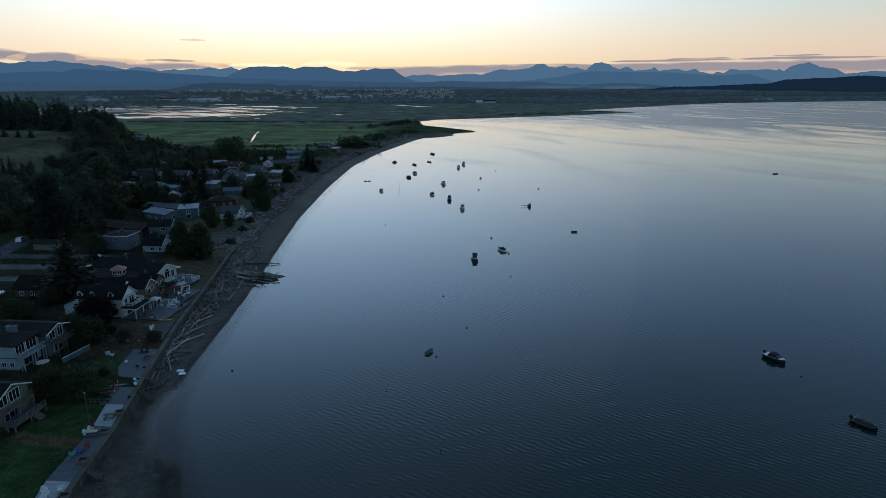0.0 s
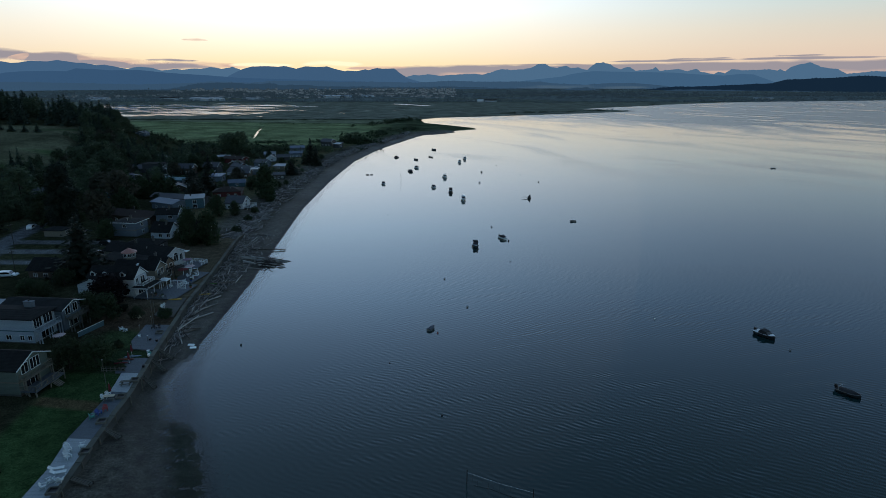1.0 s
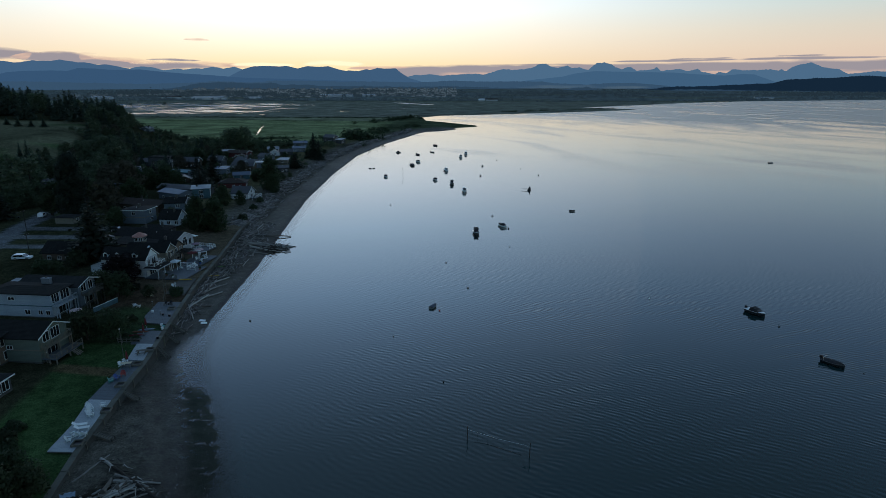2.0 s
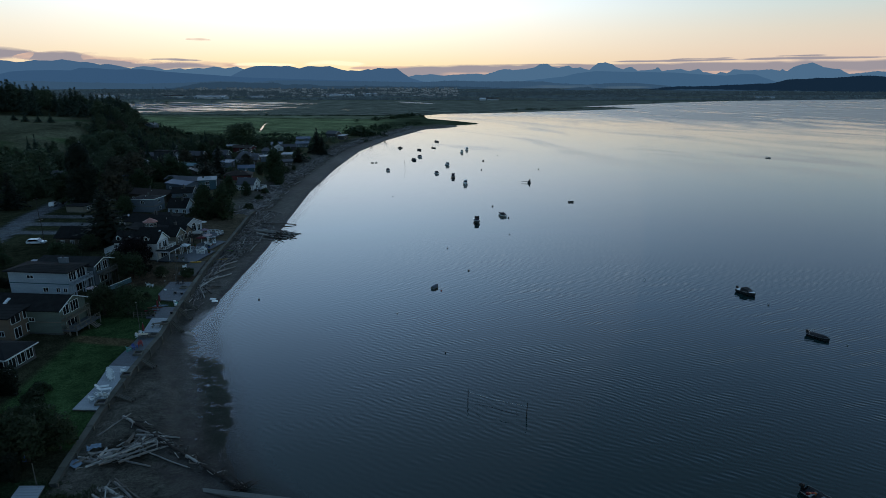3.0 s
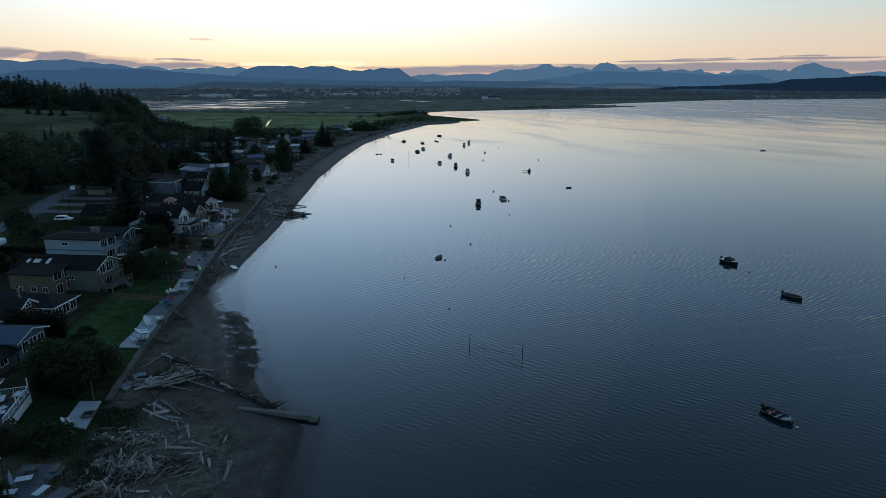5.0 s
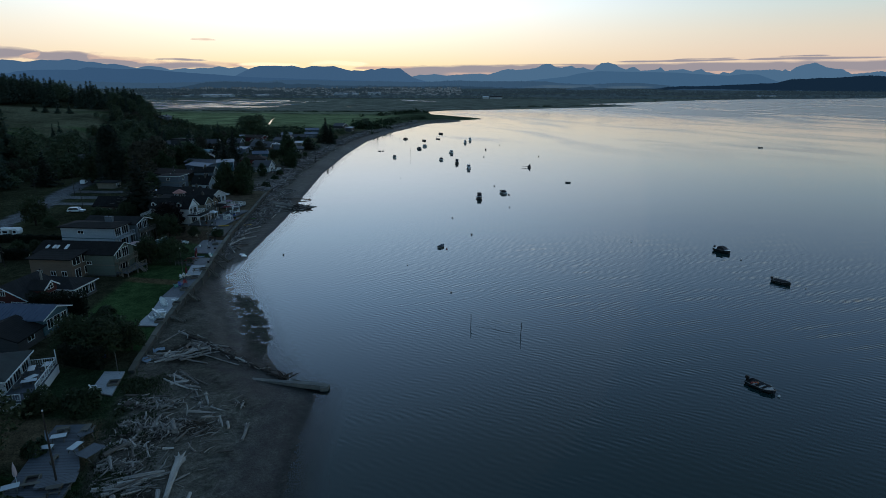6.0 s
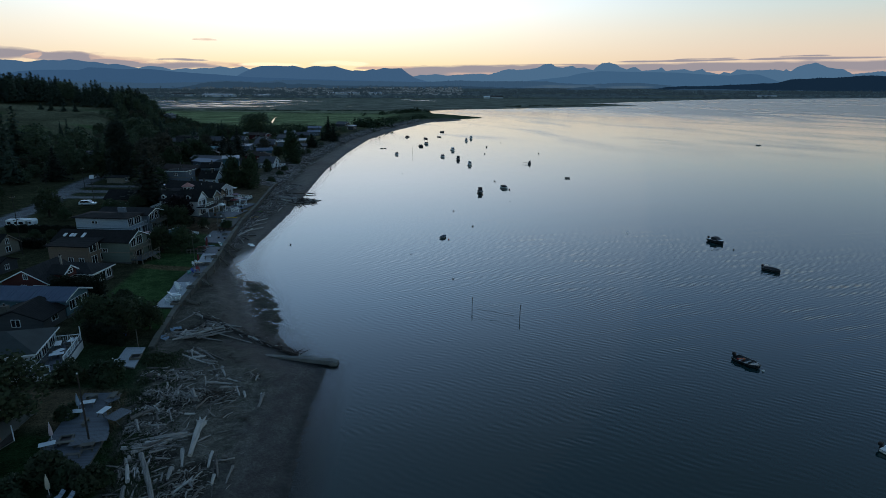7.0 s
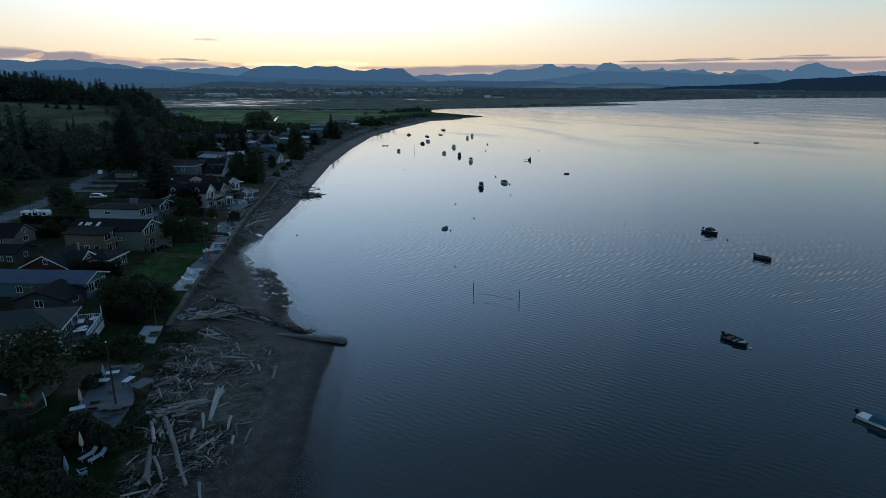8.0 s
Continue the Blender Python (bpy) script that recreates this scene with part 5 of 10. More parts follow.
    # low middle roof between the ranges and the long house, with the lantern on it
    h = house(-97.0, 154.2, -12, 17, 8.0, 3.6, 0.4, "shed", "beige", ROOF_DARK, "low dark-roofed middle part with octagonal lantern", over=0.2)
    skylight(h, 4.6, -1.0, 3.5, 0.07, 0.7, 0.9)
    rings = [[(0.9 + r * math.cos(a), -1.2 + r * math.sin(a), z) for a in [math.pi * (k + 0.5) / 4 for k in range(8)]] for r, z in ((1.8, 3.4), (1.8, 5.9))]
    c = part("roof_lantern", Geo().loft(rings), WALLS["beige"], h, "octagonal pale roof lantern")
    tops = [[(0.9 + r * math.cos(a), -1.2 + r * math.sin(a), z) for a in [math.pi * (k + 0.5) / 4 for k in range(8)]] for r, z in ((2.25, 5.8), (2.25, 5.95), (0.1, 7.1))]
    part("lantern_roof", Geo().loft(tops), ROOF_PINK, c, "faded pink octagonal roof")
    for k in range(8):
        m = Matrix.Translation((0.9, -1.2, 0)) @ Matrix.Rotation(math.pi * k / 4, 4, "Z")
        part("lantern_frame", Geo().add(Geo().slab(1.6, 1.70, -0.56, 0.56, 4.6, 5.7), m), WHITE, c)
        part("lantern_pane", Geo().add(Geo().slab(1.65, 1.73, -0.46, -0.05, 4.7, 5.6).slab(1.65, 1.73, 0.05, 0.46, 4.7, 5.6), m), GLASS, c)
    # long house, its white gable and arched window towards the sea
    h = house(-96.4, 161.0, -17, 24, 7.6, 4.1, 1.8, "gable_x", "beige", ROOF_DARK, "long dark-roofed house with white gable and arched window", fascia=WHITE, over=0.4, south=[(9, 1.6, 1.4, 1.2)])
    part("gable_wall", Geo().prism_x([(-3.8, 0.3), (3.8, 0.3), (3.8, 4.1), (0, 5.85), (-3.8, 4.1)], 12.0, 12.08), WALLS["white"], h)
    for v, z, w, t, arch in ((-2.2, 2.6, 1.1, 1.9, False), (0, 2.7, 1.8, 1.9, True), (2.2, 2.6, 1.1, 1.9, False)):
        window(h, "x", v, z, w, t, (12.08, 3.8), 1, None, arch)
    part("eave_return", Geo().slab(12.1, 13.6, 3.0, 4.4, 3.9, 4.1), WHITE, h)
    # terraces before the ranges: upper ones with white railings, the broad lower one
    t = thing("terrace", pose(-80.6, 158.8, at(-80.6, 158.8), 0, 0, -14), "raised grey timber terrace with white railings", "deck")
    deck(t, -3.6, 3.2, -3.4, 3.4, 0.6, DECKING, None)
    rail(t, [(-3.0, 3.2), (3.0, 3.2), (3.0, 0.2)], 0.6, WHITE)
    rail(t, [(-3.0, -0.6), (0.6, -0.6)], 0.6, WHITE)
    t = thing("terrace", pose(-77.2, 147.6, at(-77.2, 147.6), 0, 0, -8), "grey timber terrace crowded with garden furniture", "deck")
    deck(t, -2.9, 4.0, -4.6, 5.2, 0.4, DECKING, None)
    t = thing("terrace", pose(-77.0, 135.6, at(-77.0, 135.6), 0, 0, -6), "broad grey timber terrace beside lawn", "deck")
    deck(t, -3.2, 4.8, -5.6, 6.2, 0.3, DECKING, None)
    rail(t, [(-3.0, 6.0), (1.0, 6.0), (1.0, 2.4), (3.4, 2.4)], 0.3, WHITE)
    rail(t, [(-3.0, -5.4), (2.5, -5.4)], 0.3, TIMBER)
    h = house(-103, 175, -4, 11, 7, 2.6, 1.5, "hip", "dark_grey", ROOF_DARK, "dark low cottage behind the long house", front=[(0, 1.4, 1.4, 1.2)])
    # next row
    h = house(-119.6, 196.5, -4, 8.8, 7.5, 5.2, 0.7, "hip", "grey_blue", ROOF_GREY, "grey-blue two-storey house with shallow grey roof", fascia=WHITE,
              front=[(0, 4.1, 1.2, 1.1), (0.5, 1.4, 1.2, 1.1)], south=[(0, 4.0, 1.3, 1.0)], band=WALLS["beige"])
    h = house(-129, 218, -4, 22, 8, 3.0, 1.6, "gable_x", "brown", ROOF_BROWN, "long low house with brown shingle roof", front=[(0, 1.6, 1.5, 1.2)])
    h = house(-113.5, 214.5, -4, 8, 7, 4.6, 1.6, "gable_x", "grey_blue", ROOF_DARK, "slate blue gabled house with white windows", fascia=WHITE, front=[(0, 3.4, 1.3, 1.3)], south=[(1.2, 3.4, 1.5, 1.2)])
    h = house(-105.5, 193.5, -4, 7, 6.5, 2.9, 2.6, "gable_x", "pale_blue", ROOF_DARK, "pale blue cottage with steep dark roof", fascia=WHITE, front=[(0, 1.5, 1.5, 1.4)],
              south=[(0, 1.4, 1.2, 1.2), (3, 1.4, 1.2, 1.2)])
    h = house(-93.5, 199, 0, 6, 5.5, 2.7, 2.4, "gable_x", "brown", ROOF_DARK, "small brown cottage with white gable trim", fascia=WHITE, front=[(0, 3.3, 0.8, 0.9), (0, 1.4, 1.4, 1.2)])
    h = house(-127, 243, -4, 14, 8, 3.2, 1.0, "gable_x", "grey_blue", ROOF_BLUE, "blue house with low grey-blue metal roof", front=[(0, 1.6, 1.6, 1.3)])
    h = house(-117, 246.5, -4, 7.5, 7.5, 4.6, 0.5, "shed", "teal", ROOF_PALE, "dark blue house with pale metal roof", front=[(-1, 3.2, 1.5, 1.4), (1, 3.2, 1.5, 1.4), (0, 1.2, 2, 1.4)], south=[(0, 3.2, 1.6, 1.3), (0, 1.2, 1.8, 1.3)])
    h = house(-128, 255, -4, 26, 7, 3.0, 1.2, "gable_x", "dark_grey", ROOF_GREY, "low dark house with grey roof", front=[(0, 1.6, 1.5, 1.2)])
    h = house(-154, 309, -4, 15, 9, 3.0, 1.0, "gable_x", "grey_blue", ROOF_TEAL, "low house with teal metal roof", front=[(0, 1.6, 1.8, 1.3)])
    h = house(-150, 288, -4, 7, 6, 2.8, 1.6, "gable_x", "white", ROOF_GREY, "small white cottage with grey roof", fascia=WHITE, front=[(0, 1.6, 1.2, 1.2)])
    h = house(-164, 345, -4, 12, 8, 4.4, 2.6, "gable_x", "brown", ROOF_GREY, "dark brown gabled house with grey roof", fascia=WHITE, front=[(0, 4.2, 1.3, 1.2)])
    h = house(-151, 352, -4, 12, 8, 4.4, 2.6, "gable_x", "dark_grey", ROOF_DARK, "dark gabled house with pale trim", fascia=WHITE, front=[(0, 4.2, 1.3, 1.2)])
    h = house(-186, 350, -4, 17, 9, 6.5, 0.8, "hip", "dark_grey", ROOF_DARK, "tall dark three-storey house with white balconies", front=[(-2, 5, 1.8, 1.6), (1.5, 5, 2, 1.6), (0, 1.8, 3, 1.6)])
    deck(h, 8.5, 10.5, -4, 4, 3.2, WHITE, WHITE, "xsn")
    h = house(-184, 316, -4, 13, 9, 3.0, 2.2, "hip", "grey_blue", ROOF_GREY, "grey hip-roofed house among trees", front=[(0, 1.6, 1.6, 1.3)])
    h = house(-153, 397, -4, 20, 10, 3.6, 1.6, "gable_x", "barn_red", ROOF_BROWN, "barn red house with brown roof", fascia=WHITE, front=[(-2, 1.8, 1.4, 1.3), (2, 1.8, 1.4, 1.3)], south=[(0, 1.8, 1.4, 1.3)])
    h = house(-135, 318, -4, 9, 8, 3.4, 1.0, "shed", "grey_blue", ROOF_BLUE, "low grey house with blue metal roof", front=[(0, 1.8, 1.6, 1.3)])
    h = house(-113, 276, -6, 17, 12, 2.8, 2.4, "hip", "barn_red", ROOF_BROWN, "low red house with broad brown hip roof", front=[(-2, 1.5, 1.6, 1.3), (2, 1.5, 1.6, 1.3)])
    h = house(-126, 333, -4, 13, 9, 3.4, 2.2, "gable_x", "brown", ROOF_GREY, "brown gabled house with grey roof", fascia=WHITE, front=[(0, 3.2, 1.2, 1.1)])
    h = house(-121, 345, -4, 9, 8, 3.8, 0.4, "flat", "grey_blue", ROOF_PALE, "flat-roofed house with pale roof", front=[(0, 2, 2, 1.4)])
    h = house(-104, 330, -4, 10, 8, 3.0, 1.2, "gable_x", "dark_grey", ROOF_GREY, "low dark seaside cottage", front=[(0, 1.6, 1.6, 1.2)])
    h = house(-98, 247, -4, 8, 8, 3.0, 2.4, "gable_x", "white", ROOF_GREY, "white seaside cottage with gabled porch", fascia=WHITE, front=[(0, 3.2, 1.2, 1.0), (0, 1.4, 2, 1.4)])
    deck(h, 4, 7.5, -3.5, 3.5, 0.8, DECKING, WHITE, "xsn")
    h = house(-126, 460, -6, 14, 10, 4.5, 1.4, "gable_x", "grey_blue", ROOF_BLUE, "two-storey house with blue metal roof", front=[(0, 3, 2, 1.5)])
    h = house(-120, 432, -6, 12, 9, 3.4, 1.2, "gable_x", "grey_blue", ROOF_BLUE, "grey house with blue metal roof", front=[(0, 1.8, 2, 1.4)])
    h = house(-112, 512, -8, 14, 10, 5.0, 2.4, "gable_x", "dark_grey", ROOF_GREY, "dark two-storey house with white trimmed gables", fascia=WHITE, front=[(-1.6, 4, 1.4, 1.4), (1.6, 4, 1.4, 1.4), (0, 1.4, 3, 1.5)])
    h = house(-101, 500, -8, 8, 7, 3.6, 1.0, "shed", "dark_grey", ROOF_PALE, "dark house with pale porch roof", front=[(0, 1.8, 2, 1.4)])
    h = house(-205, 395, 10, 14, 9, 4.0, 2.0, "gable_y", "dark_grey", ROOF_PALE, "grey-roofed house at the foot of the bluff", south=[(0, 2, 1.6, 1.3)])
    # small houses crowded along the far lanes
    for x, y, yaw, lx, ly, eave, rise, kind, wall, roof, label in (
            (-197, 353, 2, 16, 9, 2.8, 2.2, "gable_x", "dark_grey", ROOF_DARK, "dark low house with skylit grey roof"), (-132.5, 341, -8, 10, 9, 2.7, 2.6, "gable_x", "white", ROOF_GREY, "cream gabled cottage with grey roof"),
            (-129, 353, -5, 15, 8, 2.7, 1.8, "gable_x", "dark_grey", ROOF_GREY, "long dark cottage with grey roof"), (-168.5, 414, -4, 13, 9, 2.8, 1.2, "hip", "beige", ROOF_PALE, "low beige house with pale roof"),
            (-130.6, 406, -4, 8, 8, 2.7, 2.2, "gable_y", "white", ROOF_GREY, "small white cottage with grey roof by the lane"), (-127.7, 377, -6, 11, 9, 3.6, 2.0, "gable_x", "grey_blue", ROOF_GREY, "grey-blue house with grey roof and pale gable"),
            (-113, 367, -4, 9, 8, 2.7, 0.8, "shed", "beige", ROOF_PALE, "low house with pale sheet roof near the beach"), (-268, 496, 10, 11, 8, 2.8, 1.6, "gable_y", "grey_blue", ROOF_GREY, "grey-blue gabled house at the foot of the bluff"),
            (-164.5, 270, -10, 8, 8, 2.6, 1.8, "hip", "teal", ROOF_BLUE, "small cottage with blue hip roof among trees"), (-124, 412, -6, 12, 8, 2.8, 1.8, "gable_x", "dark_grey", ROOF_GREY, "dark low house with grey roof near the beach"),
            (-146, 379, 4, 11, 8, 2.7, 1.8, "gable_y", "brown", ROOF_BROWN, "low brown house with brown roof"), (-139, 364, -5, 10, 8, 2.8, 2.0, "gable_x", "red_brown", ROOF_GREY, "red-brown cottage with grey roof"),
            (-118, 302, -5, 11, 8, 2.7, 1.4, "gable_x", "teal", ROOF_BLUE, "low blue house with blue sheet roof"), (-143, 287, 6, 9, 7, 2.5, 1.8, "gable_y", "brown", ROOF_DARK, "dark brown cottage behind trees"),
            (-176, 297, 0, 9, 8, 2.6, 1.8, "gable_x", "beige", ROOF_GREY, "beige cottage with grey roof among trees"), (-139, 430, -6, 10, 8, 2.7, 1.6, "gable_x", "grey_blue", ROOF_PALE, "low cottage with pale roof near the field")):
        house(x, y, yaw, lx, ly, eave, rise, kind, wall, roof, label, fascia=WHITE if kind != "hip" else None, front=[(0, 1.5, 1.4, 1.1)], south=[(0, 1.5, 1.2, 1.0)])
    # sheds, garages
    h = house(-117, 148.5, -3, 9.5, 7.5, 2.6, 2.4, "gable_x", "brown", ROOF_DARK, "brown garage with dark gable roof", front=[(0, 3.3, 0.8, 0.8)], name="garage")
    h = house(-145.5, 194, -3, 7, 5, 2.5, 0.7, "hip", "beige", ROOF_GREY, "low beige shed with grey roof", name="shed", front=[(0, 1.5, 1.1, 1.0)])
    h = house(-105, 118.5, -2, 6, 5, 2.2, 0.5, "shed", "grey_blue", ROOF_GREY, "low grey shed behind hedge", name="shed")
    h = house(-110, 119, -2, 4, 4, 2.0, 0.4, "shed", "grey_blue", ROOF_PALE, "small shed with pale blue roof", name="shed")
    h = house(-115.2, 86.2, -6, 8, 6.5, 2.6, 2.3, "gable_x", "beige", ROOF_DARK, "beige gabled house with white attic window", fascia=WALLS["beige"], front=[(0, 3.4, 0.9, 1.2), (0, 1.4, 1.4, 1.2)], south=[(0, 1.4, 1.2, 1.2)])
    h = house(-105, 72, -3, 8, 6, 2.2, 1.2, "gable_x", "dark_grey", ROOF_DARK, "dark low outbuilding beside hedges", front=[(0, 1.3, 1.0, 1.0)], name="shed")
    h = house(-63.5, 11.5, 4, 12, 7.0, 2.3, 1.9, "gable_y", "brown", ROOF_DARK, "black-brown cottage with white window frames", fascia=WHITE, front=[(0.5, 1.3, 1.9, 1.0, 2)], south=[(0, 3.4, 1.0, 0.8), (-2.2, 1.4, 1.4, 1.0), (3.6, 1.4, 2.2, 1.0, 2)])
    deck(h, 6, 9, -3.6, 3.6, 0.25, TIMBER, None)
    h = house(-196, 262, 12, 9, 8, 3.0, 2.4, "gable_x", "beige", ROOF_GREY, "pale gabled house under tall trees", fascia=WHITE, front=[(0, 3.2, 1.0, 1.0)])


houses()
# ---------------------------------------------------------------- trees and shrubs
# last entry: the greens again, the brightness of distance put into their colour
LEAF = [leafy("dark_green_leaves", (0.054, 0.088, 0.042), (0.019, 0.034, 0.018)), leafy("olive_leaves", (0.066, 0.090, 0.045), (0.023, 0.036, 0.020)),
        leafy("purple_leaves", (0.011, 0.009, 0.010), (0.005, 0.004, 0.005)), leafy("russet_leaves", (0.088, 0.088, 0.062), (0.039, 0.040, 0.030)),
        leafy("lightened_far_leaves", (0.105, 0.150, 0.090), (0.044, 0.068, 0.044))]
# far firs: haze put into the needle colour; near firs use the darker CEDAR
HAZED_NEEDLES = leafy("hazed_fir_needles", (0.046, 0.076, 0.056), (0.022, 0.038, 0.030))
CEDAR = leafy("dark_cedar_sprays", (0.024, 0.040, 0.028), (0.010, 0.018, 0.013))
HEDGE = leafy("cypress_hedge", (0.014, 0.024, 0.012), (0.006, 0.010, 0.006))


def leaf(g, rng, p, size, flat=0.0, out=None, half=False):
    """One spray of leaves: a bent diamond with a random lie; out: the way the mass of leaves faces there."""
    a, b = rng.uniform(0, 6.283), rng.uniform(-0.9, 0.9) * (1 - flat)
    d = Vector((math.cos(a) * math.cos(b), math.sin(a) * math.cos(b), math.sin(b)))
    s = d.cross(Vector((rng.uniform(-1, 1), rng.uniform(-1, 1), rng.uniform(0.2, 1)))).normalized() * size * rng.uniform(0.3, 0.55)
    d = d * size * rng.uniform(0.6, 1.1)
    up = d.cross(s).normalized()
    if out is not None and up.dot(out) < 0:
        s, up = -s, -up
    tip = up * size * 0.12
    o = len(g.v)
    p = Vector(p)
    corners = [p - d * 0.5, p + d * 0.5 - tip, p + s + tip] if half else [p - d * 0.5, p + d * 0.5 - tip, p + s + tip, p - s + tip]
    g.v += [tuple(q) for q in corners]
    g.f += [(o, o + 1, o + 2)] if half else [(o, o + 1, o + 2), (o, o + 3, o + 1)]
    if out is not None:
        g.n += [tuple((out + up * 0.45).normalized())] * len(corners)


def broadleaf(seed, tall, wide, sprays, size, bare=0.22, lumps=14, narrow=False, half=False):
    """Trunk with limbs, and a crown of sprays gathered in lumps about the limb ends."""
    rng = random.Random(seed)
    wood, crown = Geo(), Geo()
    top = tall * 0.62
    wood.tube([(0, 0, -0.3), (rng.uniform(-0.1, 0.1), 0, tall * 0.2), (rng.uniform(-0.3, 0.3), rng.uniform(-0.3, 0.3), top)],
              [tall * 0.035, tall * 0.025, tall * 0.010], 7)
    ends = []
    for k in range(lumps):
        a = k * 2.4 + rng.uniform(-0.4, 0.4)
        f = (k + 0.5) / lumps
        zc = tall * (bare + (0.86 - bare) * f)
        r = wide * (0.26 if narrow else 0.40) * math.sin(math.pi * min(1, 0.22 + 0.74 * f)) * rng.uniform(0.55, 1.0)
        end = Vector((math.cos(a) * r, math.sin(a) * r, zc))
        ends.append((end, wide * (0.15 if narrow else 0.18) * rng.uniform(0.8, 1.35)))
        root = Vector((0, 0, min(top, zc * 0.72)))
        wood.tube([root, root.lerp(end, 0.6) + Vector((0, 0, -0.04 * tall)), end], [tall * 0.011, tall * 0.007, 0.02], 5)
    for k in range(sprays):
        c, r = ends[k % lumps]
        d = Vector((rng.gauss(0, 1), rng.gauss(0, 1), rng.gauss(0, 0.85))).normalized() * r * rng.uniform(0.55, 1.12)
        if rng.random() < 0.07:
            d *= 1.3
        leaf(crown, rng, c + d, size * rng.uniform(0.6, 1.15), 0.0, (d.normalized() + Vector((c.x, c.y, 0)) / wide + Vector((0, 0, 0.25))).normalized(), half)
    return wood, crown


def conifer(seed, tall, wide, tiers, size):
    """A straight trunk with drooping whorls of needle sprays, ragged in outline."""
    rng = random.Random(seed)
    wood, crown = Geo(), Geo()
    wood.tube([(0, 0, -0.3), (0.05, 0.03, tall * 0.5), (0, 0, tall)], [tall * 0.022, tall * 0.013, 0.02], 7)
    for t in range(tiers):
        f = t / (tiers - 1)
        reach = wide * 0.5 * (1 - f) ** 0.9 * rng.uniform(0.72, 1.12) + 0.22
        n = max(4, int(9 * (1 - f) + 3))
        for k in range(n):
            a = 6.283 * (k + rng.uniform(-0.35, 0.35)) / n + t
            ln = reach * rng.uniform(0.6, 1.15)
            z = tall * (0.10 + 0.88 * f) + tall * 0.8 / tiers * rng.uniform(-0.6, 0.6)
            tip = Vector((math.cos(a) * ln, math.sin(a) * ln, z - ln * rng.uniform(0.1, 0.5)))
            if ln > 1.0 and t % 2 == 0:
                wood.tube([(0, 0, z), tip], [0.05, 0.01], 3)
            small = size * (1.0 - 0.52 * f)
            m = max(2, int(ln / small * 2.2))
            for j in range(m):
                u = (j + 0.6) / m
                p = Vector((0, 0, z)).lerp(tip, u) + Vector((rng.uniform(-1, 1), rng.uniform(-1, 1), rng.uniform(-0.6, 0.3))) * small * 0.35
                leaf(crown, rng, p, small * (1.2 - 0.5 * u), 0.4, Vector((math.cos(a), math.sin(a), 0.7)).normalized())
    return wood, crown


def shrub(seed, tall, wide, sprays, size):
    rng = random.Random(seed)
    wood, crown = Geo(), Geo()
    for k in range(5):
        a = k * 1.3
        wood.tube([(0, 0, -0.2), (math.cos(a) * wide * 0.25, math.sin(a) * wide * 0.25, tall * 0.6)], [0.06, 0.02], 5)
    for k in range(sprays):
        a, b = rng.uniform(0, 6.283), math.asin(rng.uniform(-0.2, 1))
        bump = 1 + 0.18 * math.sin(3 * a + seed) + 0.12 * math.sin(5 * b + 2 * a)
        r = rng.uniform(0.75, 1.06) * bump
        leaf(crown, rng, (math.cos(a) * math.cos(b) * wide / 2 * r, math.sin(a) * math.cos(b) * wide / 2 * r, max(0.05, tall * (0.25 + 0.75 * math.sin(b) * r))), size * rng.uniform(0.6, 1.2), 0.0, Vector((math.cos(a) * math.cos(b), math.sin(a) * math.cos(b), math.sin(b) + 0.2)).normalized())
    return wood, crown


def tree_kind(name, made, leaves, label, category):
    """A first tree, kept to be copied: trunk and crown."""
    t = thing(name, pose(0, 0, 0), label, category)
    part("trunk", made[0], BARK, t)
    part("crown", made[1], leaves, t)
    return t


KINDS = {
    "round": [tree_kind("tree", broadleaf(s, 8.0, 7.6, 3000, 0.50), LEAF[s % 2], "round bushy broadleaf tree with dense dark green crown", "tree") for s in (1, 2, 3)],
    "garden": [tree_kind("tree", broadleaf(s, 8.0, 7.6, 1600, 0.78, half=True), LEAF[4], "small garden tree with lightened grey-green crown", "tree") for s in (14, 15)],
    "tall": [tree_kind("tree", broadleaf(s, 16.0, 9.5, 2800, 0.95, 0.12, 22), LEAF[s % 2], "tall dense broadleaf tree with uneven dark crown", "tree") for s in (4, 5)],
    "poplar": [tree_kind("poplar_tree", broadleaf(6, 14.0, 5.0, 1700, 0.75, 0.08, 18, True), LEAF[1], "slender upright poplar with olive leaves", "tree")],
    "purple": [tree_kind("tree", broadleaf(7, 8.0, 7.4, 4200, 0.5, 0.12, 18), LEAF[2], "dark purple-leaved tree beside white house", "tree")],
    "russet": [tree_kind("tree", broadleaf(8, 9.0, 7.5, 1500, 0.7), LEAF[3], "thin-crowned tree with russet leaves", "tree")],
    "fir": [tree_kind("fir_tree", conifer(s, 18.0, 9.0, 32, 1.3), CEDAR, "tall dark fir with ragged drooping branches", "tree") for s in (11, 12, 13)],
    "shrub": [tree_kind("shrub", shrub(s, 2.4, 3.6, 1500, 0.38), LEAF[s % 2], "rounded dense dark green shrub", "shrub") for s in (21, 22)],
    "giant": [tree_kind("tree", broadleaf(10, 27.0, 13.5, 15000, 1.0, 0.05, 30, half=True), CEDAR, "very tall dark full tree by the lane", "tree")],
    "willow": [tree_kind("tree", broadleaf(9, 10.0, 8.5, 2800, 0.7, 0.06, 20), LEAF[0], "broad low-hanging tree near the beach", "tree")],
}
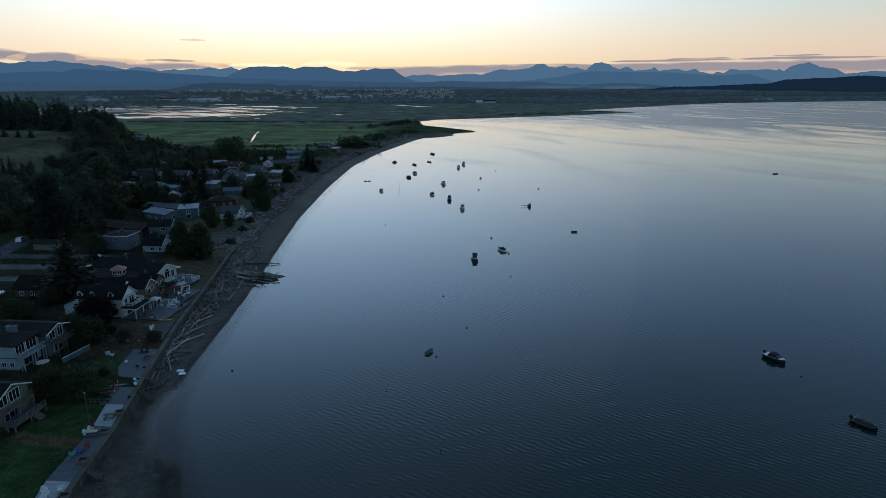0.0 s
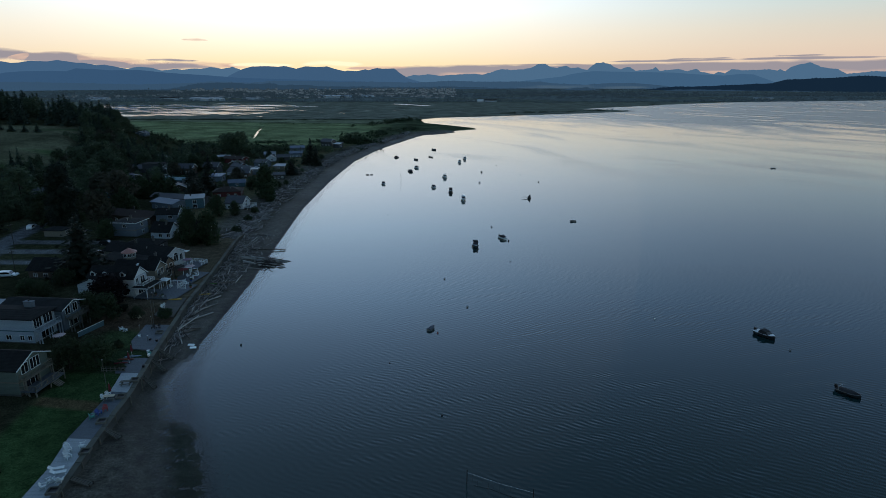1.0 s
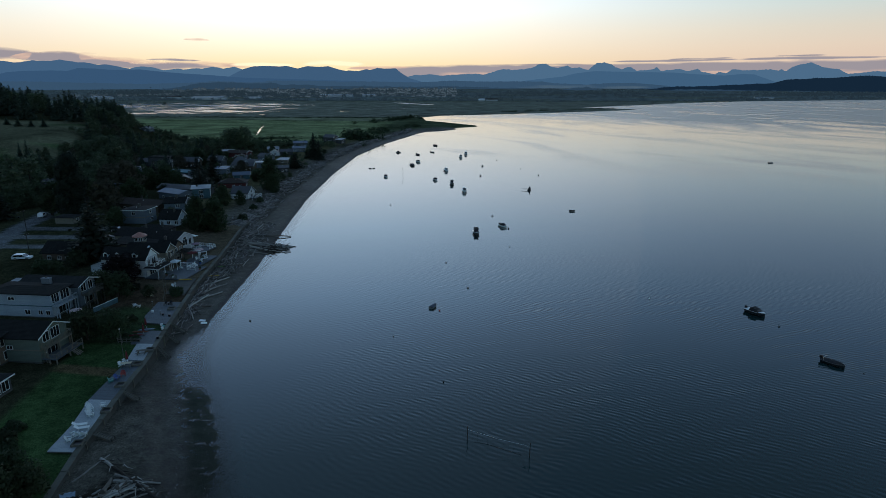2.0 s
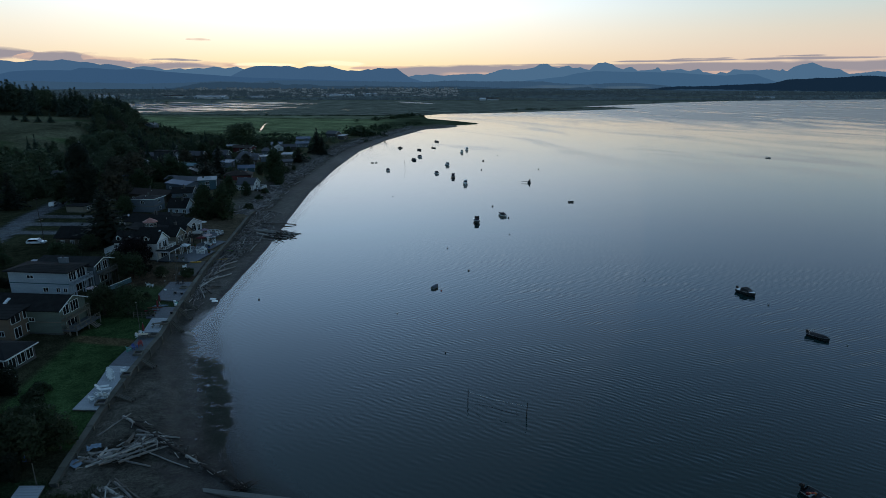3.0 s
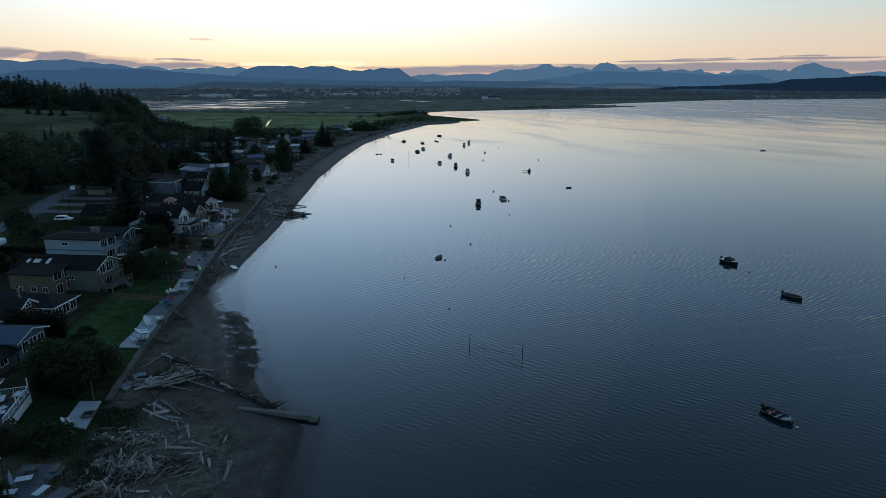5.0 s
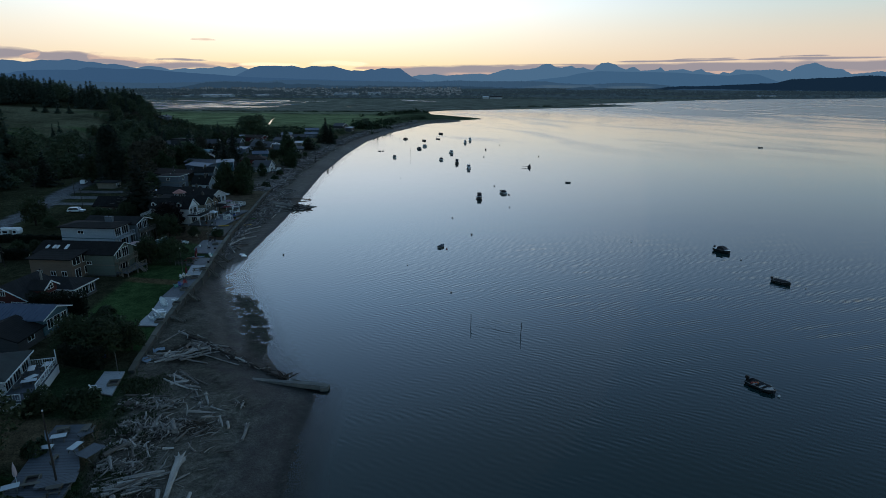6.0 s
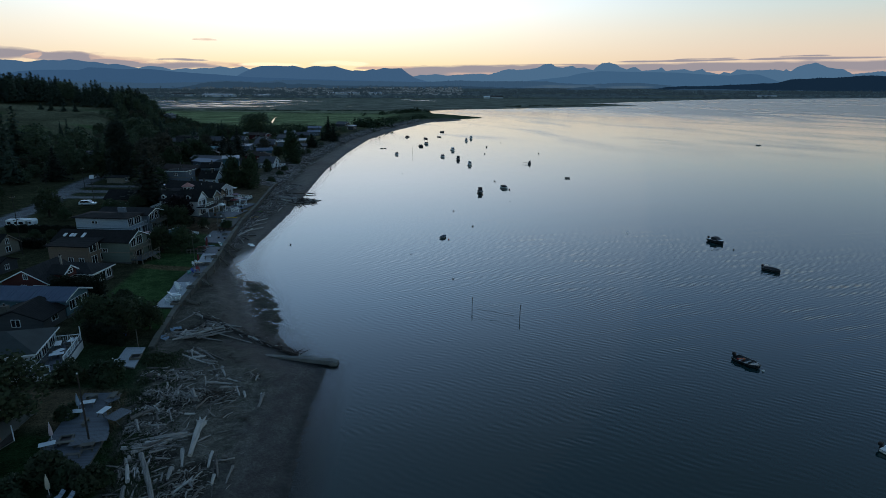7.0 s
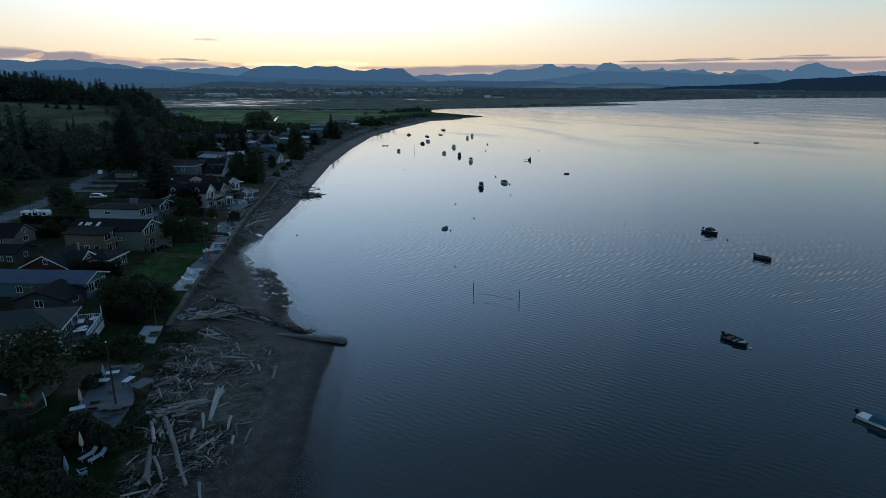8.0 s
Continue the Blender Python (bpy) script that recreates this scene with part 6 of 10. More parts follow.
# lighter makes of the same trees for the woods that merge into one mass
# round, tall and fir carry leaf colours lightened to imitate distance
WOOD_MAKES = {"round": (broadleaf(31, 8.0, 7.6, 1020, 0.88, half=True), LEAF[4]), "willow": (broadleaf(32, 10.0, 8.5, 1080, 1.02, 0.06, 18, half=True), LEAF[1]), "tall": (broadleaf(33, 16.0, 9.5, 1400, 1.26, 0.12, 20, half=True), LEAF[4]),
              "russet": (broadleaf(34, 9.0, 7.5, 860, 0.93, half=True), LEAF[3]), "poplar": (broadleaf(35, 14.0, 5.0, 900, 1.0, 0.08, 16, True, half=True), LEAF[1]), "fir": (conifer(36, 18.0, 7.6, 24, 1.9), HAZED_NEEDLES)}
WOOD_POINTS = {k: np.array(v[0][1].v) for k, v in WOOD_MAKES.items()}
wood_spots = {k: [] for k in WOOD_MAKES}
used = {}


def grow(kind, x, y, scale=1.0, wide=1.0, z=None):
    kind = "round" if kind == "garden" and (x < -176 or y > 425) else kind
    if kind in wood_spots and (x < -176 or y > 425):
        wood_spots[kind].append((x, y, at(x, y) if z is None else z, scale, wide))
        return None
    rows = KINDS[kind]
    k = used.get(kind, 0)
    used[kind] = k + 1
    src = rows[k % len(rows)]
    m = pose(x, y, (at(x, y) if z is None else z) - 0.05, 0, 0, (k * 77) % 360) @ Matrix.Diagonal((scale * wide, scale * wide, scale, 1))
    if k < len(rows):
        src.matrix_world = m
        return src
    return copy_thing(src, m)


def trees():
    # near gardens
    for x, y, s, w in ((-63.2, 42.2, 0.82, 1.0), (-60.0, 41.0, 0.86, 1.05), (-56.6, 40.6, 0.82, 1.1), (-54.2, 43.4, 0.78, 1.1), (-58.5, 46.0, 0.75, 1.1), (-61.8, 46.5, 0.7, 1.1)):
        grow("round", x, y, s, w)
    for x, y, s, w in ((-75.8, 91.2, 1.04, 1.05), (-71.0, 91.8, 0.98, 1.0), (-78.5, 94.5, 0.6, 1.0), (-87.0, 116.0, 1.05, 1.15), (-82.4, 115.4, 1.0, 1.1), (-76.0, 117.0, 0.5, 1.0), (-106.5, 128.0, 0.8, 1.15), (-110.5, 129.0, 0.8, 1.15), (-107.5, 138.8, 0.8, 1.1), (-109.5, 131.5, 0.7, 1.1),
                       (-121, 121.8, 0.6, 1.0), (-57.2, 13.6, 1.4, 1.1), (-108, 97, 0.55, 1.2), (-113, 97.5, 0.5, 1.2)):
        grow("round", x, y, s, w)
    grow("purple", -88.6, 127.2, 0.98, 1.42)
    grow("russet", -139, 209, 1.65, 1.0)
    grow("russet", -150, 245, 1.2)
    for x, y, s, w in ((-107.2, 147, 1.08, 1.9), (-98.8, 391.6, 1.02, 1.45), (-94, 386, 0.8, 1.4), (-100, 345, 0.46, 1.6), (-128.5, 273.8, 0.7, 1.6), (-123.5, 270, 0.6, 1.5), (-122, 258, 0.6, 1.5), (-141.5, 300, 0.65, 1.5)):
        grow("fir", x, y, s, w)
    for x, y, s, w in ((-85.5, 184, 1.3, 0.8), (-91.6, 183, 1.05, 0.9), (-92.5, 271.4, 1.35, 1.0), (-89.5, 266, 0.7, 1.1), (-144.5, 270.5, 0.92, 1.5), (-150, 266, 0.8, 1.4), (-169.3, 282, 1.0, 1.5),
                       (-124.5, 188.7, 0.58, 1.4), (-135, 262, 0.7, 1.4), (-160, 268, 0.9, 1.4), (-108, 312, 0.42, 1.2), (-140, 324, 0.45, 1.3), (-106, 360, 0.42, 1.3),
                       (-117, 384, 0.45, 1.3), (-136, 418, 0.5, 1.3), (-100, 229, 0.75, 1.0), (-141, 232, 0.9, 1.0), (-136, 228, 0.7, 1.2), (-94, 232, 0.5, 1.2)):
        grow("willow", x, y, s, w)
    # the dense wood behind the village
    behind_village = ((-215, 350, 1.15, 1.3), (-228, 362, 1.25, 1.4), (-206, 374, 1.1, 1.3), (-197, 382, 1.05, 1.3), (-188, 384, 1.0, 1.3), (-178, 374, 1.0, 1.2), (-170, 368, 0.95, 1.2), (-161, 368, 0.9, 1.2), (-142, 368, 0.85, 1.3),
                      (-202, 339, 1.15, 1.2), (-213, 330, 1.1, 1.3), (-207, 318, 1.0, 1.3), (-198, 305, 0.95, 1.2), (-210, 300, 1.0, 1.3), (-168, 452, 1.15, 1.3), (-175, 448, 1.1, 1.3), (-182, 455, 1.0, 1.3), (-190, 440, 1.0, 1.3),
                      (-200, 448, 1.0, 1.4), (-212, 455, 1.0, 1.4))
    toward_field = ((-150, 452, 0.6, 1.4),)
    by_the_lane = ((-163, 238, 1.05, 1.25), (-190, 238, 1.3, 1.4), (-183, 219, 1.15, 1.3), (-173, 229, 1.15, 1.2), (-202, 226, 1.2, 1.4), (-212, 241, 1.2, 1.4), (-161.4, 208, 1.2, 0.85), (-178, 255, 1.0, 1.3), (-190, 262, 1.0, 1.3),
                   (-166, 256, 0.9, 1.2), (-186, 282, 0.9, 1.4), (-200, 280, 1.0, 1.4), (-212, 268, 1.0, 1.4))
    for x, y, s, w in behind_village + toward_field + by_the_lane:
        grow("tall", x, y, s * (1.0 if -184 < x < -165 and y > 440 else 0.5 if y > 430 else 0.62 if y > 320 and x > -215 else 0.8 if y > 250 else 1.0), w * (1.3 if y > 320 else 1.0))
    for k in range(16):
        grow("round", -172 + 4.4 * k, 470 + 5 * math.sin(k * 1.7), 0.58 + 0.16 * math.sin(k * 2.3), 1.5)
    for k in range(14):
        grow("willow", -250 + 6.4 * k, 466 + 8 * math.sin(k * 1.3), 0.32 + 0.1 * math.sin(k * 2.9), 1.8)
    grow("round", -100.8, 592, 0.95, 1.9)
    grow("round", -108, 588, 0.8, 1.6)
    grow("round", -100, 458, 0.8, 1.2)
    for x, y, s in ((-111, 203, 0.7), (-98.0, 187.0, 0.55), (-88, 262, 0.6), (-95, 300, 0.6), (-93.5, 310, 0.5), (-100, 352, 0.6), (-98, 420, 0.6), (-103, 398, 0.7), (-109, 415, 0.6)):
        grow("round", x, y, s, 1.1)
    grow("giant", -151.9, 208)
    grow("poplar", -172, 236, 1.0)
    grow("poplar", -178, 240, 0.8)
    # shrubs of the near gardens
    for x, y, s in ((-56.3, 24.6, 1.2), (-51.0, 24.8, 1.25), (-44.8, 3.0, 1.0), (-42.6, 2.4, 0.7), (-39.8, 1.9, 0.8), (-38.6, 3.0, 0.55), (-41.7, -6.8, 0.8), (-39.2, -7.0, 0.7), (-37.2, -6.8, 0.55), (-50.2, 14.9, 0.6), (-44.6, -4.2, 0.8), (-46.2, -1.2, 0.9), (-35.5, -7.5, 0.5), (-43.4, -7.6, 0.9),
                    (-72, 101.5, 0.5), (-70.0, 118.5, 0.7), (-66, 91.5, 0.4), (-68.8, 92.6, 0.4), (-83.5, 205, 0.8), (-86, 225, 0.7), (-88, 240, 0.8), (-67, 58.0, 0.6), (-66.2, 55.2, 0.7), (-64.6, 53.0, 0.6)):
        grow("shrub", x, y, s)
    rng = random.Random(40)
    for x, y, s in ((-46.5, -7, 0.6), (-50.4, -2.5, 0.75), (-44, -11, 0.7), (-51.5, 2.2, 0.6), (-52, -8, 0.9), (-48, -4.6, 0.6)):
        grow("round", x, y, s * 0.8, 1.1)
    # between the further houses
    spots = []
    homes = [(o.matrix_world.translation.x, o.matrix_world.translation.y) for o in scene.objects if o.parent is None and o.get("category") == "house"]
    while len(spots) < 330:
        y = rng.uniform(195, 455)
        x = rng.uniform(-250, -96 if y < 420 else -110)
        if rng.random() > (0.55 if x > -140 else 0.9):
            continue
        if any(abs(x - hx) < 7.0 and -6.0 < y - hy < 6.0 for hx, hy in homes) or any(math.hypot(x - a, y - b) < 4.0 for a, b in spots):
            continue
        if abs(x + 163 + 0.3 * (y - 205)) < 8 and y < 240:
            continue
        spots.append((x, y))
    for x, y in spots:
        deep = smooth(-130, -200, x)
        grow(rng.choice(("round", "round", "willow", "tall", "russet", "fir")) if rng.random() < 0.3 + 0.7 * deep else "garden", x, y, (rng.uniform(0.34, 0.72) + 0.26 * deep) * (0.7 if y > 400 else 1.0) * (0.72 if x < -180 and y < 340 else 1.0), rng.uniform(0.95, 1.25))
    # wooded flank of the bluff
    n = 0
    while n < 160:
        x, y = rng.uniform(-330, -180), rng.uniform(180, 560)
        b = float(bluff(np.array(x), np.array(y)))
        if not (1.0 < b < 9.0):
            continue
        low = 1.0 - 0.5 * b / 9 if y < 420 else 0.3 if x > -0.527 * (y + 29) - 4 else 1.0
        grow(rng.choice(("round", "round", "willow", "russet") if y < 420 else ("round", "tall", "willow", "russet")), x, y, rng.uniform(0.7, 1.0) * low, rng.uniform(1.1, 1.5))
        n += 1
    n = 0
    while n < 130:
        y = rng.uniform(285, 520)
        edge = -295 + 0.5 * (460 - y)
        x = edge + 4 + rng.random() ** 1.3 * 52
        if x > -185:
            continue
        grow(rng.choice(("round", "willow", "russet", "russet", "tall", "fir") if y > 360 else ("round", "willow", "russet")), x, y, rng.uniform(0.6, 0.95) * (0.8 if y < 360 else 0.32 if y > 415 and x > -0.527 * (y + 29) - 4 else 1.0), rng.uniform(1.2, 1.6))
        n += 1
    # fir wood along its top and nose
    n = 0
    while n < 250:
        x, y = rng.uniform(-520, -262), rng.uniform(425, 590)
        if x > -0.527 * (y + 29) - 8 or float(bluff(np.array(x), np.array(y))) < 5 or y < 446 + (0.55 * (x + 345) if x < -316 else 16 - 0.2 * (x + 316)):
            continue
        big = rng.uniform(0.74, 1.06) * (1 + 0.22 * float(smooth(-320, -400, x)))
        grow("fir" if rng.random() < 0.8 else "tall", x, y, big, rng.uniform(1.2, 1.7))
        n += 1
    for x, y, s in ((-318, 424, 0.36), (-328, 424, 0.4), (-338, 426, 0.34), (-310, 426, 0.4)):
        grow("fir", x, y, s, 2.0)
    for x, y, s in ((-268, 408, 0.7), (-274, 412, 0.65), (-282, 415, 0.55)):
        grow("round", x, y, s, 1.5)
    # left foreground wood beyond the road
    for x, y, s in ((-183, 190, 0.7), (-190, 205, 0.75), (-196, 222, 0.7), (-205, 198, 0.75), (-200, 180, 0.8), (-188, 172, 0.7), (-212, 215, 0.7), (-178, 222, 0.7), (-186, 231, 0.7), (-172, 160, 0.7), (-166, 150, 0.7), (-178, 140, 0.8), (-220, 190, 0.8), (-215, 170, 0.8)):
        grow(rng.choice(("round", "round", "willow")), x, y, s, 1.25)
    for x, y, s in ((-211, 226, 1.5), (-203, 208, 1.25), (-185, 186, 0.95), (-222, 232, 1.3)):
        grow("fir", x, y, s, 1.35)
    for x, y, s in ((-129.5, 127.2, 1.4), (-150.5, 131, 0.9)):
        grow("round", x, y, s, 1.1)
    grow("fir", -193, 193, 0.9)
    grow("fir", -204, 208, 1.0)
    # clipped dark hedges
    for x0, y0, x1, y1, hh in ((-106, 91.5, -128, 92.5, 2.6), (-69.9, 57.2, -80.3, 56.3, 4.8), (-106, 106.4, -128, 107.2, 2.2), (-54.8, 36.4, -62.2, 38.0, 3.4), (-81, 121.5, -92, 122.2, 1.6), (-96, 185.5, -86.5, 184.5, 2.0)):
        g = Geo()
        ln = math.hypot(x1 - x0, y1 - y0)
        for k in range(int(ln * 210)):
            u, side = rng.random(), rng.uniform(-0.8, 0.8)
            z = hh * rng.random() ** 0.6
            leaf(g, rng, (u * ln, side, z * (1 + 0.08 * math.sin(u * ln * 1.9))), 0.46)
        h = thing("hedge", pose(x0, y0, at(x0, y0) - 0.05, 0, 0, math.degrees(math.atan2(y1 - y0, x1 - x0))), "clipped dark evergreen garden hedge", "hedge")
        part("hedge_core", Geo().slab(0.3, ln - 0.3, -0.3, 0.3, 0, hh * 0.78), HEDGE, h)
        part("hedge_leaves", g, HEDGE, h)


trees()


def woods():
    """The trees of the far woods, crowns and stems joined by leaf colour."""
    rng = np.random.default_rng(3)
    for k, rows in wood_spots.items():
        base, tris = WOOD_POINTS[k], np.array(WOOD_MAKES[k][0][1].f)
        v, f, nn, stems = [], [], [], Geo()
        face = np.array(WOOD_MAKES[k][0][1].n)
        for i, (x, y, z, s, w) in enumerate(rows):
            a = rng.uniform(0, 6.283)
            c, d = math.cos(a) * s * w, math.sin(a) * s * w
            v.append(np.stack([x + c * base[:, 0] - d * base[:, 1], y + d * base[:, 0] + c * base[:, 1], z + s * base[:, 2]], -1))
            nn.append(np.stack([math.cos(a) * face[:, 0] - math.sin(a) * face[:, 1], math.sin(a) * face[:, 0] + math.cos(a) * face[:, 1], face[:, 2]], -1))
            f.append(tris + i * len(base))
            tall = s * float(base[:, 2].max())
            stems.tube([(x, y, z - 0.5), (x + 0.1, y, z + tall * 0.7)], [0.022 * tall, 0.008 * tall], 5)
        if not rows:
            continue
        me = bpy.data.meshes.new("woodland")
        me.from_pydata(np.concatenate(v).tolist(), [], np.concatenate(f).tolist())
        soft_normals(me, np.concatenate(nn).tolist())
        me.materials.append(WOOD_MAKES[k][1])
        ob = tagged(new("woodland", me), {"fir": "tall dark fir wood along the bluff", "russet": "russet thin-crowned trees on the slope"}.get(k, "dense dark green woodland behind the village"), "woodland", kind="stuff")
        part("trunks", stems, BARK, ob)


woods()


# ---------------------------------------------------------------- far hedgerows, woods and grass, too many to count
def clumps(name, label, spots, material, category):
    g = Geo()
    rng = random.Random(len(spots))
    for x, y, z, s in spots:
        for k in range(36):
            d = Vector((rng.gauss(0, 0.34), rng.gauss(0, 0.28), abs(rng.gauss(0.2, 0.2)))) * s
            leaf(g, rng, (x + d.x, y + d.y, z + d.z), s * 0.27, 0.0, (d + Vector((0, 0, 0.2 * s))).normalized())
    ob = new(name, g.mesh(name, material))
    return tagged(ob, label, category, kind="stuff")


# haze over the far trees, painted as a blue glow of the leaves
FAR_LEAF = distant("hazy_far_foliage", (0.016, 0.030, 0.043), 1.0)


def far_plants():
    rng = random.Random(5)
    lines = []
    for x0, y0, x1, y1, n, s in ((-500, 905, -60, 880, 260, 3.2), (-430, 815, -125, 806, 90, 1.6), (-290, 520, -115, 560, 60, 5), (-115, 585, -70, 640, 26, 7), (-95, 640, -50, 720, 30, 6), (-120, 760, -60, 900, 40, 8),
                                 (-700, 1750, 200, 1760, 120, 11), (-1300, 1700, -500, 1900, 80, 14), (200, 1650, 900, 1800, 60, 9), (700, 1850, 2200, 2250, 110, 12), (-100, 1900, 900, 2300, 60, 14),
                                 (-400, 2300, 1600, 2500, 150, 18), (-1500, 2100, -300, 2200, 120, 18), (-60, 905, 30, 1000, 12, 4), (60, 1070, 330, 1230, 50, 5), (360, 1330, 560, 1560, 40, 6)):
        for k in range(n):
            u = rng.random()
            x, y = x0 + (x1 - x0) * u + rng.gauss(0, s), y0 + (y1 - y0) * u + rng.gauss(0, s * 0.8)
            lines.append((x, y, s * rng.uniform(0.5, 1.15)))
    for cx, cy, rx, ry, n, s in ((-230, 500, 55, 22, 60, 5), (-160, 492, 60, 20, 60, 5), (-92, 545, 16, 10, 30, 10), (-1050, 1500, 300, 100, 120, 15), (-1200, 2700, 500, 150, 160, 24), (-500, 2900, 300, 120, 130, 24), (500, 2700, 400, 100, 90, 20), (1700, 2500, 500, 100, 120, 20), (-800, 2350, 300, 60, 90, 18)):
        for k in range(n):
            lines.append((cx + rng.gauss(0, rx * 0.5), cy + rng.gauss(0, ry * 0.5), s * rng.uniform(0.6, 1.2)))
    a = np.array(lines)
    z = height(a[:, 0], a[:, 1])
    spots = [(x, y, zz, s) for (x, y, s), zz in zip(lines, z) if zz > 0.1]
    clumps("field_hedges", "hedgerows and thickets round the fields, dark green", [p for p in spots if p[1] < 1500], LEAF[0], "hedgerows")
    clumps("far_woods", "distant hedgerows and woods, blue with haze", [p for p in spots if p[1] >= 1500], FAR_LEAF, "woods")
    # rough grass and weeds on the upper beach
    g = Geo()
    pts = []
    while len(pts) < 7000:
        y = rng.uniform(-12, 60)
        wx = float(wall_x(y))
        x = wx + rng.gauss(2.2 if y < 37 else -0.5, 2.0 if y < 37 else 0.5)
        if noise.noise((x * 0.22, y * 0.22, 3.0)) < -0.05 or y > 37:
            continue
        pts.append((x, y))
    a = np.array(pts)
    for (x, y), zz in zip(pts, height(a[:, 0], a[:, 1])):
        for k in range(2):
            q, b = rng.uniform(0, 6.283), rng.uniform(0.15, 0.5)
            o = len(g.v)
            w = 0.05
            g.v += [(x + math.cos(q + 1.57) * w, y + math.sin(q + 1.57) * w, zz - 0.03), (x - math.cos(q + 1.57) * w, y - math.sin(q + 1.57) * w, zz - 0.03), (x + math.cos(q) * 0.22, y + math.sin(q) * 0.22, zz + b)]
            g.f.append((o, o + 1, o + 2))
    tagged(new("beach_grass", g.mesh("beach_grass", LEAF[1])), "tufts of coarse beach grass and weeds", "grass", kind="stuff")


far_plants()
# ---------------------------------------------------------------- sea wall, groynes, stairs, decks
CAP = surface("worn_cap_boards", (0.092, 0.095, 0.082), 0.9, vary=0.5, scale=0.8, by_object=0.9)
WALL_FACE = surface("stained_wall_face", (0.050, 0.053, 0.053), 0.9, vary=0.5, scale=0.7, bump=0.03, bump_scale=3, by_object=0.5)


def sea_wall():
    wall = tagged(new("sea_wall"), "weathered concrete sea wall with timber cap along the beach", "wall", kind="structure")
    y = 36.0
    k = 0
    while y < 196:
        y2 = y + 3.2
        a, b = Vector((float(wall_x(y)), y, 0)), Vector((float(wall_x(y2)), y2, 0))
        d = (b - a).normalized()
        n = Vector((d.y, -d.x, 0))
        top = 2.62 + 0.05 * math.sin(k * 1.7)
        a, b = a + d * 0.015, b - d * 0.015
        ring = lambda p: [p - n * 0.75 + Vector((0, 0, -0.6)), p + n * 0.16 + Vector((0, 0, -0.6)), p + n * 0.04 + Vector((0, 0, top)), p - n * 0.72 + Vector((0, 0, top))]
        part("wall_panel", Geo().loft([ring(a), ring(b)]), WALL_FACE, wall)
        part("cap_board", Geo().loft([[p + q for q in (-n * 0.8 + Vector((0, 0, top)), n * 0.12 + Vector((0, 0, top)), n * 0.12 + Vector((0, 0, top + 0.09)), -n * 0.8 + Vector((0, 0, top + 0.09)))] for p in (a, b)]), CAP, wall)
        if k % 2 == 0:
            part("wall_post", Geo().bar((*(a + n * 0.2).xy, -0.2), (*(a + n * 0.14).xy, top + 0.03), 0.2), TIMBER, wall)
        y, k = y2, k + 1


GROYNE_TOP = surface("worn_pale_concrete", (0.125, 0.132, 0.130), 0.9, vary=0.35, scale=0.6, bump=0.03, bump_scale=3)


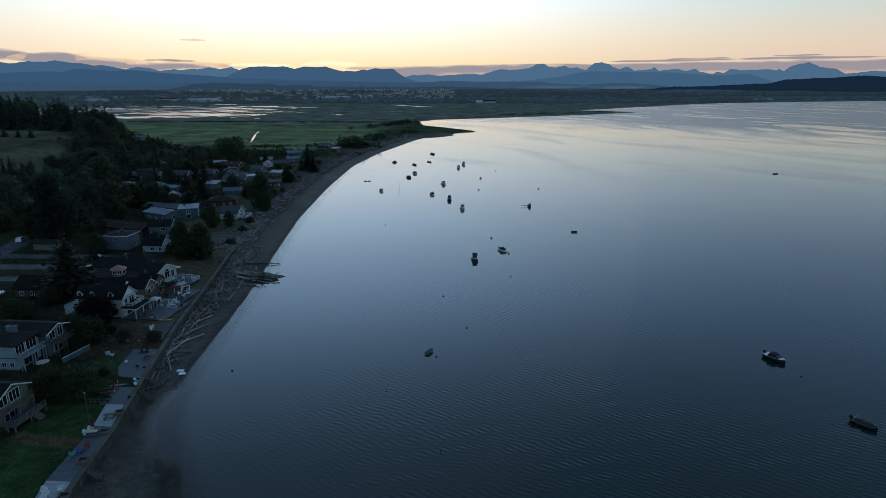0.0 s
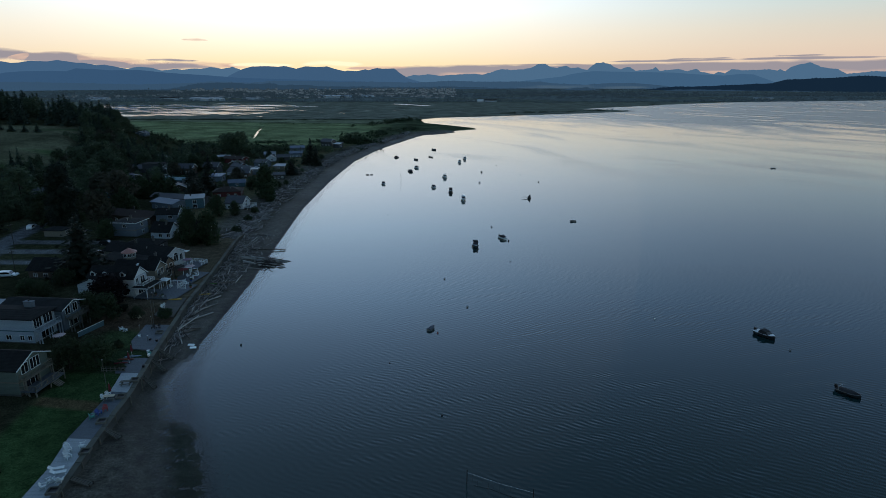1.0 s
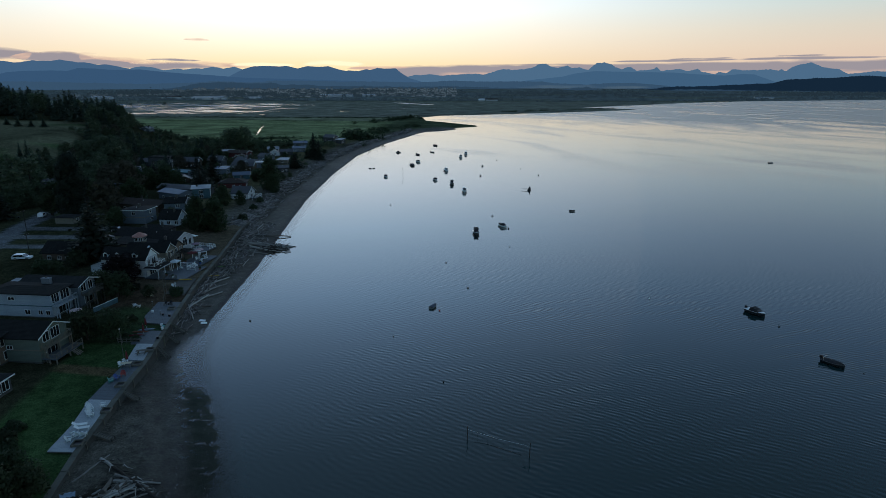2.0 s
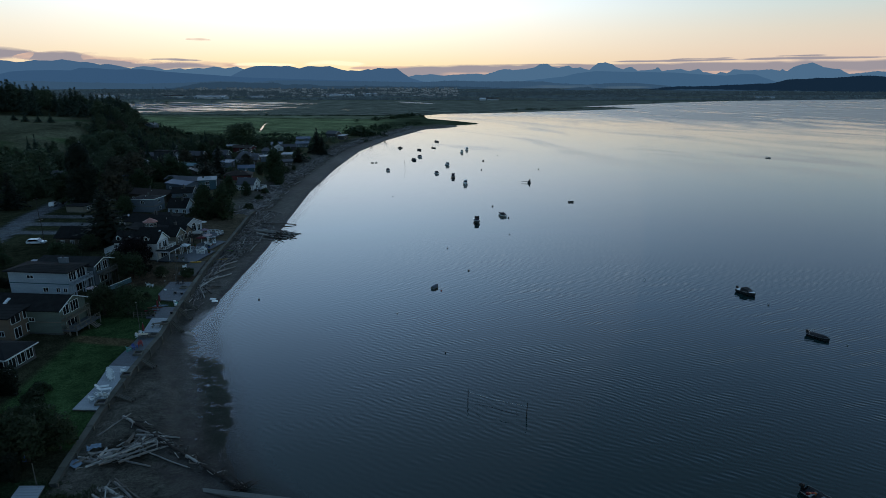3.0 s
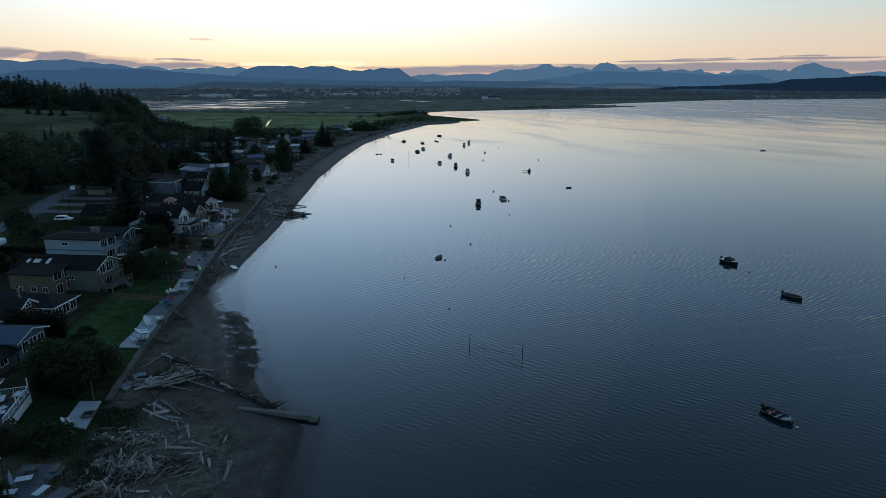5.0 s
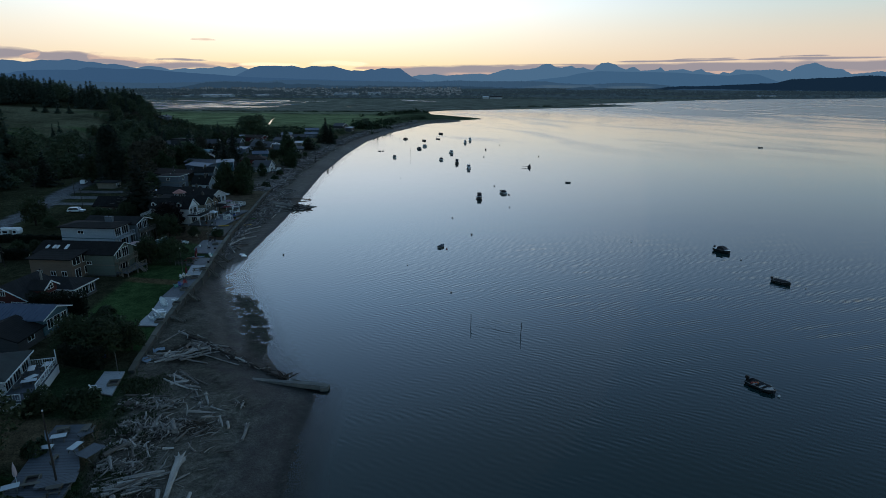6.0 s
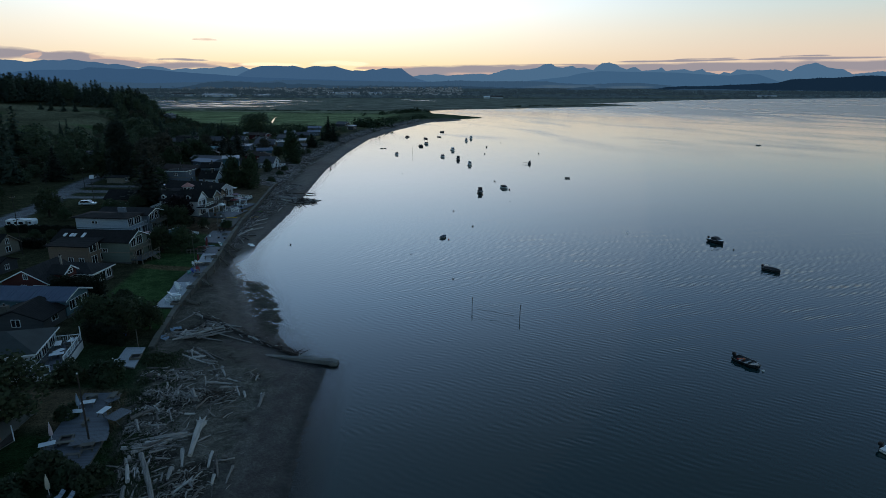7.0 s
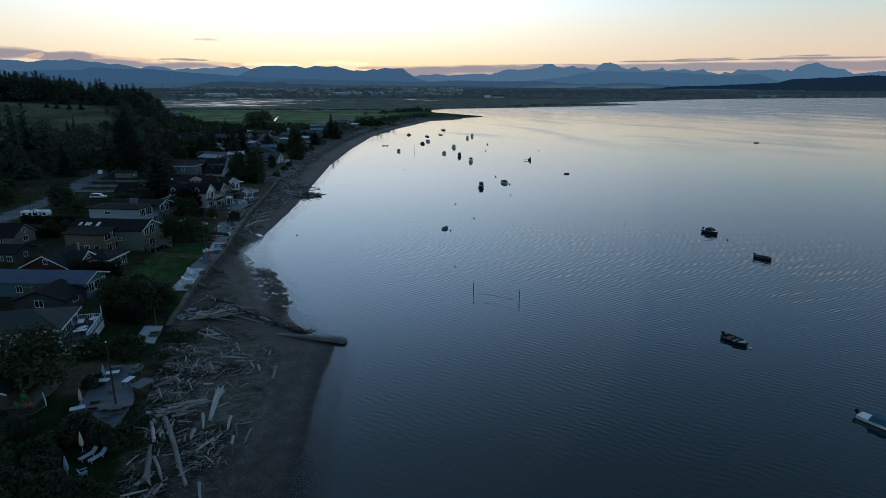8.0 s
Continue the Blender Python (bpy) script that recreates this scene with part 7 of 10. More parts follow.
def groynes():
    g = thing("groyne", pose(-20.2, 36.0, 0), "long weathered concrete groyne running into the water", "groyne")
    a, b = Vector((-17.0, 2.9, 0)), Vector((0.0, 0.0, 0))
    d = (b - a).normalized()
    n = Vector((d.y, -d.x, 0))
    rings = []
    for u, w, t in ((-0.05, 0.3, 0.34), (0.35, 0.36, 0.48), (0.6, 0.4, 0.60), (0.97, 0.46, 0.74), (1.0, 0.42, 0.64)):
        p = a.lerp(b, u)
        zz = t
        rings.append([p - n * w * 1.2 + Vector((0, 0, -1.6)), p + n * w * 1.2 + Vector((0, 0, -1.6)), p + n * w + Vector((0, 0, zz)), p - n * w + Vector((0, 0, zz))])
    part("groyne_beam", Geo().loft(rings), GROYNE_TOP, g)
    part("groyne_head", Geo().loft([[Vector((x, y, zz)) for x, y in ((-0.9, -0.75), (0.25, -0.55), (0.35, 0.5), (-0.9, 0.75))] for zz in (-1.6, 0.6)]), GROYNE_TOP, g)
    # the old log groyne, half buried, weed and stones along it
    lg = thing("log_groyne", pose(-51.0, 53.2, 0), "half-buried dark log groyne with weed and stones", "groyne")
    rng = random.Random(3)
    end = Vector((24.0, -14.9, 0))
    for k in range(9):
        u0, u1 = k / 9, (k + 1.15) / 9
        p, q = end * u0, end * min(u1, 1)
        zp, zq = at(-51 + p.x, 53.2 + p.y) + 0.12, at(-51 + q.x, 53.2 + q.y) + 0.12
        part("log", Geo().tube([(p.x, p.y, max(zp, 0.22)), ((p.x + q.x) / 2, (p.y + q.y) / 2 + 0.1, (max(zp, 0.22) + max(zq, 0.22)) / 2 + 0.03), (q.x, q.y, max(zq, 0.22))], [0.22, 0.2, 0.18], 8), DARK_TIMBER if k % 5 else DRIFT, lg)
    for k in range(80):
        u = rng.uniform(0.3, 1.02)
        p = end * u + Vector((rng.gauss(0.3, 0.6), rng.gauss(0.35, 0.5), 0))
        r = rng.uniform(0.12, 0.38)
        zz = max(0, at(-51 + p.x, 53.2 + p.y))
        rock = Geo().loft([[(p.x + r * f * math.cos(a) * rng.uniform(0.8, 1.2), p.y + r * f * math.sin(a) * rng.uniform(0.8, 1.2), zz + h * r) for a in [j * 1.047 for j in range(6)]] for f, h in ((0.8, -0.6), (1.0, 0.1), (0.5, 0.6))])
        part("stone", rock, ROCK, lg)
    for k in range(90):
        u = rng.uniform(0.0, 1.0)
        p = end * u + Vector((rng.gauss(0, 0.7), rng.gauss(0, 0.8), 0))
        a, ln2 = rng.gauss(-0.55, 0.9), rng.uniform(0.5, 2.0)
        zz = max(0.05, at(-51 + p.x, 53.2 + p.y)) + rng.uniform(0.05, 0.5)
        q = p + Vector((math.cos(a), math.sin(a), 0)) * ln2
        part("stick", Geo().tube([(p.x, p.y, zz), (q.x, q.y, max(0.1, at(-51 + q.x, 53.2 + q.y)) + 0.1)], [0.07, 0.03], 5), DARK_TIMBER if k % 4 else DRIFT, lg)
    # rooty wad of wood at its end
    for k in range(26):
        a = rng.uniform(0, 6.283)
        p = end * 0.97 + Vector((rng.gauss(0, 0.5), rng.gauss(0, 0.5), 0.3))
        q = p + Vector((math.cos(a), math.sin(a) * 0.6, rng.uniform(0.1, 0.6))) * rng.uniform(0.8, 1.9)
        part("root", Geo().tube([p, p.lerp(q, 0.5) + Vector((0, 0, 0.15)), q], [0.12, 0.08, 0.02], 5), DARK_TIMBER, lg)


ROCK = surface("dark_wet_stone", (0.045, 0.045, 0.042), 0.5, vary=0.4, scale=1.5, by_object=0.6)


def beach_stairs():
    """Timber stairs from the sea wall down to the sand."""
    for x0, y0, x1, y1 in ((-55.2, 58.2, -52.0, 58.2), (-57.4, 70.8, -54.6, 70.3), (-60.8, 89.2, -57.9, 88.4), (-62.2, 96.0, -59.0, 95.1), (-62.9, 100.6, -60.0, 100.3)):
        z0, z1 = 2.66, at(x1, y1) + 0.1
        ln = math.hypot(x1 - x0, y1 - y0)
        s = thing("beach_stairs", pose(x0, y0, 0, 0, 0, math.degrees(math.atan2(y1 - y0, x1 - x0))), "dark timber stairs from sea wall to beach", "stairs", "stairs on the sea wall")
        for v in (-0.4, 0.4):
            part("stringer", Geo().bar((0, v, z0 - 0.1), (ln, v, z1 - 0.05), 0.08, 0.24), TIMBER, s)
        n = 9
        for k in range(n):
            u = (k + 0.5) / n
            part("tread", Geo().slab(ln * u - 0.14, ln * u + 0.14, -0.4, 0.4, z0 + (z1 - z0) * u - 0.03, z0 + (z1 - z0) * u + 0.04), TIMBER, s)
        part("stair_post", Geo().bar((ln, -0.42, z1 - 0.5), (ln, -0.42, z1 + 0.3), 0.12), DARK_TIMBER, s)
        part("stair_post", Geo().bar((ln, 0.42, z1 - 0.5), (ln, 0.42, z1 + 0.3), 0.12), DARK_TIMBER, s)


def platform(pts, z, mat, label, x=0, y=0):
    """A flat timber deck of any outline on short joists."""
    cx, cy = sum(p[0] for p in pts) / len(pts), sum(p[1] for p in pts) / len(pts)
    d = thing("deck", pose(cx, cy, z - 0.25), label, "deck")
    ring = [(px - cx, py - cy) for px, py in pts]
    part("deck_top", Geo().loft([[(u, v, 0.13) for u, v in ring], [(u, v, 0.25) for u, v in ring]]), mat, d)
    part("deck_frame", Geo().loft([[(u * 0.985, v * 0.985, -0.5) for u, v in ring], [(u * 0.985, v * 0.985, 0.13) for u, v in ring]]), TIMBER, d)
    return d


def decks():
    w = lambda y, o: (float(wall_x(y)) - 0.82 + o, y)
    platform([w(53.0, 0), w(67.3, 0), (-61.2, 67.5), (-59.3, 60.0), (-58.6, 53.0)], 2.78, DECK_LIGHT, "pale grey seaside deck with white chairs")
    platform([w(67.35, 0), w(81.9, 0), (-62.6, 82.2), (-61.3, 67.55)], 2.72, DECKING, "grey seaside deck behind the sea wall")
    platform([w(82.0, 0), w(89.3, 0), (-64.6, 89.4), (-62.8, 82.3)], 2.80, DECK_LIGHT, "pale seaside deck with picnic table")
    platform([w(89.4, 0), w(96.0, 0), (-67.6, 96.0), (-66.0, 89.5)], 2.74, DECKING, "grey boat-storage deck with kayaks")
    platform([w(99.5, 0), w(113.0, 0), (-71.8, 113.0), (-70.5, 104.0), (-68.2, 100.2)], 2.78, DECKING, "grey seaside deck with dark chairs")
    platform([(-48.9, 28.4), (-50.9, 35.4), (-54.0, 35.3), (-52.6, 29.4)], 2.78, DECK_LIGHT, "small pale blue deck above the beach")
    platform([(-41.2, 4.3), (-43.2, 12.2), (-46.5, 17.0), (-47.2, 21.0), (-51.6, 20.6), (-50.2, 14.0), (-48.2, 6.0), (-43.4, 3.6)], 2.85, DECKING, "large grey timber deck with tables and fire pit")
    platform([w(118, -0.5), w(131, -0.5), (-74.5, 131), (-73.0, 119)], 2.7, CONCRETE, "grey paved terrace behind the sea wall")


# ---------------------------------------------------------------- driftwood
def log_mesh(seed, sides=8, root=False):
    """A worn tree stem of unit length along x: tapered, a little bent, some with a flared root end."""
    rng = random.Random(seed)
    n = 9
    b1, b2 = rng.uniform(-0.018, 0.018), rng.uniform(-0.008, 0.008)
    path, radii = [], []
    for k in range(n + 1):
        u = k / n
        path.append((u - 0.5, b1 * math.sin(u * 3.1) + b2 * math.sin(u * 6.3), 0.008 * math.sin(u * 5 + seed)))
        r = 1.0 - 0.4 * u + 0.10 * rng.uniform(-1, 1)
        if root and k == 0:
            r = 1.4
        radii.append(r)
    return path, radii, sides


def log_geo(seed, length, radius, sides=8, root=False):
    path, radii, sides = log_mesh(seed, sides, root)
    g = Geo().tube([(x * length, y * length, z * length) for x, y, z in path], [r * radius for r in radii], sides)
    for i, (x, y, z) in enumerate(g.v):                           # worn, ridged cross-section
        k = 1 + 0.34 * noise.noise((x * 0.8 / radius * 0.3, math.atan2(z, y) * 1.6, seed * 3.1))
        g.v[i] = (x, y * k, z * k)
    return g


def root_geos(seed, length, radius):
    """The stubs of the roots at a stem's thick end."""
    rng = random.Random(seed + 5)
    out = []
    for k in range(7):
        a = k * 0.9
        out.append(Geo().tube([(-0.5 * length + radius * 0.4, math.cos(a) * radius * 0.7, math.sin(a) * radius * 0.7), (-0.5 * length - radius * rng.uniform(0.5, 1.4), math.cos(a) * radius * rng.uniform(1.2, 2.2), math.sin(a) * radius * rng.uniform(0.9, 1.7))],
                              [radius * 0.42, radius * 0.10], 5))
    return out


def driftwood():
    rng = random.Random(11)
    stock = []
    for k in range(24):
        ln = (1.3, 1.8, 2.4, 0.8, 3.4, 4.4, 1.0, 1.5)[k % 8] * rng.uniform(0.75, 1.2)
        stock.append(log_geo(k, ln, (0.09, 0.11, 0.14, 0.17, 0.13, 0.19, 0.22, 0.08)[k % 8], 8, k in (5,)).mesh("driftwood_log", DRIFT_DARK if k % 5 == 3 else DRIFT))

    def lay(x, y, rz, mesh, lift=0.0, tilt=0.0, label="bleached grey driftwood log lying on the beach"):
        ob = new("driftwood_log", mesh)
        ob.matrix_world = pose(x, y, at(x, y) + lift, 0, tilt, rz)
        return tagged(ob, label, "driftwood", "driftwood logs on the beach")

    # the large stems, one by one: root end, tip and radius
    near_deck = ((-33.4, 15.8, -31.9, 9.0, 0.46, True), (-33.6, -3.6, -36.2, 2.7, 0.36, True), (-37.3, 8.3, -29.4, -3.3, 0.32, False), (-34.8, 0.6, -32.2, -2.8, 0.28, False), (-28.3, -2.6, -26.4, -6.6, 0.22, False),
                 (-33.3, 10.2, -32.0, 7.1, 0.30, False), (-32.9, 6.6, -32.4, 4.5, 0.32, False), (-29.9, 5.1, -30.9, 2.6, 0.24, True), (-31.8, 4.5, -31.6, 1.7, 0.10, False), (-29.8, 10.4, -29.1, 7.5, 0.26, False),
                 (-29.2, 10.1, -26.8, 2.8, 0.09, False), (-28.7, 8.9, -27.4, 5.9, 0.20, False), (-27.9, 6.2, -27.5, 4.6, 0.26, False), (-26.5, 8.2, -26.1, 5.1, 0.22, False), (-28.4, 9.7, -27.7, 9.7, 0.26, False),
                 (-28.3, 24.2, -27.8, 20.9, 0.30, True), (-37.0, 31.6, -35.3, 28.6, 0.22, True), (-37.2, 26.0, -33.4, 26.6, 0.22, False), (-34.7, 27.9, -32.6, 27.4, 0.16, False), (-32.6, 25.8, -31.3, 23.5, 0.22, False),
                 (-31.1, 24.7, -30.4, 23.2, 0.26, False), (-31.9, 22.1, -31.5, 22.8, 0.22, False), (-38.8, 32.3, -37.4, 30.4, 0.16, False), (-36.6, 28.9, -35.2, 27.3, 0.14, False), (-35.6, 18.9, -35.2, 22.0, 0.22, False),
                 (-36.4, 17.6, -35.1, 17.8, 0.22, False), (-47.6, 29.3, -41.4, 30.1, 0.20, False), (-44.8, 35.0, -40.0, 32.7, 0.16, False), (-43.6, 37.8, -39.3, 34.5, 0.20, False), (-32.3, 30.6, -30.3, 28.8, 0.16, False), (-30.9, 30.2, -30.6, 28.2, 0.22, False))
    at_groyne = ((-44.0, 38.5, -37.6, 34.3, 0.16, False), (-46.0, 42.8, -41.0, 41.8, 0.16, False), (-49.0, 40.4, -42.6, 49.0, 0.19, False), (-48.6, 41.6, -44.4, 50.0, 0.17, False),
                 (-47.6, 41.0, -41.8, 48.2, 0.2, False), (-47.0, 43.5, -43.0, 49.0, 0.18, False), (-45.5, 42.0, -40.4, 47.6, 0.19, False), (-46.6, 48.6, -40.5, 49.4, 0.24, False),
                 (-47.2, 50.0, -41.6, 48.2, 0.2, False), (-51.6, 47.5, -50.4, 54.4, 0.14, False), (-44.6, 45.6, -36.0, 42.4, 0.12, False))
    along_wall = ((-70.5, 173.0, -56.0, 170.6, 0.34, True), (-69.0, 170.0, -57.5, 166.2, 0.3, False), (-68.4, 176.0, -58.6, 173.6, 0.3, False), (-72.0, 184.5, -59.5, 186.0, 0.26, False),
                  (-71.0, 165.0, -60.5, 163.5, 0.24, False), (-66.2, 119.0, -61.6, 126.5, 0.24, True), (-67.0, 121.0, -64.0, 131.0, 0.26, False), (-68.8, 128.0, -64.0, 138.0, 0.22, False),
                  (-65.8, 126.0, -62.8, 133.0, 0.26, False), (-63.8, 112.5, -60.8, 117.0, 0.2, False))
    for ax, ay, bx, by, r, root in near_deck + at_groyne + along_wall:
        ln = math.hypot(bx - ax, by - ay)
        me = log_geo(int(abs(ax * 7 + by)), ln, r * (1.0 if ln > 5 else 0.8), 10, root).mesh("driftwood_log", DRIFT_DARK if int(ay * 10) % 4 == 1 else DRIFT)
        za, zb = max(at(ax, ay), 0), max(at(bx, by), 0)
        ob = new("driftwood_log", me)
        ob.matrix_world = pose((ax + bx) / 2, (ay + by) / 2, (za + zb) / 2 + r * 0.6, 0, math.degrees(math.atan2(za - zb, ln)), math.degrees(math.atan2(by - ay, bx - ax)))
        for stub in root_geos(int(abs(ax * 7 + by)), ln, r) if root else ():
            part("root", stub, DRIFT, ob)
        tagged(ob, "long bleached driftwood stem" + (" with flared root end" if root else "") + " lying on sand", "driftwood", "driftwood logs on the beach")

    # long pale stems lying along the wall and the berm
    long_stock = [log_geo(60 + k, 5.5 + 1.3 * k, 0.15 + 0.014 * (k % 5), 7).mesh("driftwood_log", DRIFT if k % 2 else DRIFT_DARK) for k in range(7)]
    for k in range(52):
        y = 112 + (84 * rng.random() if k < 34 else 88 + 130 * rng.random())
        if k < 34:
            x = float(wall_x(y)) + 1.0 + abs(rng.gauss(0, 0.8 + 3.6 * float(smooth(120, 165, y))))
        else:
            x = float(np.interp(y, [p[1] for p in EDGE[12:18]], [p[0] for p in EDGE[12:18]])) - rng.gauss(15.0, 2.0)
        turn = rng.gauss(101, 9) if rng.random() < 0.75 else rng.gauss(150, 30)
        lay(x, y, turn, long_stock[rng.randrange(7)], 0.2 + 0.35 * rng.random(), rng.uniform(-1.5, 1.5), "long bleached driftwood stem along the upper beach")

    # heaps: centre, half length, half width, way the heap runs, way the logs lie and how strictly, count, size
    upper = ((-43.3, 27.6, 3.3, 1.3, 2, 15, 45, 32, 1.05), (-40.1, 22.1, 3.4, 1.5, 0, 118, 13, 54, 0.85), (-40.6, 17.6, 3.3, 0.8, 2, 120, 50, 26, 0.8), (-39.8, 13.8, 2.0, 1.1, 2, 0, 80, 30, 0.6),
             (-36.9, 10.4, 2.4, 1.3, 34, 34, 4, 26, 1.5), (-37.0, 5.7, 1.3, 1.6, 2, 120, 6, 20, 1.25), (-30.2, 3.2, 3.2, 2.0, -66, 60, 60, 16, 0.6), (-39.4, -0.4, 1.4, 1.1, 20, 35, 45, 20, 0.8))
    lower = ((-46.0, 45.0, 3.4, 1.5, 60, 50, 24, 34, 1.0), (-50.4, 40.6, 2.4, 0.9, 60, 20, 35, 14, 0.9), (-41.6, 34.6, 3.4, 0.8, -36, -35, 40, 14, 0.9), (-35.4, 27.4, 4.0, 0.6, -48, -40, 40, 8, 0.7),
             (-34.4, -5.2, 2.6, 2.4, 0, 110, 30, 20, 1.1))
    heaps = upper + lower

    def in_heap(h, wide):
        c, e = math.cos(radians(h[4])), math.sin(radians(h[4]))
        u, v = rng.uniform(-1, 1) * h[2] * wide, rng.gauss(0, 0.55) * h[3] * wide
        return h[0] + c * u - e * v, h[1] + e * u + c * v

    for h in heaps:
        for k in range(round(h[7] * 0.8)):
            x, y = in_heap(h, 1.0)
            if x < float(wall_x(y)) + 0.6 or x > -24.5:
                continue
            ob = lay(x, y, h[5] + rng.gauss(0, h[6] + 6), stock[rng.randrange(24)], 0.10 + (0.32 * rng.random() if k % 2 == 0 else 0.0), rng.uniform(-9, 9))
            fat = min(h[8], 0.95) * rng.choice((0.9, 1.1, 1.4, 1.8))
            ob.matrix_world = ob.matrix_world @ Matrix.Diagonal((h[8] * rng.uniform(0.55, 1.15), fat, fat, 1))

    # the rest of the wrack: sticks and lesser logs past counting
    g, far = Geo(), Geo()
    spots = []
    for h in heaps:
        for k in range(h[7] * 5):
            x, y = in_heap(h, 1.2)
            spots.append((x, y, h[5] + rng.gauss(0, h[6] + 15), rng.uniform(0.25, 1.15), rng.uniform(0.03, 0.12)))
    for k in range(420):                                           # lesser logs strewn over the upper beach
        x, y = rng.gauss(-36, 4.2), rng.uniform(-9, 31)
        if x > -28 or noise.noise((x * 0.22, y * 0.22, 3.0)) < -0.12:
            continue
        w = rng.random() ** 2
        spots.append((x, y, rng.gauss(45, 40), 0.5 + 2.2 * w, 0.04 + 0.10 * w))
    for cx, cy, rx, ry, n in ((-30.3, 3.0, 2.6, 5.5, 420), (-39.6, 13.8, 2.2, 1.5, 260), (-43.4, 27.4, 3.6, 1.6, 200), (-40.2, 20.4, 4.0, 3.4, 260), (-36.6, 8.0, 3.2, 4.0, 260), (-35.4, 22.6, 3.4, 2.0, 110), (-37.0, 10.0, 6.0, 16.0, 240)):
        for k in range(n):                                         # litter of twigs and bark
            spots.append((cx + rng.gauss(0, 0.5) * rx, cy + rng.gauss(0, 0.5) * ry, rng.uniform(0, 180), rng.uniform(0.15, 0.9), rng.uniform(0.012, 0.04)))
    for k in range(1250):                                         # foot of the sea wall
        y = 98 + 107 * rng.random() ** 0.7
        f = float(smooth(122, 168, y))
        w = rng.random() ** 2.6
        spots.append((float(wall_x(y)) + 0.4 + abs(rng.gauss(0, 1.1 + 3.8 * f)), y, rng.gauss(104, 16) if rng.random() < 0.65 else rng.uniform(0, 180), 0.4 + 4.4 * w, 0.04 + 0.05 * rng.random() + 0.10 * w))
    for k in range(5800):                                          # the long berm to the north
        y = 196 + 480 * rng.random() ** 1.35
        d = rng.gauss(15.5, 2.3)
        w = rng.random() ** 3.0
        ex = float(np.interp(y, [p[1] for p in EDGE[12:18]], [p[0] for p in EDGE[12:18]]))
        spots.append((ex - d, y, rng.gauss(97, 18) if rng.random() < 0.6 else rng.uniform(0, 180), 0.5 + 5.5 * w, 0.06 + 0.06 * rng.random() + 0.13 * w))
    a = np.array([s[:2] for s in spots])
    zz = height(a[:, 0], a[:, 1])
    dd = inland(a[:, 0], a[:, 1])
    for (x, y, rz, ln, r), z, d in zip(spots, zz, dd):
        if d < 2.5 or (y < 196 and x < float(wall_x(y)) + 0.3):
            continue
        m = pose(x, y, z + r * 0.5 + (rng.random() ** 2) * 0.45 * (1 if y > 40 else 0.6), 0, rng.uniform(-7, 7), rz)
        c = rng.uniform(-0.1, 0.1)
        (g if y < 95 else far).add(Geo().tube([(-ln / 2, 0, 0), (0, c * ln, 0.02), (ln / 2, 0, 0)], [r, r * 0.9, r * 0.6], 4), m)
    tagged(new("driftwood_wrack", g.mesh("driftwood_wrack", DRIFT_STUFF)), "long wrack of bleached sticks and logs on the beach", "driftwood", kind="stuff")
    tagged(new("driftwood_berm", far.mesh("driftwood_berm", DRIFT_FAR)), "dark old driftwood heaped along the upper beach", "driftwood", kind="stuff")


def beach_weeds():
    """Weeds and beach grass grown up between the heaps at the top of the beach."""
    rng, g = random.Random(77), Geo()
    for cx, cy, rx, ry, n, tall in ((-48.0, 31.8, 2.2, 3.0, 900, 0.9), (-46.6, 25.0, 1.7, 3.6, 650, 0.5), (-39.6, 5.4, 1.4, 3.4, 800, 0.55), (-42.6, 16.5, 1.2, 2.6, 260, 0.4), (-43.4, 27.6, 3.0, 1.2, 140, 0.35), (-41.0, 9.8, 1.0, 1.6, 200, 0.4)):
        for k in range(n):
            x, y = cx + rng.gauss(0, 0.5) * rx, cy + rng.gauss(0, 0.5) * ry
            if x < float(wall_x(y)) + 0.3:
                continue
            leaf(g, rng, (x, y, at(x, y) + tall * rng.random() ** 1.5), rng.uniform(0.18, 0.42), 0.0, Vector((rng.uniform(-0.4, 0.4), rng.uniform(-0.4, 0.4), 1)).normalized())
    ob = new("beach_weeds", g.mesh("beach_weeds", leafy("beach_weed_leaves", (0.060, 0.085, 0.040), (0.036, 0.052, 0.026))))
    tagged(ob, "rough green weeds and grass among driftwood", "weeds", kind="stuff")


def root_wad():
    """A stranded root mass with its snapped stems, dark against the sand."""
    rng = random.Random(23)
    w = thing("root_wad", pose(-60.5, 170.5, at(-60.5, 170.5)), "large dark stranded root mass with broken stems", "driftwood")
    for k in range(70):
        p = Vector((rng.gauss(0, 1.6), rng.gauss(0, 2.4), rng.uniform(0.0, 0.8)))
        a = rng.uniform(0, 6.283)
        q = p + Vector((math.cos(a), math.sin(a), rng.uniform(-0.1, 0.7))) * rng.uniform(0.8, 2.6)
        q.z = max(q.z, 0.05)
        part("root", Geo().tube([p, p.lerp(q, 0.5) + Vector((0, 0, 0.12)), q], [0.16, 0.11, 0.03], 5), DARK_TIMBER, w)
    for k in range(8):
        y0 = rng.uniform(-4, 4)
        part("broken_stem", Geo().tube([(-3.5, y0, 0.7), (0.5, y0 + rng.uniform(-0.4, 0.4), 0.55), (rng.uniform(3.5, 6.5), y0 + rng.uniform(-1.5, 0.5), 0.2)], [0.24, 0.2, 0.1], 7), DRIFT if k % 3 else DARK_TIMBER, w)


sea_wall()
groynes()
root_wad()
beach_stairs()
decks()
driftwood()
beach_weeds()
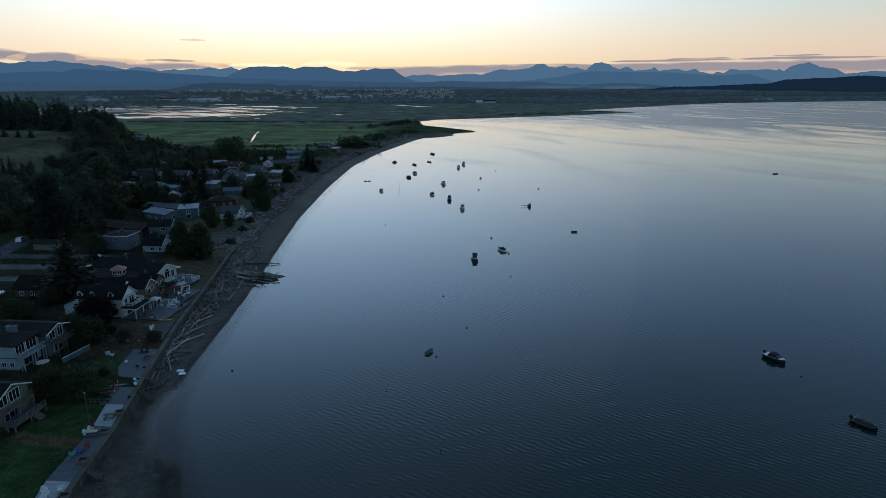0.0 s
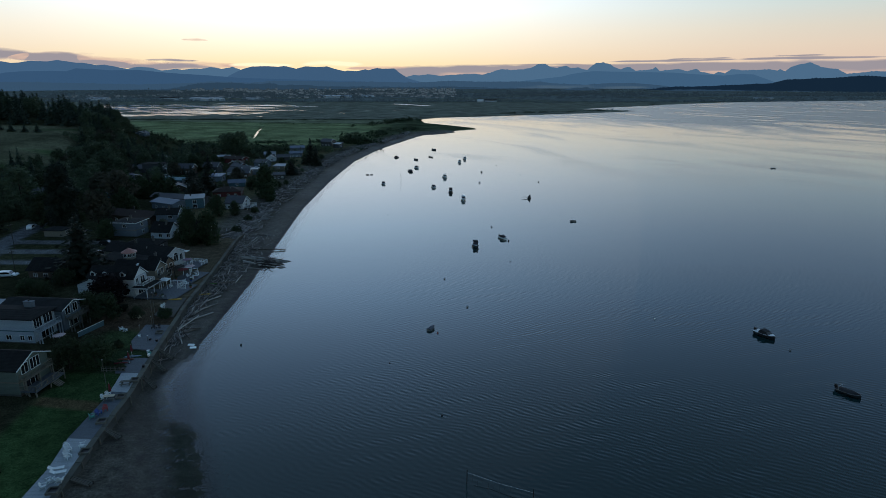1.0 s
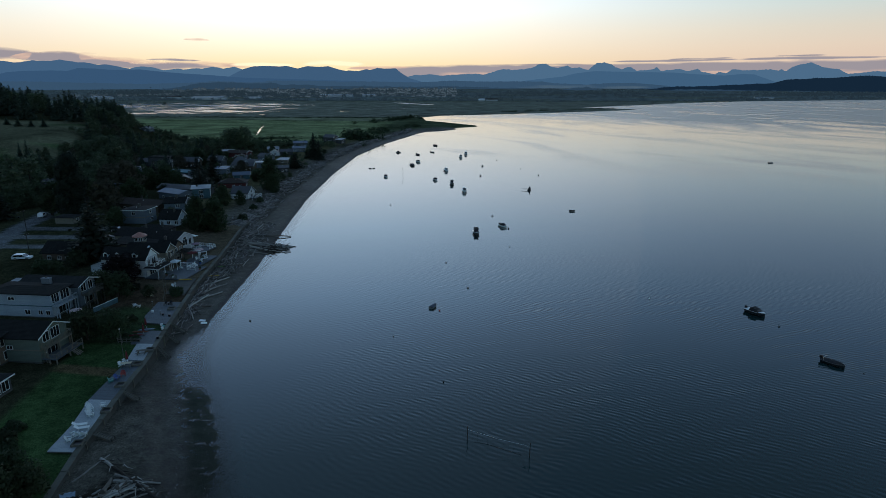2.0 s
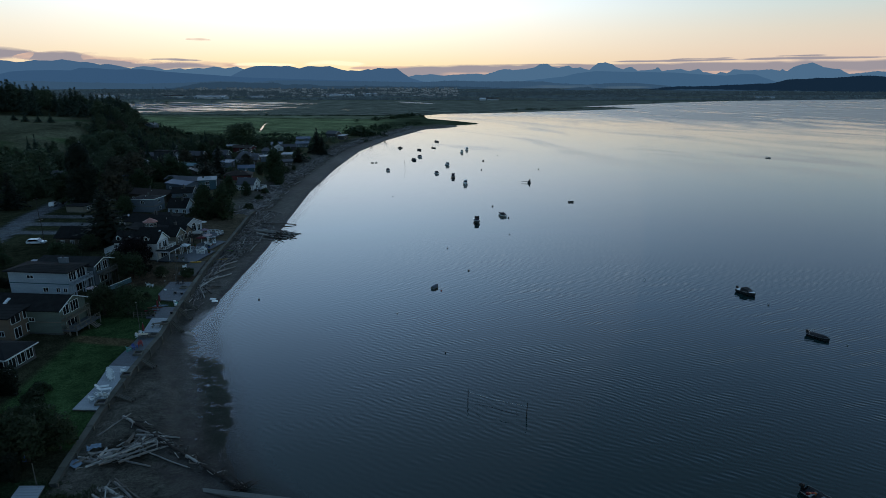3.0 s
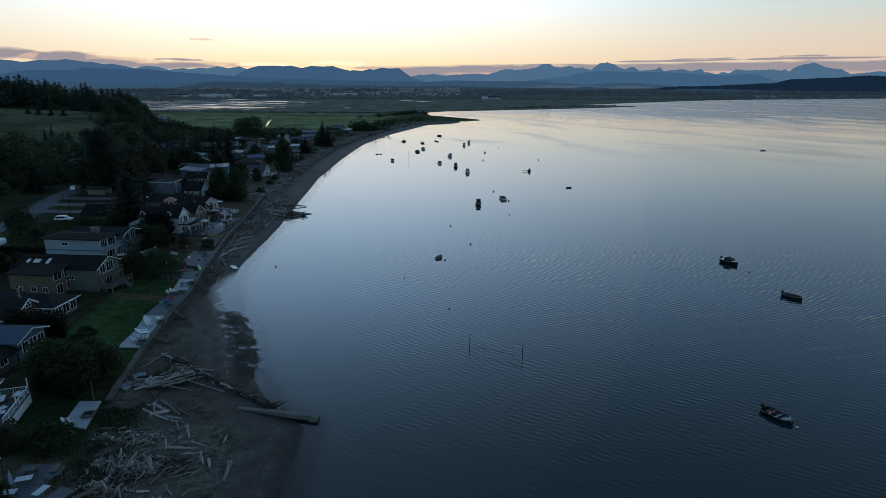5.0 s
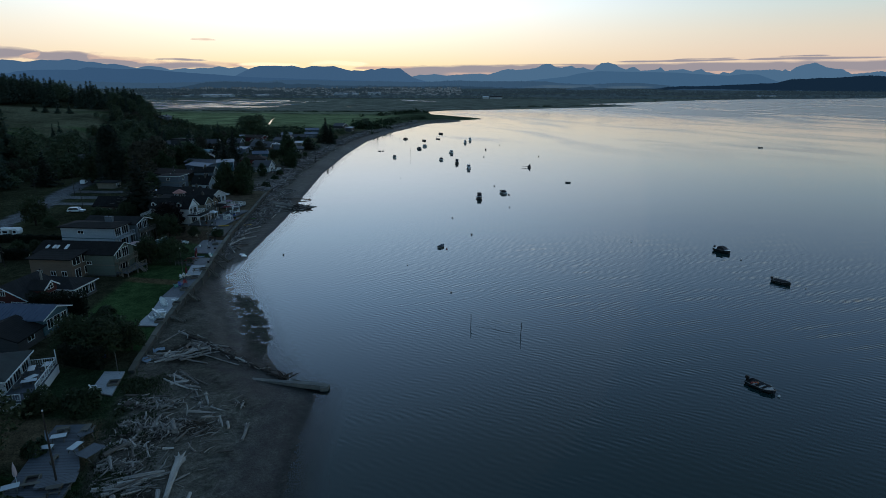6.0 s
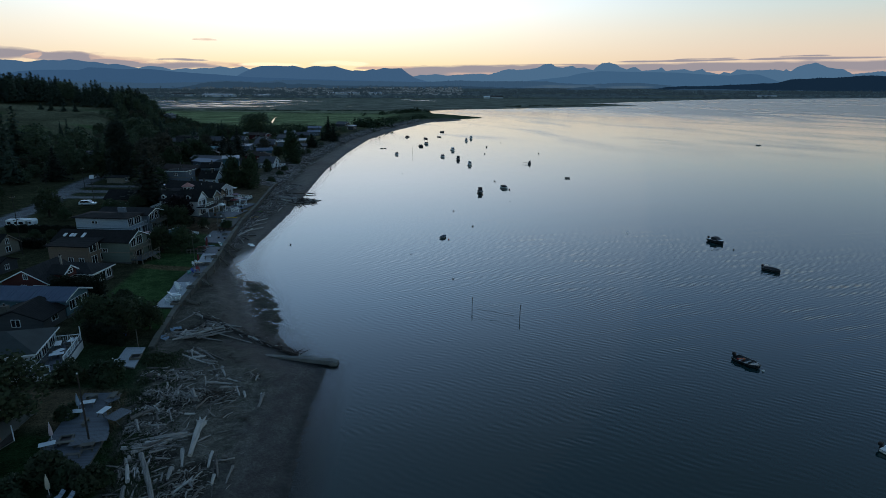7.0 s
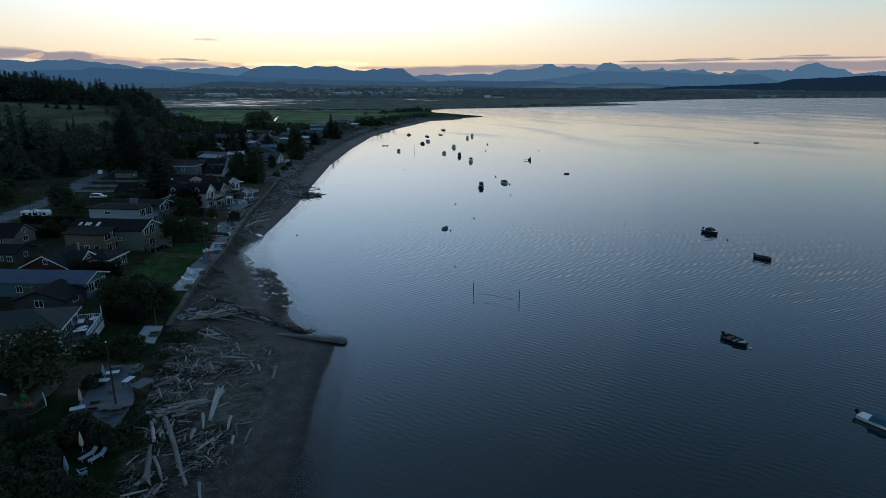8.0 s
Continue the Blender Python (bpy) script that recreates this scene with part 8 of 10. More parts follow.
# ---------------------------------------------------------------- boats and floats on the bay
HULL_DARK = surface("dark_hull_paint", (0.020, 0.024, 0.028), 0.35, vary=0.2)
HULL_GREY = surface("aluminium_hull", (0.20, 0.21, 0.22), 0.4, metal=0.5, vary=0.15)
HULL_WHITE = surface("white_gelcoat", (0.68, 0.70, 0.72), 0.25, vary=0.05)
CANVAS_DARK = surface("dark_boat_canvas", (0.022, 0.024, 0.027), 0.85, vary=0.25, scale=3)
CANVAS_SLATE = surface("slate_boat_canvas", (0.07, 0.085, 0.11), 0.8, vary=0.25, scale=3)
CANVAS_BLUE = surface("blue_boat_canvas", (0.025, 0.09, 0.15), 0.85, vary=0.2, scale=3)
RED = surface("faded_red_plastic", (0.28, 0.035, 0.030), 0.6, vary=0.2)
ORANGE = surface("orange_plastic", (0.45, 0.12, 0.03), 0.5, vary=0.2)
YELLOW = surface("yellow_plastic", (0.50, 0.32, 0.04), 0.5, vary=0.2)
LIME = surface("lime_plastic", (0.09, 0.45, 0.04), 0.45, vary=0.15)
BLUE = surface("blue_plastic", (0.035, 0.075, 0.26), 0.5, vary=0.2)
FOAM = surface("grey_float_foam", (0.16, 0.16, 0.16), 0.8, vary=0.3)


def hull_rings(ln, beam, high, depth=0.25, inset=0.0, floor=None, bluff=False):
    """Cross-sections from the flat stern to the pointed bow, along +x."""
    rings = []
    for u in (0.0, 0.2, 0.45, 0.65, 0.8, 0.92, 1.0):
        w = beam / 2 * (0.9 + 0.1 * math.sin(math.pi * min(u / 0.5, 1))) if u < 0.5 else beam / 2 * max(0.30 if bluff else 0.02, 1 - ((u - 0.5) / 0.5) ** (3.2 if bluff else 2.1))
        w = max(0.015, w - inset)
        top = high * (1 + 0.28 * u ** 2)
        low = -depth * (1 - 0.5 * u ** 3) if floor is None else floor
        x = (u - 0.5) * ln * (1 - inset * 0.35 / beam)
        rings.append([(x, -w, top), (x, -w * 0.86, (top + low) * 0.42), (x, 0, low), (x, w * 0.86, (top + low) * 0.42), (x, w, top)])
    return rings


def boat(x, y, heading, ln=4.7, beam=1.8, high=0.55, hull=None, style="open", label="", canvas=None, red=False, bluff=False):
    """A moored boat, stern to bow along its heading: open skiff, covered runabout, cabin boat or pontoon."""
    b = thing("boat", pose(x, y, 0, 0, 0, heading), label, "boat", "boats moored on the bay")
    hull = hull or HULL_GREY
    g = Geo()
    outer, inner = hull_rings(ln, beam, high, bluff=bluff), hull_rings(ln, beam, high - 0.01, inset=0.09, floor=0.06, bluff=bluff)
    g.loft(outer, False)
    g.f.append(tuple(range(5)))
    if bluff:
        g.f.append(tuple(reversed(range(30, 35))))
    if style in ("open", "console"):
        g.loft([list(reversed(r)) for r in inner], False)
        n = 5
        for i in range(len(outer) - 1):
            for s in (0, 4):
                o, q = i * n + s, i * n + n + s
                k = 7 * n + 0
                a, c = k + i * n + (4 - s), k + (i + 1) * n + (4 - s)
                g.f.append((o, q, c, a) if s else (a, c, q, o))
        part("hull", g, hull, b, smooth_faces=False)
        part("floor", Geo().slab(-ln * 0.47, ln * 0.2, -beam * 0.36, beam * 0.36, 0.07, 0.10), CANVAS_DARK, b)
        for u in (-0.22, 0.02, 0.2):
            part("thwart", Geo().slab(ln * u - 0.16, ln * u + 0.16, -beam * 0.42, beam * 0.42, high * 0.6, high * 0.6 + 0.05), HULL_GREY, b)
        part("foredeck", Geo().put([(ln * 0.28, -beam * 0.38, high * 1.14), (ln * 0.46, -0.1, high * 1.28), (ln * 0.46, 0.1, high * 1.28), (ln * 0.28, beam * 0.38, high * 1.14),
                                    (ln * 0.28, -beam * 0.38, high * 1.08), (ln * 0.46, -0.1, high * 1.22), (ln * 0.46, 0.1, high * 1.22), (ln * 0.28, beam * 0.38, high * 1.08)],
                                   [(0, 1, 2, 3), (7, 6, 5, 4), (0, 3, 7, 4), (0, 4, 5, 1), (3, 2, 6, 7), (1, 5, 6, 2)]), HULL_GREY if hull is not HULL_WHITE else HULL_WHITE, b)
        if red:
            for k in range(4):
                part("life_vest", Geo().slab(-ln * 0.36 + 0.16 * k, -ln * 0.36 + 0.16 * k + 0.3, -0.5 + 0.28 * k, -0.2 + 0.28 * k, 0.1, 0.42), ORANGE if k % 2 else RED, b, "orange life vest")
    else:
        part("hull", g, hull, b)
        top = Geo()
        hump = 0.36 if style == "covered" else 0.10
        rows = []
        for i, p in enumerate(outer):
            u = i / 6
            w, z = p[4][1], p[0][2]
            k = hump * math.sin(math.pi * min(1, 0.15 + 0.85 * u)) * (1.0 if style == "covered" else 0.6)
            rows.append([(p[0][0], -w, z), (p[0][0], -w * 0.5, z + k * 0.75), (p[0][0], 0, z + k), (p[0][0], w * 0.5, z + k * 0.75), (p[0][0], w, z)])
        top.loft([list(reversed(r)) for r in rows], False)
        part("cover" if style == "covered" else "deck_top", top, (canvas or CANVAS_DARK) if style == "covered" else HULL_WHITE, b, "tight boat cover" if style == "covered" else "", True)
        if style == "cabin":
            c = part("cabin", Geo().loft([[(ln * 0.22, -beam * 0.34, high), (ln * 0.22, beam * 0.34, high), (-ln * 0.16, beam * 0.38, high), (-ln * 0.16, -beam * 0.38, high)],
                                          [(ln * 0.08, -beam * 0.28, high + 1.15), (ln * 0.08, beam * 0.28, high + 1.15), (-ln * 0.15, beam * 0.34, high + 1.25), (-ln * 0.15, -beam * 0.34, high + 1.25)]]), HULL_WHITE if canvas is None else canvas, b)
            part("windscreen", Geo().put([(ln * 0.205, -beam * 0.30, high + 0.35), (ln * 0.205, beam * 0.30, high + 0.35), (ln * 0.125, beam * 0.27, high + 1.0), (ln * 0.125, -beam * 0.27, high + 1.0)], [(0, 1, 2, 3)]), GLASS, c)
            for s in (-1, 1):
                part("side_window", Geo().put([(ln * 0.12, s * beam * 0.345, high + 0.45), (-ln * 0.12, s * beam * 0.368, high + 0.45), (-ln * 0.12, s * beam * 0.352, high + 1.0), (ln * 0.09, s * beam * 0.325, high + 1.0)], [(0, 1, 2, 3)]), GLASS, c)
            part("roof", Geo().slab(-ln * 0.26, ln * 0.12, -beam * 0.36, beam * 0.36, high + 1.25, high + 1.32), canvas or HULL_WHITE, c)
        if style == "screen":
            c = part("canopy", Geo().loft([[(ln * 0.24, -beam * 0.38, high), (ln * 0.24, beam * 0.38, high), (-ln * 0.25, beam * 0.45, high), (-ln * 0.25, -beam * 0.45, high)],
                                           [(ln * 0.10, -beam * 0.28, high + 0.7), (ln * 0.10, beam * 0.28, high + 0.7), (-ln * 0.2, beam * 0.36, high + 0.78), (-ln * 0.2, -beam * 0.36, high + 0.78)]]), canvas or CANVAS_DARK, b, "dark boat canopy")
            part("windscreen", Geo().put([(ln * 0.252, -beam * 0.36, high + 0.08), (ln * 0.252, beam * 0.36, high + 0.08), (ln * 0.125, beam * 0.28, high + 0.62), (ln * 0.125, -beam * 0.28, high + 0.62)], [(0, 1, 2, 3)]), GLASS, c)
    if style in ("covered", "screen", "open", "cabin") and ln > 2.8:
        o = part("outboard_motor", Geo().loft([[(-ln * 0.5 - 0.5, -0.17, high + 0.05), (-ln * 0.5 - 0.02, -0.17, high + 0.05), (-ln * 0.5 - 0.02, 0.17, high + 0.05), (-ln * 0.5 - 0.5, 0.17, high + 0.05)],
                                               [(-ln * 0.5 - 0.52, -0.19, high + 0.35), (-ln * 0.5, -0.19, high + 0.35), (-ln * 0.5, 0.19, high + 0.35), (-ln * 0.5 - 0.52, 0.19, high + 0.35)],
                                               [(-ln * 0.5 - 0.42, -0.13, high + 0.55), (-ln * 0.5 - 0.08, -0.13, high + 0.55), (-ln * 0.5 - 0.08, 0.13, high + 0.55), (-ln * 0.5 - 0.42, 0.13, high + 0.55)]]), BLACK, b)
        part("motor_leg", Geo().slab(-ln * 0.5 - 0.34, -ln * 0.5 - 0.14, -0.07, 0.07, -0.45, high + 0.05), BLACK, o)
        part("transom_bracket", Geo().slab(-ln * 0.5 - 0.14, -ln * 0.5 + 0.06, -0.14, 0.14, high * 0.5, high + 0.06), BLACK, o)
    if style == "covered" and ln > 2.8:
        hoop = [(-ln * 0.36, -beam * 0.42, high), (-ln * 0.38, -beam * 0.4, high + 0.55), (-ln * 0.38, 0, high + 0.72), (-ln * 0.38, beam * 0.4, high + 0.55), (-ln * 0.36, beam * 0.42, high)]
        part("roll_bar", Geo().tube(hoop, [0.035] * 5, 6), METAL, b)
    part("rub_rail", Geo().tube([(p[0][0], p[0][1], p[0][2]) for p in outer] + [(p[4][0], p[4][1], p[4][2]) for p in reversed(outer)], [0.035] * 14, 5), HULL_GREY, b)
    return b


def buoy(x, y, r=0.25, mat=None, label="small dark mooring buoy afloat"):
    b = thing("buoy", pose(x, y, 0), label, "buoy", "mooring buoys")
    rings = [[(r * math.sin(t) * math.cos(a), r * math.sin(t) * math.sin(a), r * 0.5 - r * math.cos(t)) for a in [math.pi * k / 5 for k in range(10)]] for t in (0.15, 0.7, 1.25, 1.8, 2.4, 3.0)]
    part("float", Geo().loft(rings), mat or BLACK, b, "", True)
    part("ring", Geo().tube([(-0.06, 0, r * 1.45), (-0.05, 0, r * 1.45 + 0.12), (0.05, 0, r * 1.45 + 0.12), (0.06, 0, r * 1.45)], [0.02] * 4, 5), METAL, b)
    return b


def boats():
    boat(46.5, 38.5, -60, 4.3, 2.3, 0.5, HULL_DARK, "open", "open dark aluminium skiff with pale bow and life vests", red=True, bluff=True)
    boat(72.9, 115.4, -62, 4.9, 2.5, 0.75, HULL_DARK, "screen", "dark runabout with canopy and windscreen")
    boat(75.4, 88.8, -56, 4.2, 2.1, 0.55, HULL_DARK, "covered", "dark covered runabout with roll bar")
    boat(54.0, 12.7, -58, 5.8, 2.0, 0.5, HULL_WHITE, "screen", "white runabout with blue canvas and windscreen", CANVAS_BLUE)
    boat(7.7, 192.5, -86, 5.6, 2.4, 0.8, HULL_DARK, "cabin", "dark cabin boat with black canopy roof", CANVAS_DARK)
    boat(18.5, 203.6, -60, 4.6, 1.9, 0.55, HULL_WHITE, "screen", "small white runabout with grey canopy", CANVAS_DARK)
    boat(-5.3, 118.0, 62, 2.7, 1.35, 0.42, HULL_GREY, "covered", "small grey dinghy under blue-grey cover", CANVAS_SLATE)
    boat(4.4, 280.0, -88, 6.0, 2.5, 0.8, HULL_WHITE, "cabin", "white cabin boat with pale roof")
    boat(-2.2, 302.0, -88, 5.6, 2.4, 0.8, HULL_DARK, "cabin", "dark cabin boat with hard top", CANVAS_DARK)
    boat(-11.7, 315.5, -74, 5.4, 2.2, 0.6, HULL_WHITE, "screen", "white runabout with grey canopy", CANVAS_DARK)
    boat(-6.2, 352.0, -75, 6.0, 2.5, 0.7, HULL_WHITE, "cabin", "white cabin boat with arch top")
    boat(-41.3, 326.5, -70, 4.6, 2.0, 0.6, HULL_WHITE, "screen", "white runabout with dark canopy", CANVAS_DARK)
    boat(-29.1, 375.5, -62, 6.0, 2.3, 0.6, HULL_DARK, "screen", "dark runabout with canopy up", CANVAS_DARK)
    boat(-26.2, 393.0, -60, 5.0, 2.2, 0.7, HULL_WHITE, "screen", "white runabout with low canopy", CANVAS_DARK)
    boat(3.4, 422.5, -86, 5.8, 2.4, 0.7, HULL_WHITE, "cabin", "white cabin boat seen end on")
    boat(7.4, 441.0, -86, 6.2, 2.5, 0.8, HULL_WHITE, "cabin", "white cabin boat with tall top")
    boat(-29.3, 436.5, -60, 5.2, 2.2, 0.6, HULL_DARK, "covered", "dark covered boat at mooring")
    boat(-18.8, 452.5, -55, 5.0, 2.0, 0.5, HULL_DARK, "open", "small dark open skiff")
    boat(-18.1, 504.0, -55, 5.5, 2.4, 0.7, HULL_DARK, "covered", "long dark covered boat at mooring")
    boat(-55.6, 361.0, 0, 1.9, 1.0, 0.35, HULL_DARK, "open", "dark dinghy beside a float")
    boat(-53.2, 361.4, 30, 1.6, 0.9, 0.32, HULL_DARK, "open", "small dark dinghy near shore")
    # swim raft with a low hut
    r = thing("raft", pose(-45.9, 451, 0), "dark moored raft with a short mast", "raft")
    part("raft_deck", Geo().slab(-1.8, 1.8, -1.3, 1.3, 0.25, 0.6), DARK_TIMBER, r)
    for s in (-1, 1):
        part("raft_float", Geo().tube([(-1.8, s, 0.05), (1.8, s, 0.05)], [0.35, 0.35]), FOAM, r)
    part("raft_box", Geo().slab(-1.0, 0.8, -0.7, 0.7, 0.6, 1.3), DARK_TIMBER, r)
    part("raft_mast", Geo().tube([(0, 0, 0.6), (0, 0, 3.4)], [0.06, 0.04], 6), METAL, r)
    # grounded buoy-like wreck: a tilted dark stump with a rag of canvas
    w = thing("wreck", pose(37.9, 284.4, 0) @ Matrix.Scale(0.72, 4), "dark wreck standing out of the water", "wreck")
    part("wreck_hull", Geo().loft([[(-1.4, -0.7, -0.4), (1.4, -0.8, -0.4), (1.5, 0.8, -0.4), (-1.2, 0.7, -0.4)], [(-0.9, -0.5, 1.1), (1.0, -0.6, 1.5), (1.0, 0.5, 1.5), (-0.8, 0.5, 1.0)], [(0.1, -0.3, 2.3), (0.7, -0.3, 3.1), (0.7, 0.3, 3.1), (0.2, 0.3, 2.3)]]), HULL_DARK, w)
    part("wreck_spar", Geo().tube([(-0.6, 0, 0.8), (-3.6, 0.4, 0.9), (-5.4, 0.5, 0.7)], [0.22, 0.16, 0.08], 6), HULL_DARK, w)
    # floats
    for x, y, l2, w2 in ((50.4, 232.4, 2.3, 1.1), (217.0, 394.0, 3.2, 1.3)):
        f = thing("swim_float", pose(x, y, 0, 0, 0, 4), "low dark mooring float on foam", "float")
        part("float_deck", Geo().slab(-l2 / 2, l2 / 2, -w2 / 2, w2 / 2, 0.32, 0.5), DARK_TIMBER, f)
        part("float_foam", Geo().slab(-l2 / 2 + 0.05, l2 / 2 - 0.05, -w2 / 2 + 0.05, w2 / 2 - 0.05, -0.2, 0.32), FOAM, f)
    for x, y, r in ((29.1, 405.9, 0.4), (17.4, 373.4, 0.75), (14.6, 331.6, 0.5), (49.4, 334.7, 0.45), (41.6, 362.3, 0.25), (15.3, 222.1, 0.38), (20.3, 200.3, 0.42), (-29.7, 243.9, 0.25), (-48.0, 108.2, 0.28),
                    (79.0, 85.1, 0.14), (74.5, 107.6, 0.22), (-2.8, 155.5, 0.26), (18.6, 174.3, 0.2), (3.6, 132.4, 0.30), (-1.9, 79.8, 0.22), (-13.4, 100.1, 0.16)):
        buoy(x, y, r * 0.76)
    buoy(47.9, 35.9, 0.2, HULL_WHITE, "small white mooring buoy beside skiff")
    buoy(-3.7, 115.7, 0.2, RED, "small dull red mooring buoy beside dinghy")
    buoy(50.5, 125.4, 0.16, HULL_WHITE, "small pale mooring buoy afloat")
    # tall marker pole, leaning
    p = thing("marker_pole", pose(-32.2, 335, -2), "thin leaning marker pole in the water", "pole")
    part("pole", Geo().tube([(0, 0, 0), (0.3, 0, 4), (-0.2, 0, 7.4)], [0.09, 0.07, 0.03], 6), DARK_TIMBER, p)
    # net between two posts standing in the water
    n = thing("water_net", pose(2.2, 61.3, 0, 0, 0, math.degrees(math.atan2(-4.3, 9.5))), "slack net between two dark posts in shallow water", "net")
    part("post", Geo().tube([(0, 0, -1.5), (0.05, 0, 2.5)], [0.075, 0.06], 7), DARK_TIMBER, n)
    part("post", Geo().tube([(10.1, 0, -1.5), (10.2, 0, 2.5)], [0.075, 0.06], 7), DARK_TIMBER, n)
    part("net_cord", Geo().tube([(0.05, 0, 2.0), (5, 0, 1.75), (10.15, 0, 1.9)], [0.022] * 3, 5), WHITE, n, "white top cord")
    part("net_cord", Geo().tube([(1.1, 0.1, 0.06), (3.5, 0.4, 0.03), (6.0, 0.2, 0.03), (9.0, 0.0, 0.06)], [0.018] * 4, 5), BLACK, n, "dark sagging foot rope")
    g = Geo()
    for k in range(12):
        u = 0.05 + k * 10.1 / 12
        g.bar((u, 0, 0.05 if 1 < u < 9 else 0.4), (u, 0, 1.95 - 0.25 * math.sin(math.pi * u / 10.1)), 0.008)
    part("net_mesh", g, BLACK, n, "thin dark netting")


boats()
# ---------------------------------------------------------------- furniture, vehicles and small things
FABRIC_PINK = surface("faded_pink_canvas", (0.46, 0.36, 0.38), 0.9, vary=0.2)
MAROON = surface("dull_maroon_canvas", (0.11, 0.022, 0.026), 0.9, vary=0.2)
TERRACOTTA = surface("old_terracotta", (0.16, 0.065, 0.040), 0.85, vary=0.3)
MAUVE = surface("dull_mauve_canvas", (0.24, 0.17, 0.23), 0.9, vary=0.2)
FABRIC_BLUE = surface("blue_striped_canvas", (0.20, 0.28, 0.38), 0.9, vary=0.3, scale=3)
FABRIC_CREAM = surface("cream_canvas", (0.50, 0.44, 0.35), 0.9, vary=0.15)
PAINT_DARK = surface("dark_car_paint", (0.015, 0.017, 0.020), 0.25, vary=0.2)
TEAL_PLASTIC = surface("teal_plastic", (0.05, 0.26, 0.24), 0.5, vary=0.2)
TABLE_PALE = surface("pale_table_top", (0.42, 0.50, 0.56), 0.4, vary=0.12)


def garden_chair(mat, label, name="garden_chair", group="garden chairs on the decks"):
    """A broad slatted lounge chair with sloping back and wide arms."""
    c = thing(name, pose(0, 0, 0), label, "chair", group)
    part("seat", Geo().put([(-0.25, -0.28, 0.25), (0.32, -0.28, 0.38), (0.32, 0.28, 0.38), (-0.25, 0.28, 0.25), (-0.25, -0.28, 0.29), (0.32, -0.28, 0.42), (0.32, 0.28, 0.42), (-0.25, 0.28, 0.29)],
                           [(3, 2, 1, 0), (4, 5, 6, 7), (0, 1, 5, 4), (1, 2, 6, 5), (2, 3, 7, 6), (3, 0, 4, 7)]), mat, c)
    b = Geo()
    for k in range(5):
        v = -0.24 + 0.12 * k
        top = 1.0 - 0.05 * abs(k - 2) ** 1.5
        b.bar((-0.22, v, 0.27), (-0.22 - 0.32 * top, v * 1.15, top), 0.10, 0.025)
    part("backrest", b, mat, c)
    for s in (-1, 1):
        part("armrest", Geo().slab(-0.40, 0.40, s * 0.38 - 0.08, s * 0.38 + 0.08, 0.55, 0.585), mat, c)
        part("leg", Geo().slab(0.28, 0.34, s * 0.33 - 0.04, s * 0.33 + 0.04, 0, 0.55), mat, c)
        part("leg", Geo().bar((0.34, s * 0.30, 0.36), (-0.48, s * 0.30, 0.02), 0.035, 0.12), mat, c)
    return c


def picnic_table(x, y, z, rz, mat, label, w=0.8, ln=1.9, benches=True):
    t = thing("table", pose(x, y, z, 0, 0, rz), label, "table")
    part("table_top", Geo().slab(-ln / 2, ln / 2, -w / 2, w / 2, 0.70, 0.75), mat, t)
    for u in (-ln * 0.36, ln * 0.36):
        for s in (-1, 1):
            part("leg", Geo().bar((u, s * w * 0.6, 0.0), (u, s * w * 0.2, 0.70), 0.09), TIMBER, t)
    if benches:
        for s in (-1, 1):
            part("bench", Geo().slab(-ln / 2, ln / 2, s * (w / 2 + 0.28) - 0.13, s * (w / 2 + 0.28) + 0.13, 0.42, 0.46), TIMBER, t)
            for u in (-ln * 0.36, ln * 0.36):
                part("bench_leg", Geo().slab(u - 0.04, u + 0.04, s * (w / 2 + 0.28) - 0.05, s * (w / 2 + 0.28) + 0.05, 0, 0.42), TIMBER, t)


def fire_pit(x, y, z, rz=0):
    f = thing("fire_pit", pose(x, y, z, 0, 0, rz), "square dark fire pit set on the deck", "fire pit")
    for a, b, c, d in ((-0.75, 0.75, -0.75, -0.6), (-0.75, 0.75, 0.6, 0.75), (-0.75, -0.6, -0.6, 0.6), (0.6, 0.75, -0.6, 0.6)):
        part("rim", Geo().slab(a, b, c, d, 0, 0.35), TIMBER, f)
    part("ash_bed", Geo().slab(-0.6, 0.6, -0.6, 0.6, 0, 0.12), BLACK, f)


def closed_umbrella(x, y, z, mat, label):
    u = thing("parasol", pose(x, y, z), label, "parasol")
    part("pole", Geo().tube([(0, 0, 0), (0, 0, 2.6)], [0.03, 0.03], 6), WHITE, u)
    part("canopy", Geo().tube([(0, 0, 0.9), (0, 0, 1.3), (0, 0, 2.0), (0, 0, 2.5)], [0.20, 0.24, 0.16, 0.04], 8), mat, u)
    part("base", Geo().tube([(0, 0, 0), (0, 0, 0.1)], [0.28, 0.26], 10), CONCRETE, u)


def open_umbrella(x, y, z, mat, label, r=1.4, high=2.4):
    u = thing("parasol", pose(x, y, z), label, "parasol")
    part("pole", Geo().tube([(0, 0, 0), (0, 0, high)], [0.03, 0.03], 6), WHITE, u)
    part("canopy", Geo().loft([[(q * math.cos(a), q * math.sin(a), h) for a in [math.pi * k / 4 for k in range(8)]] for q, h in ((r, high - 0.45), (r, high - 0.40), (0.05, high))]), mat, u)
    part("base", Geo().tube([(0, 0, 0), (0, 0, 0.1)], [0.28, 0.26], 10), CONCRETE, u)


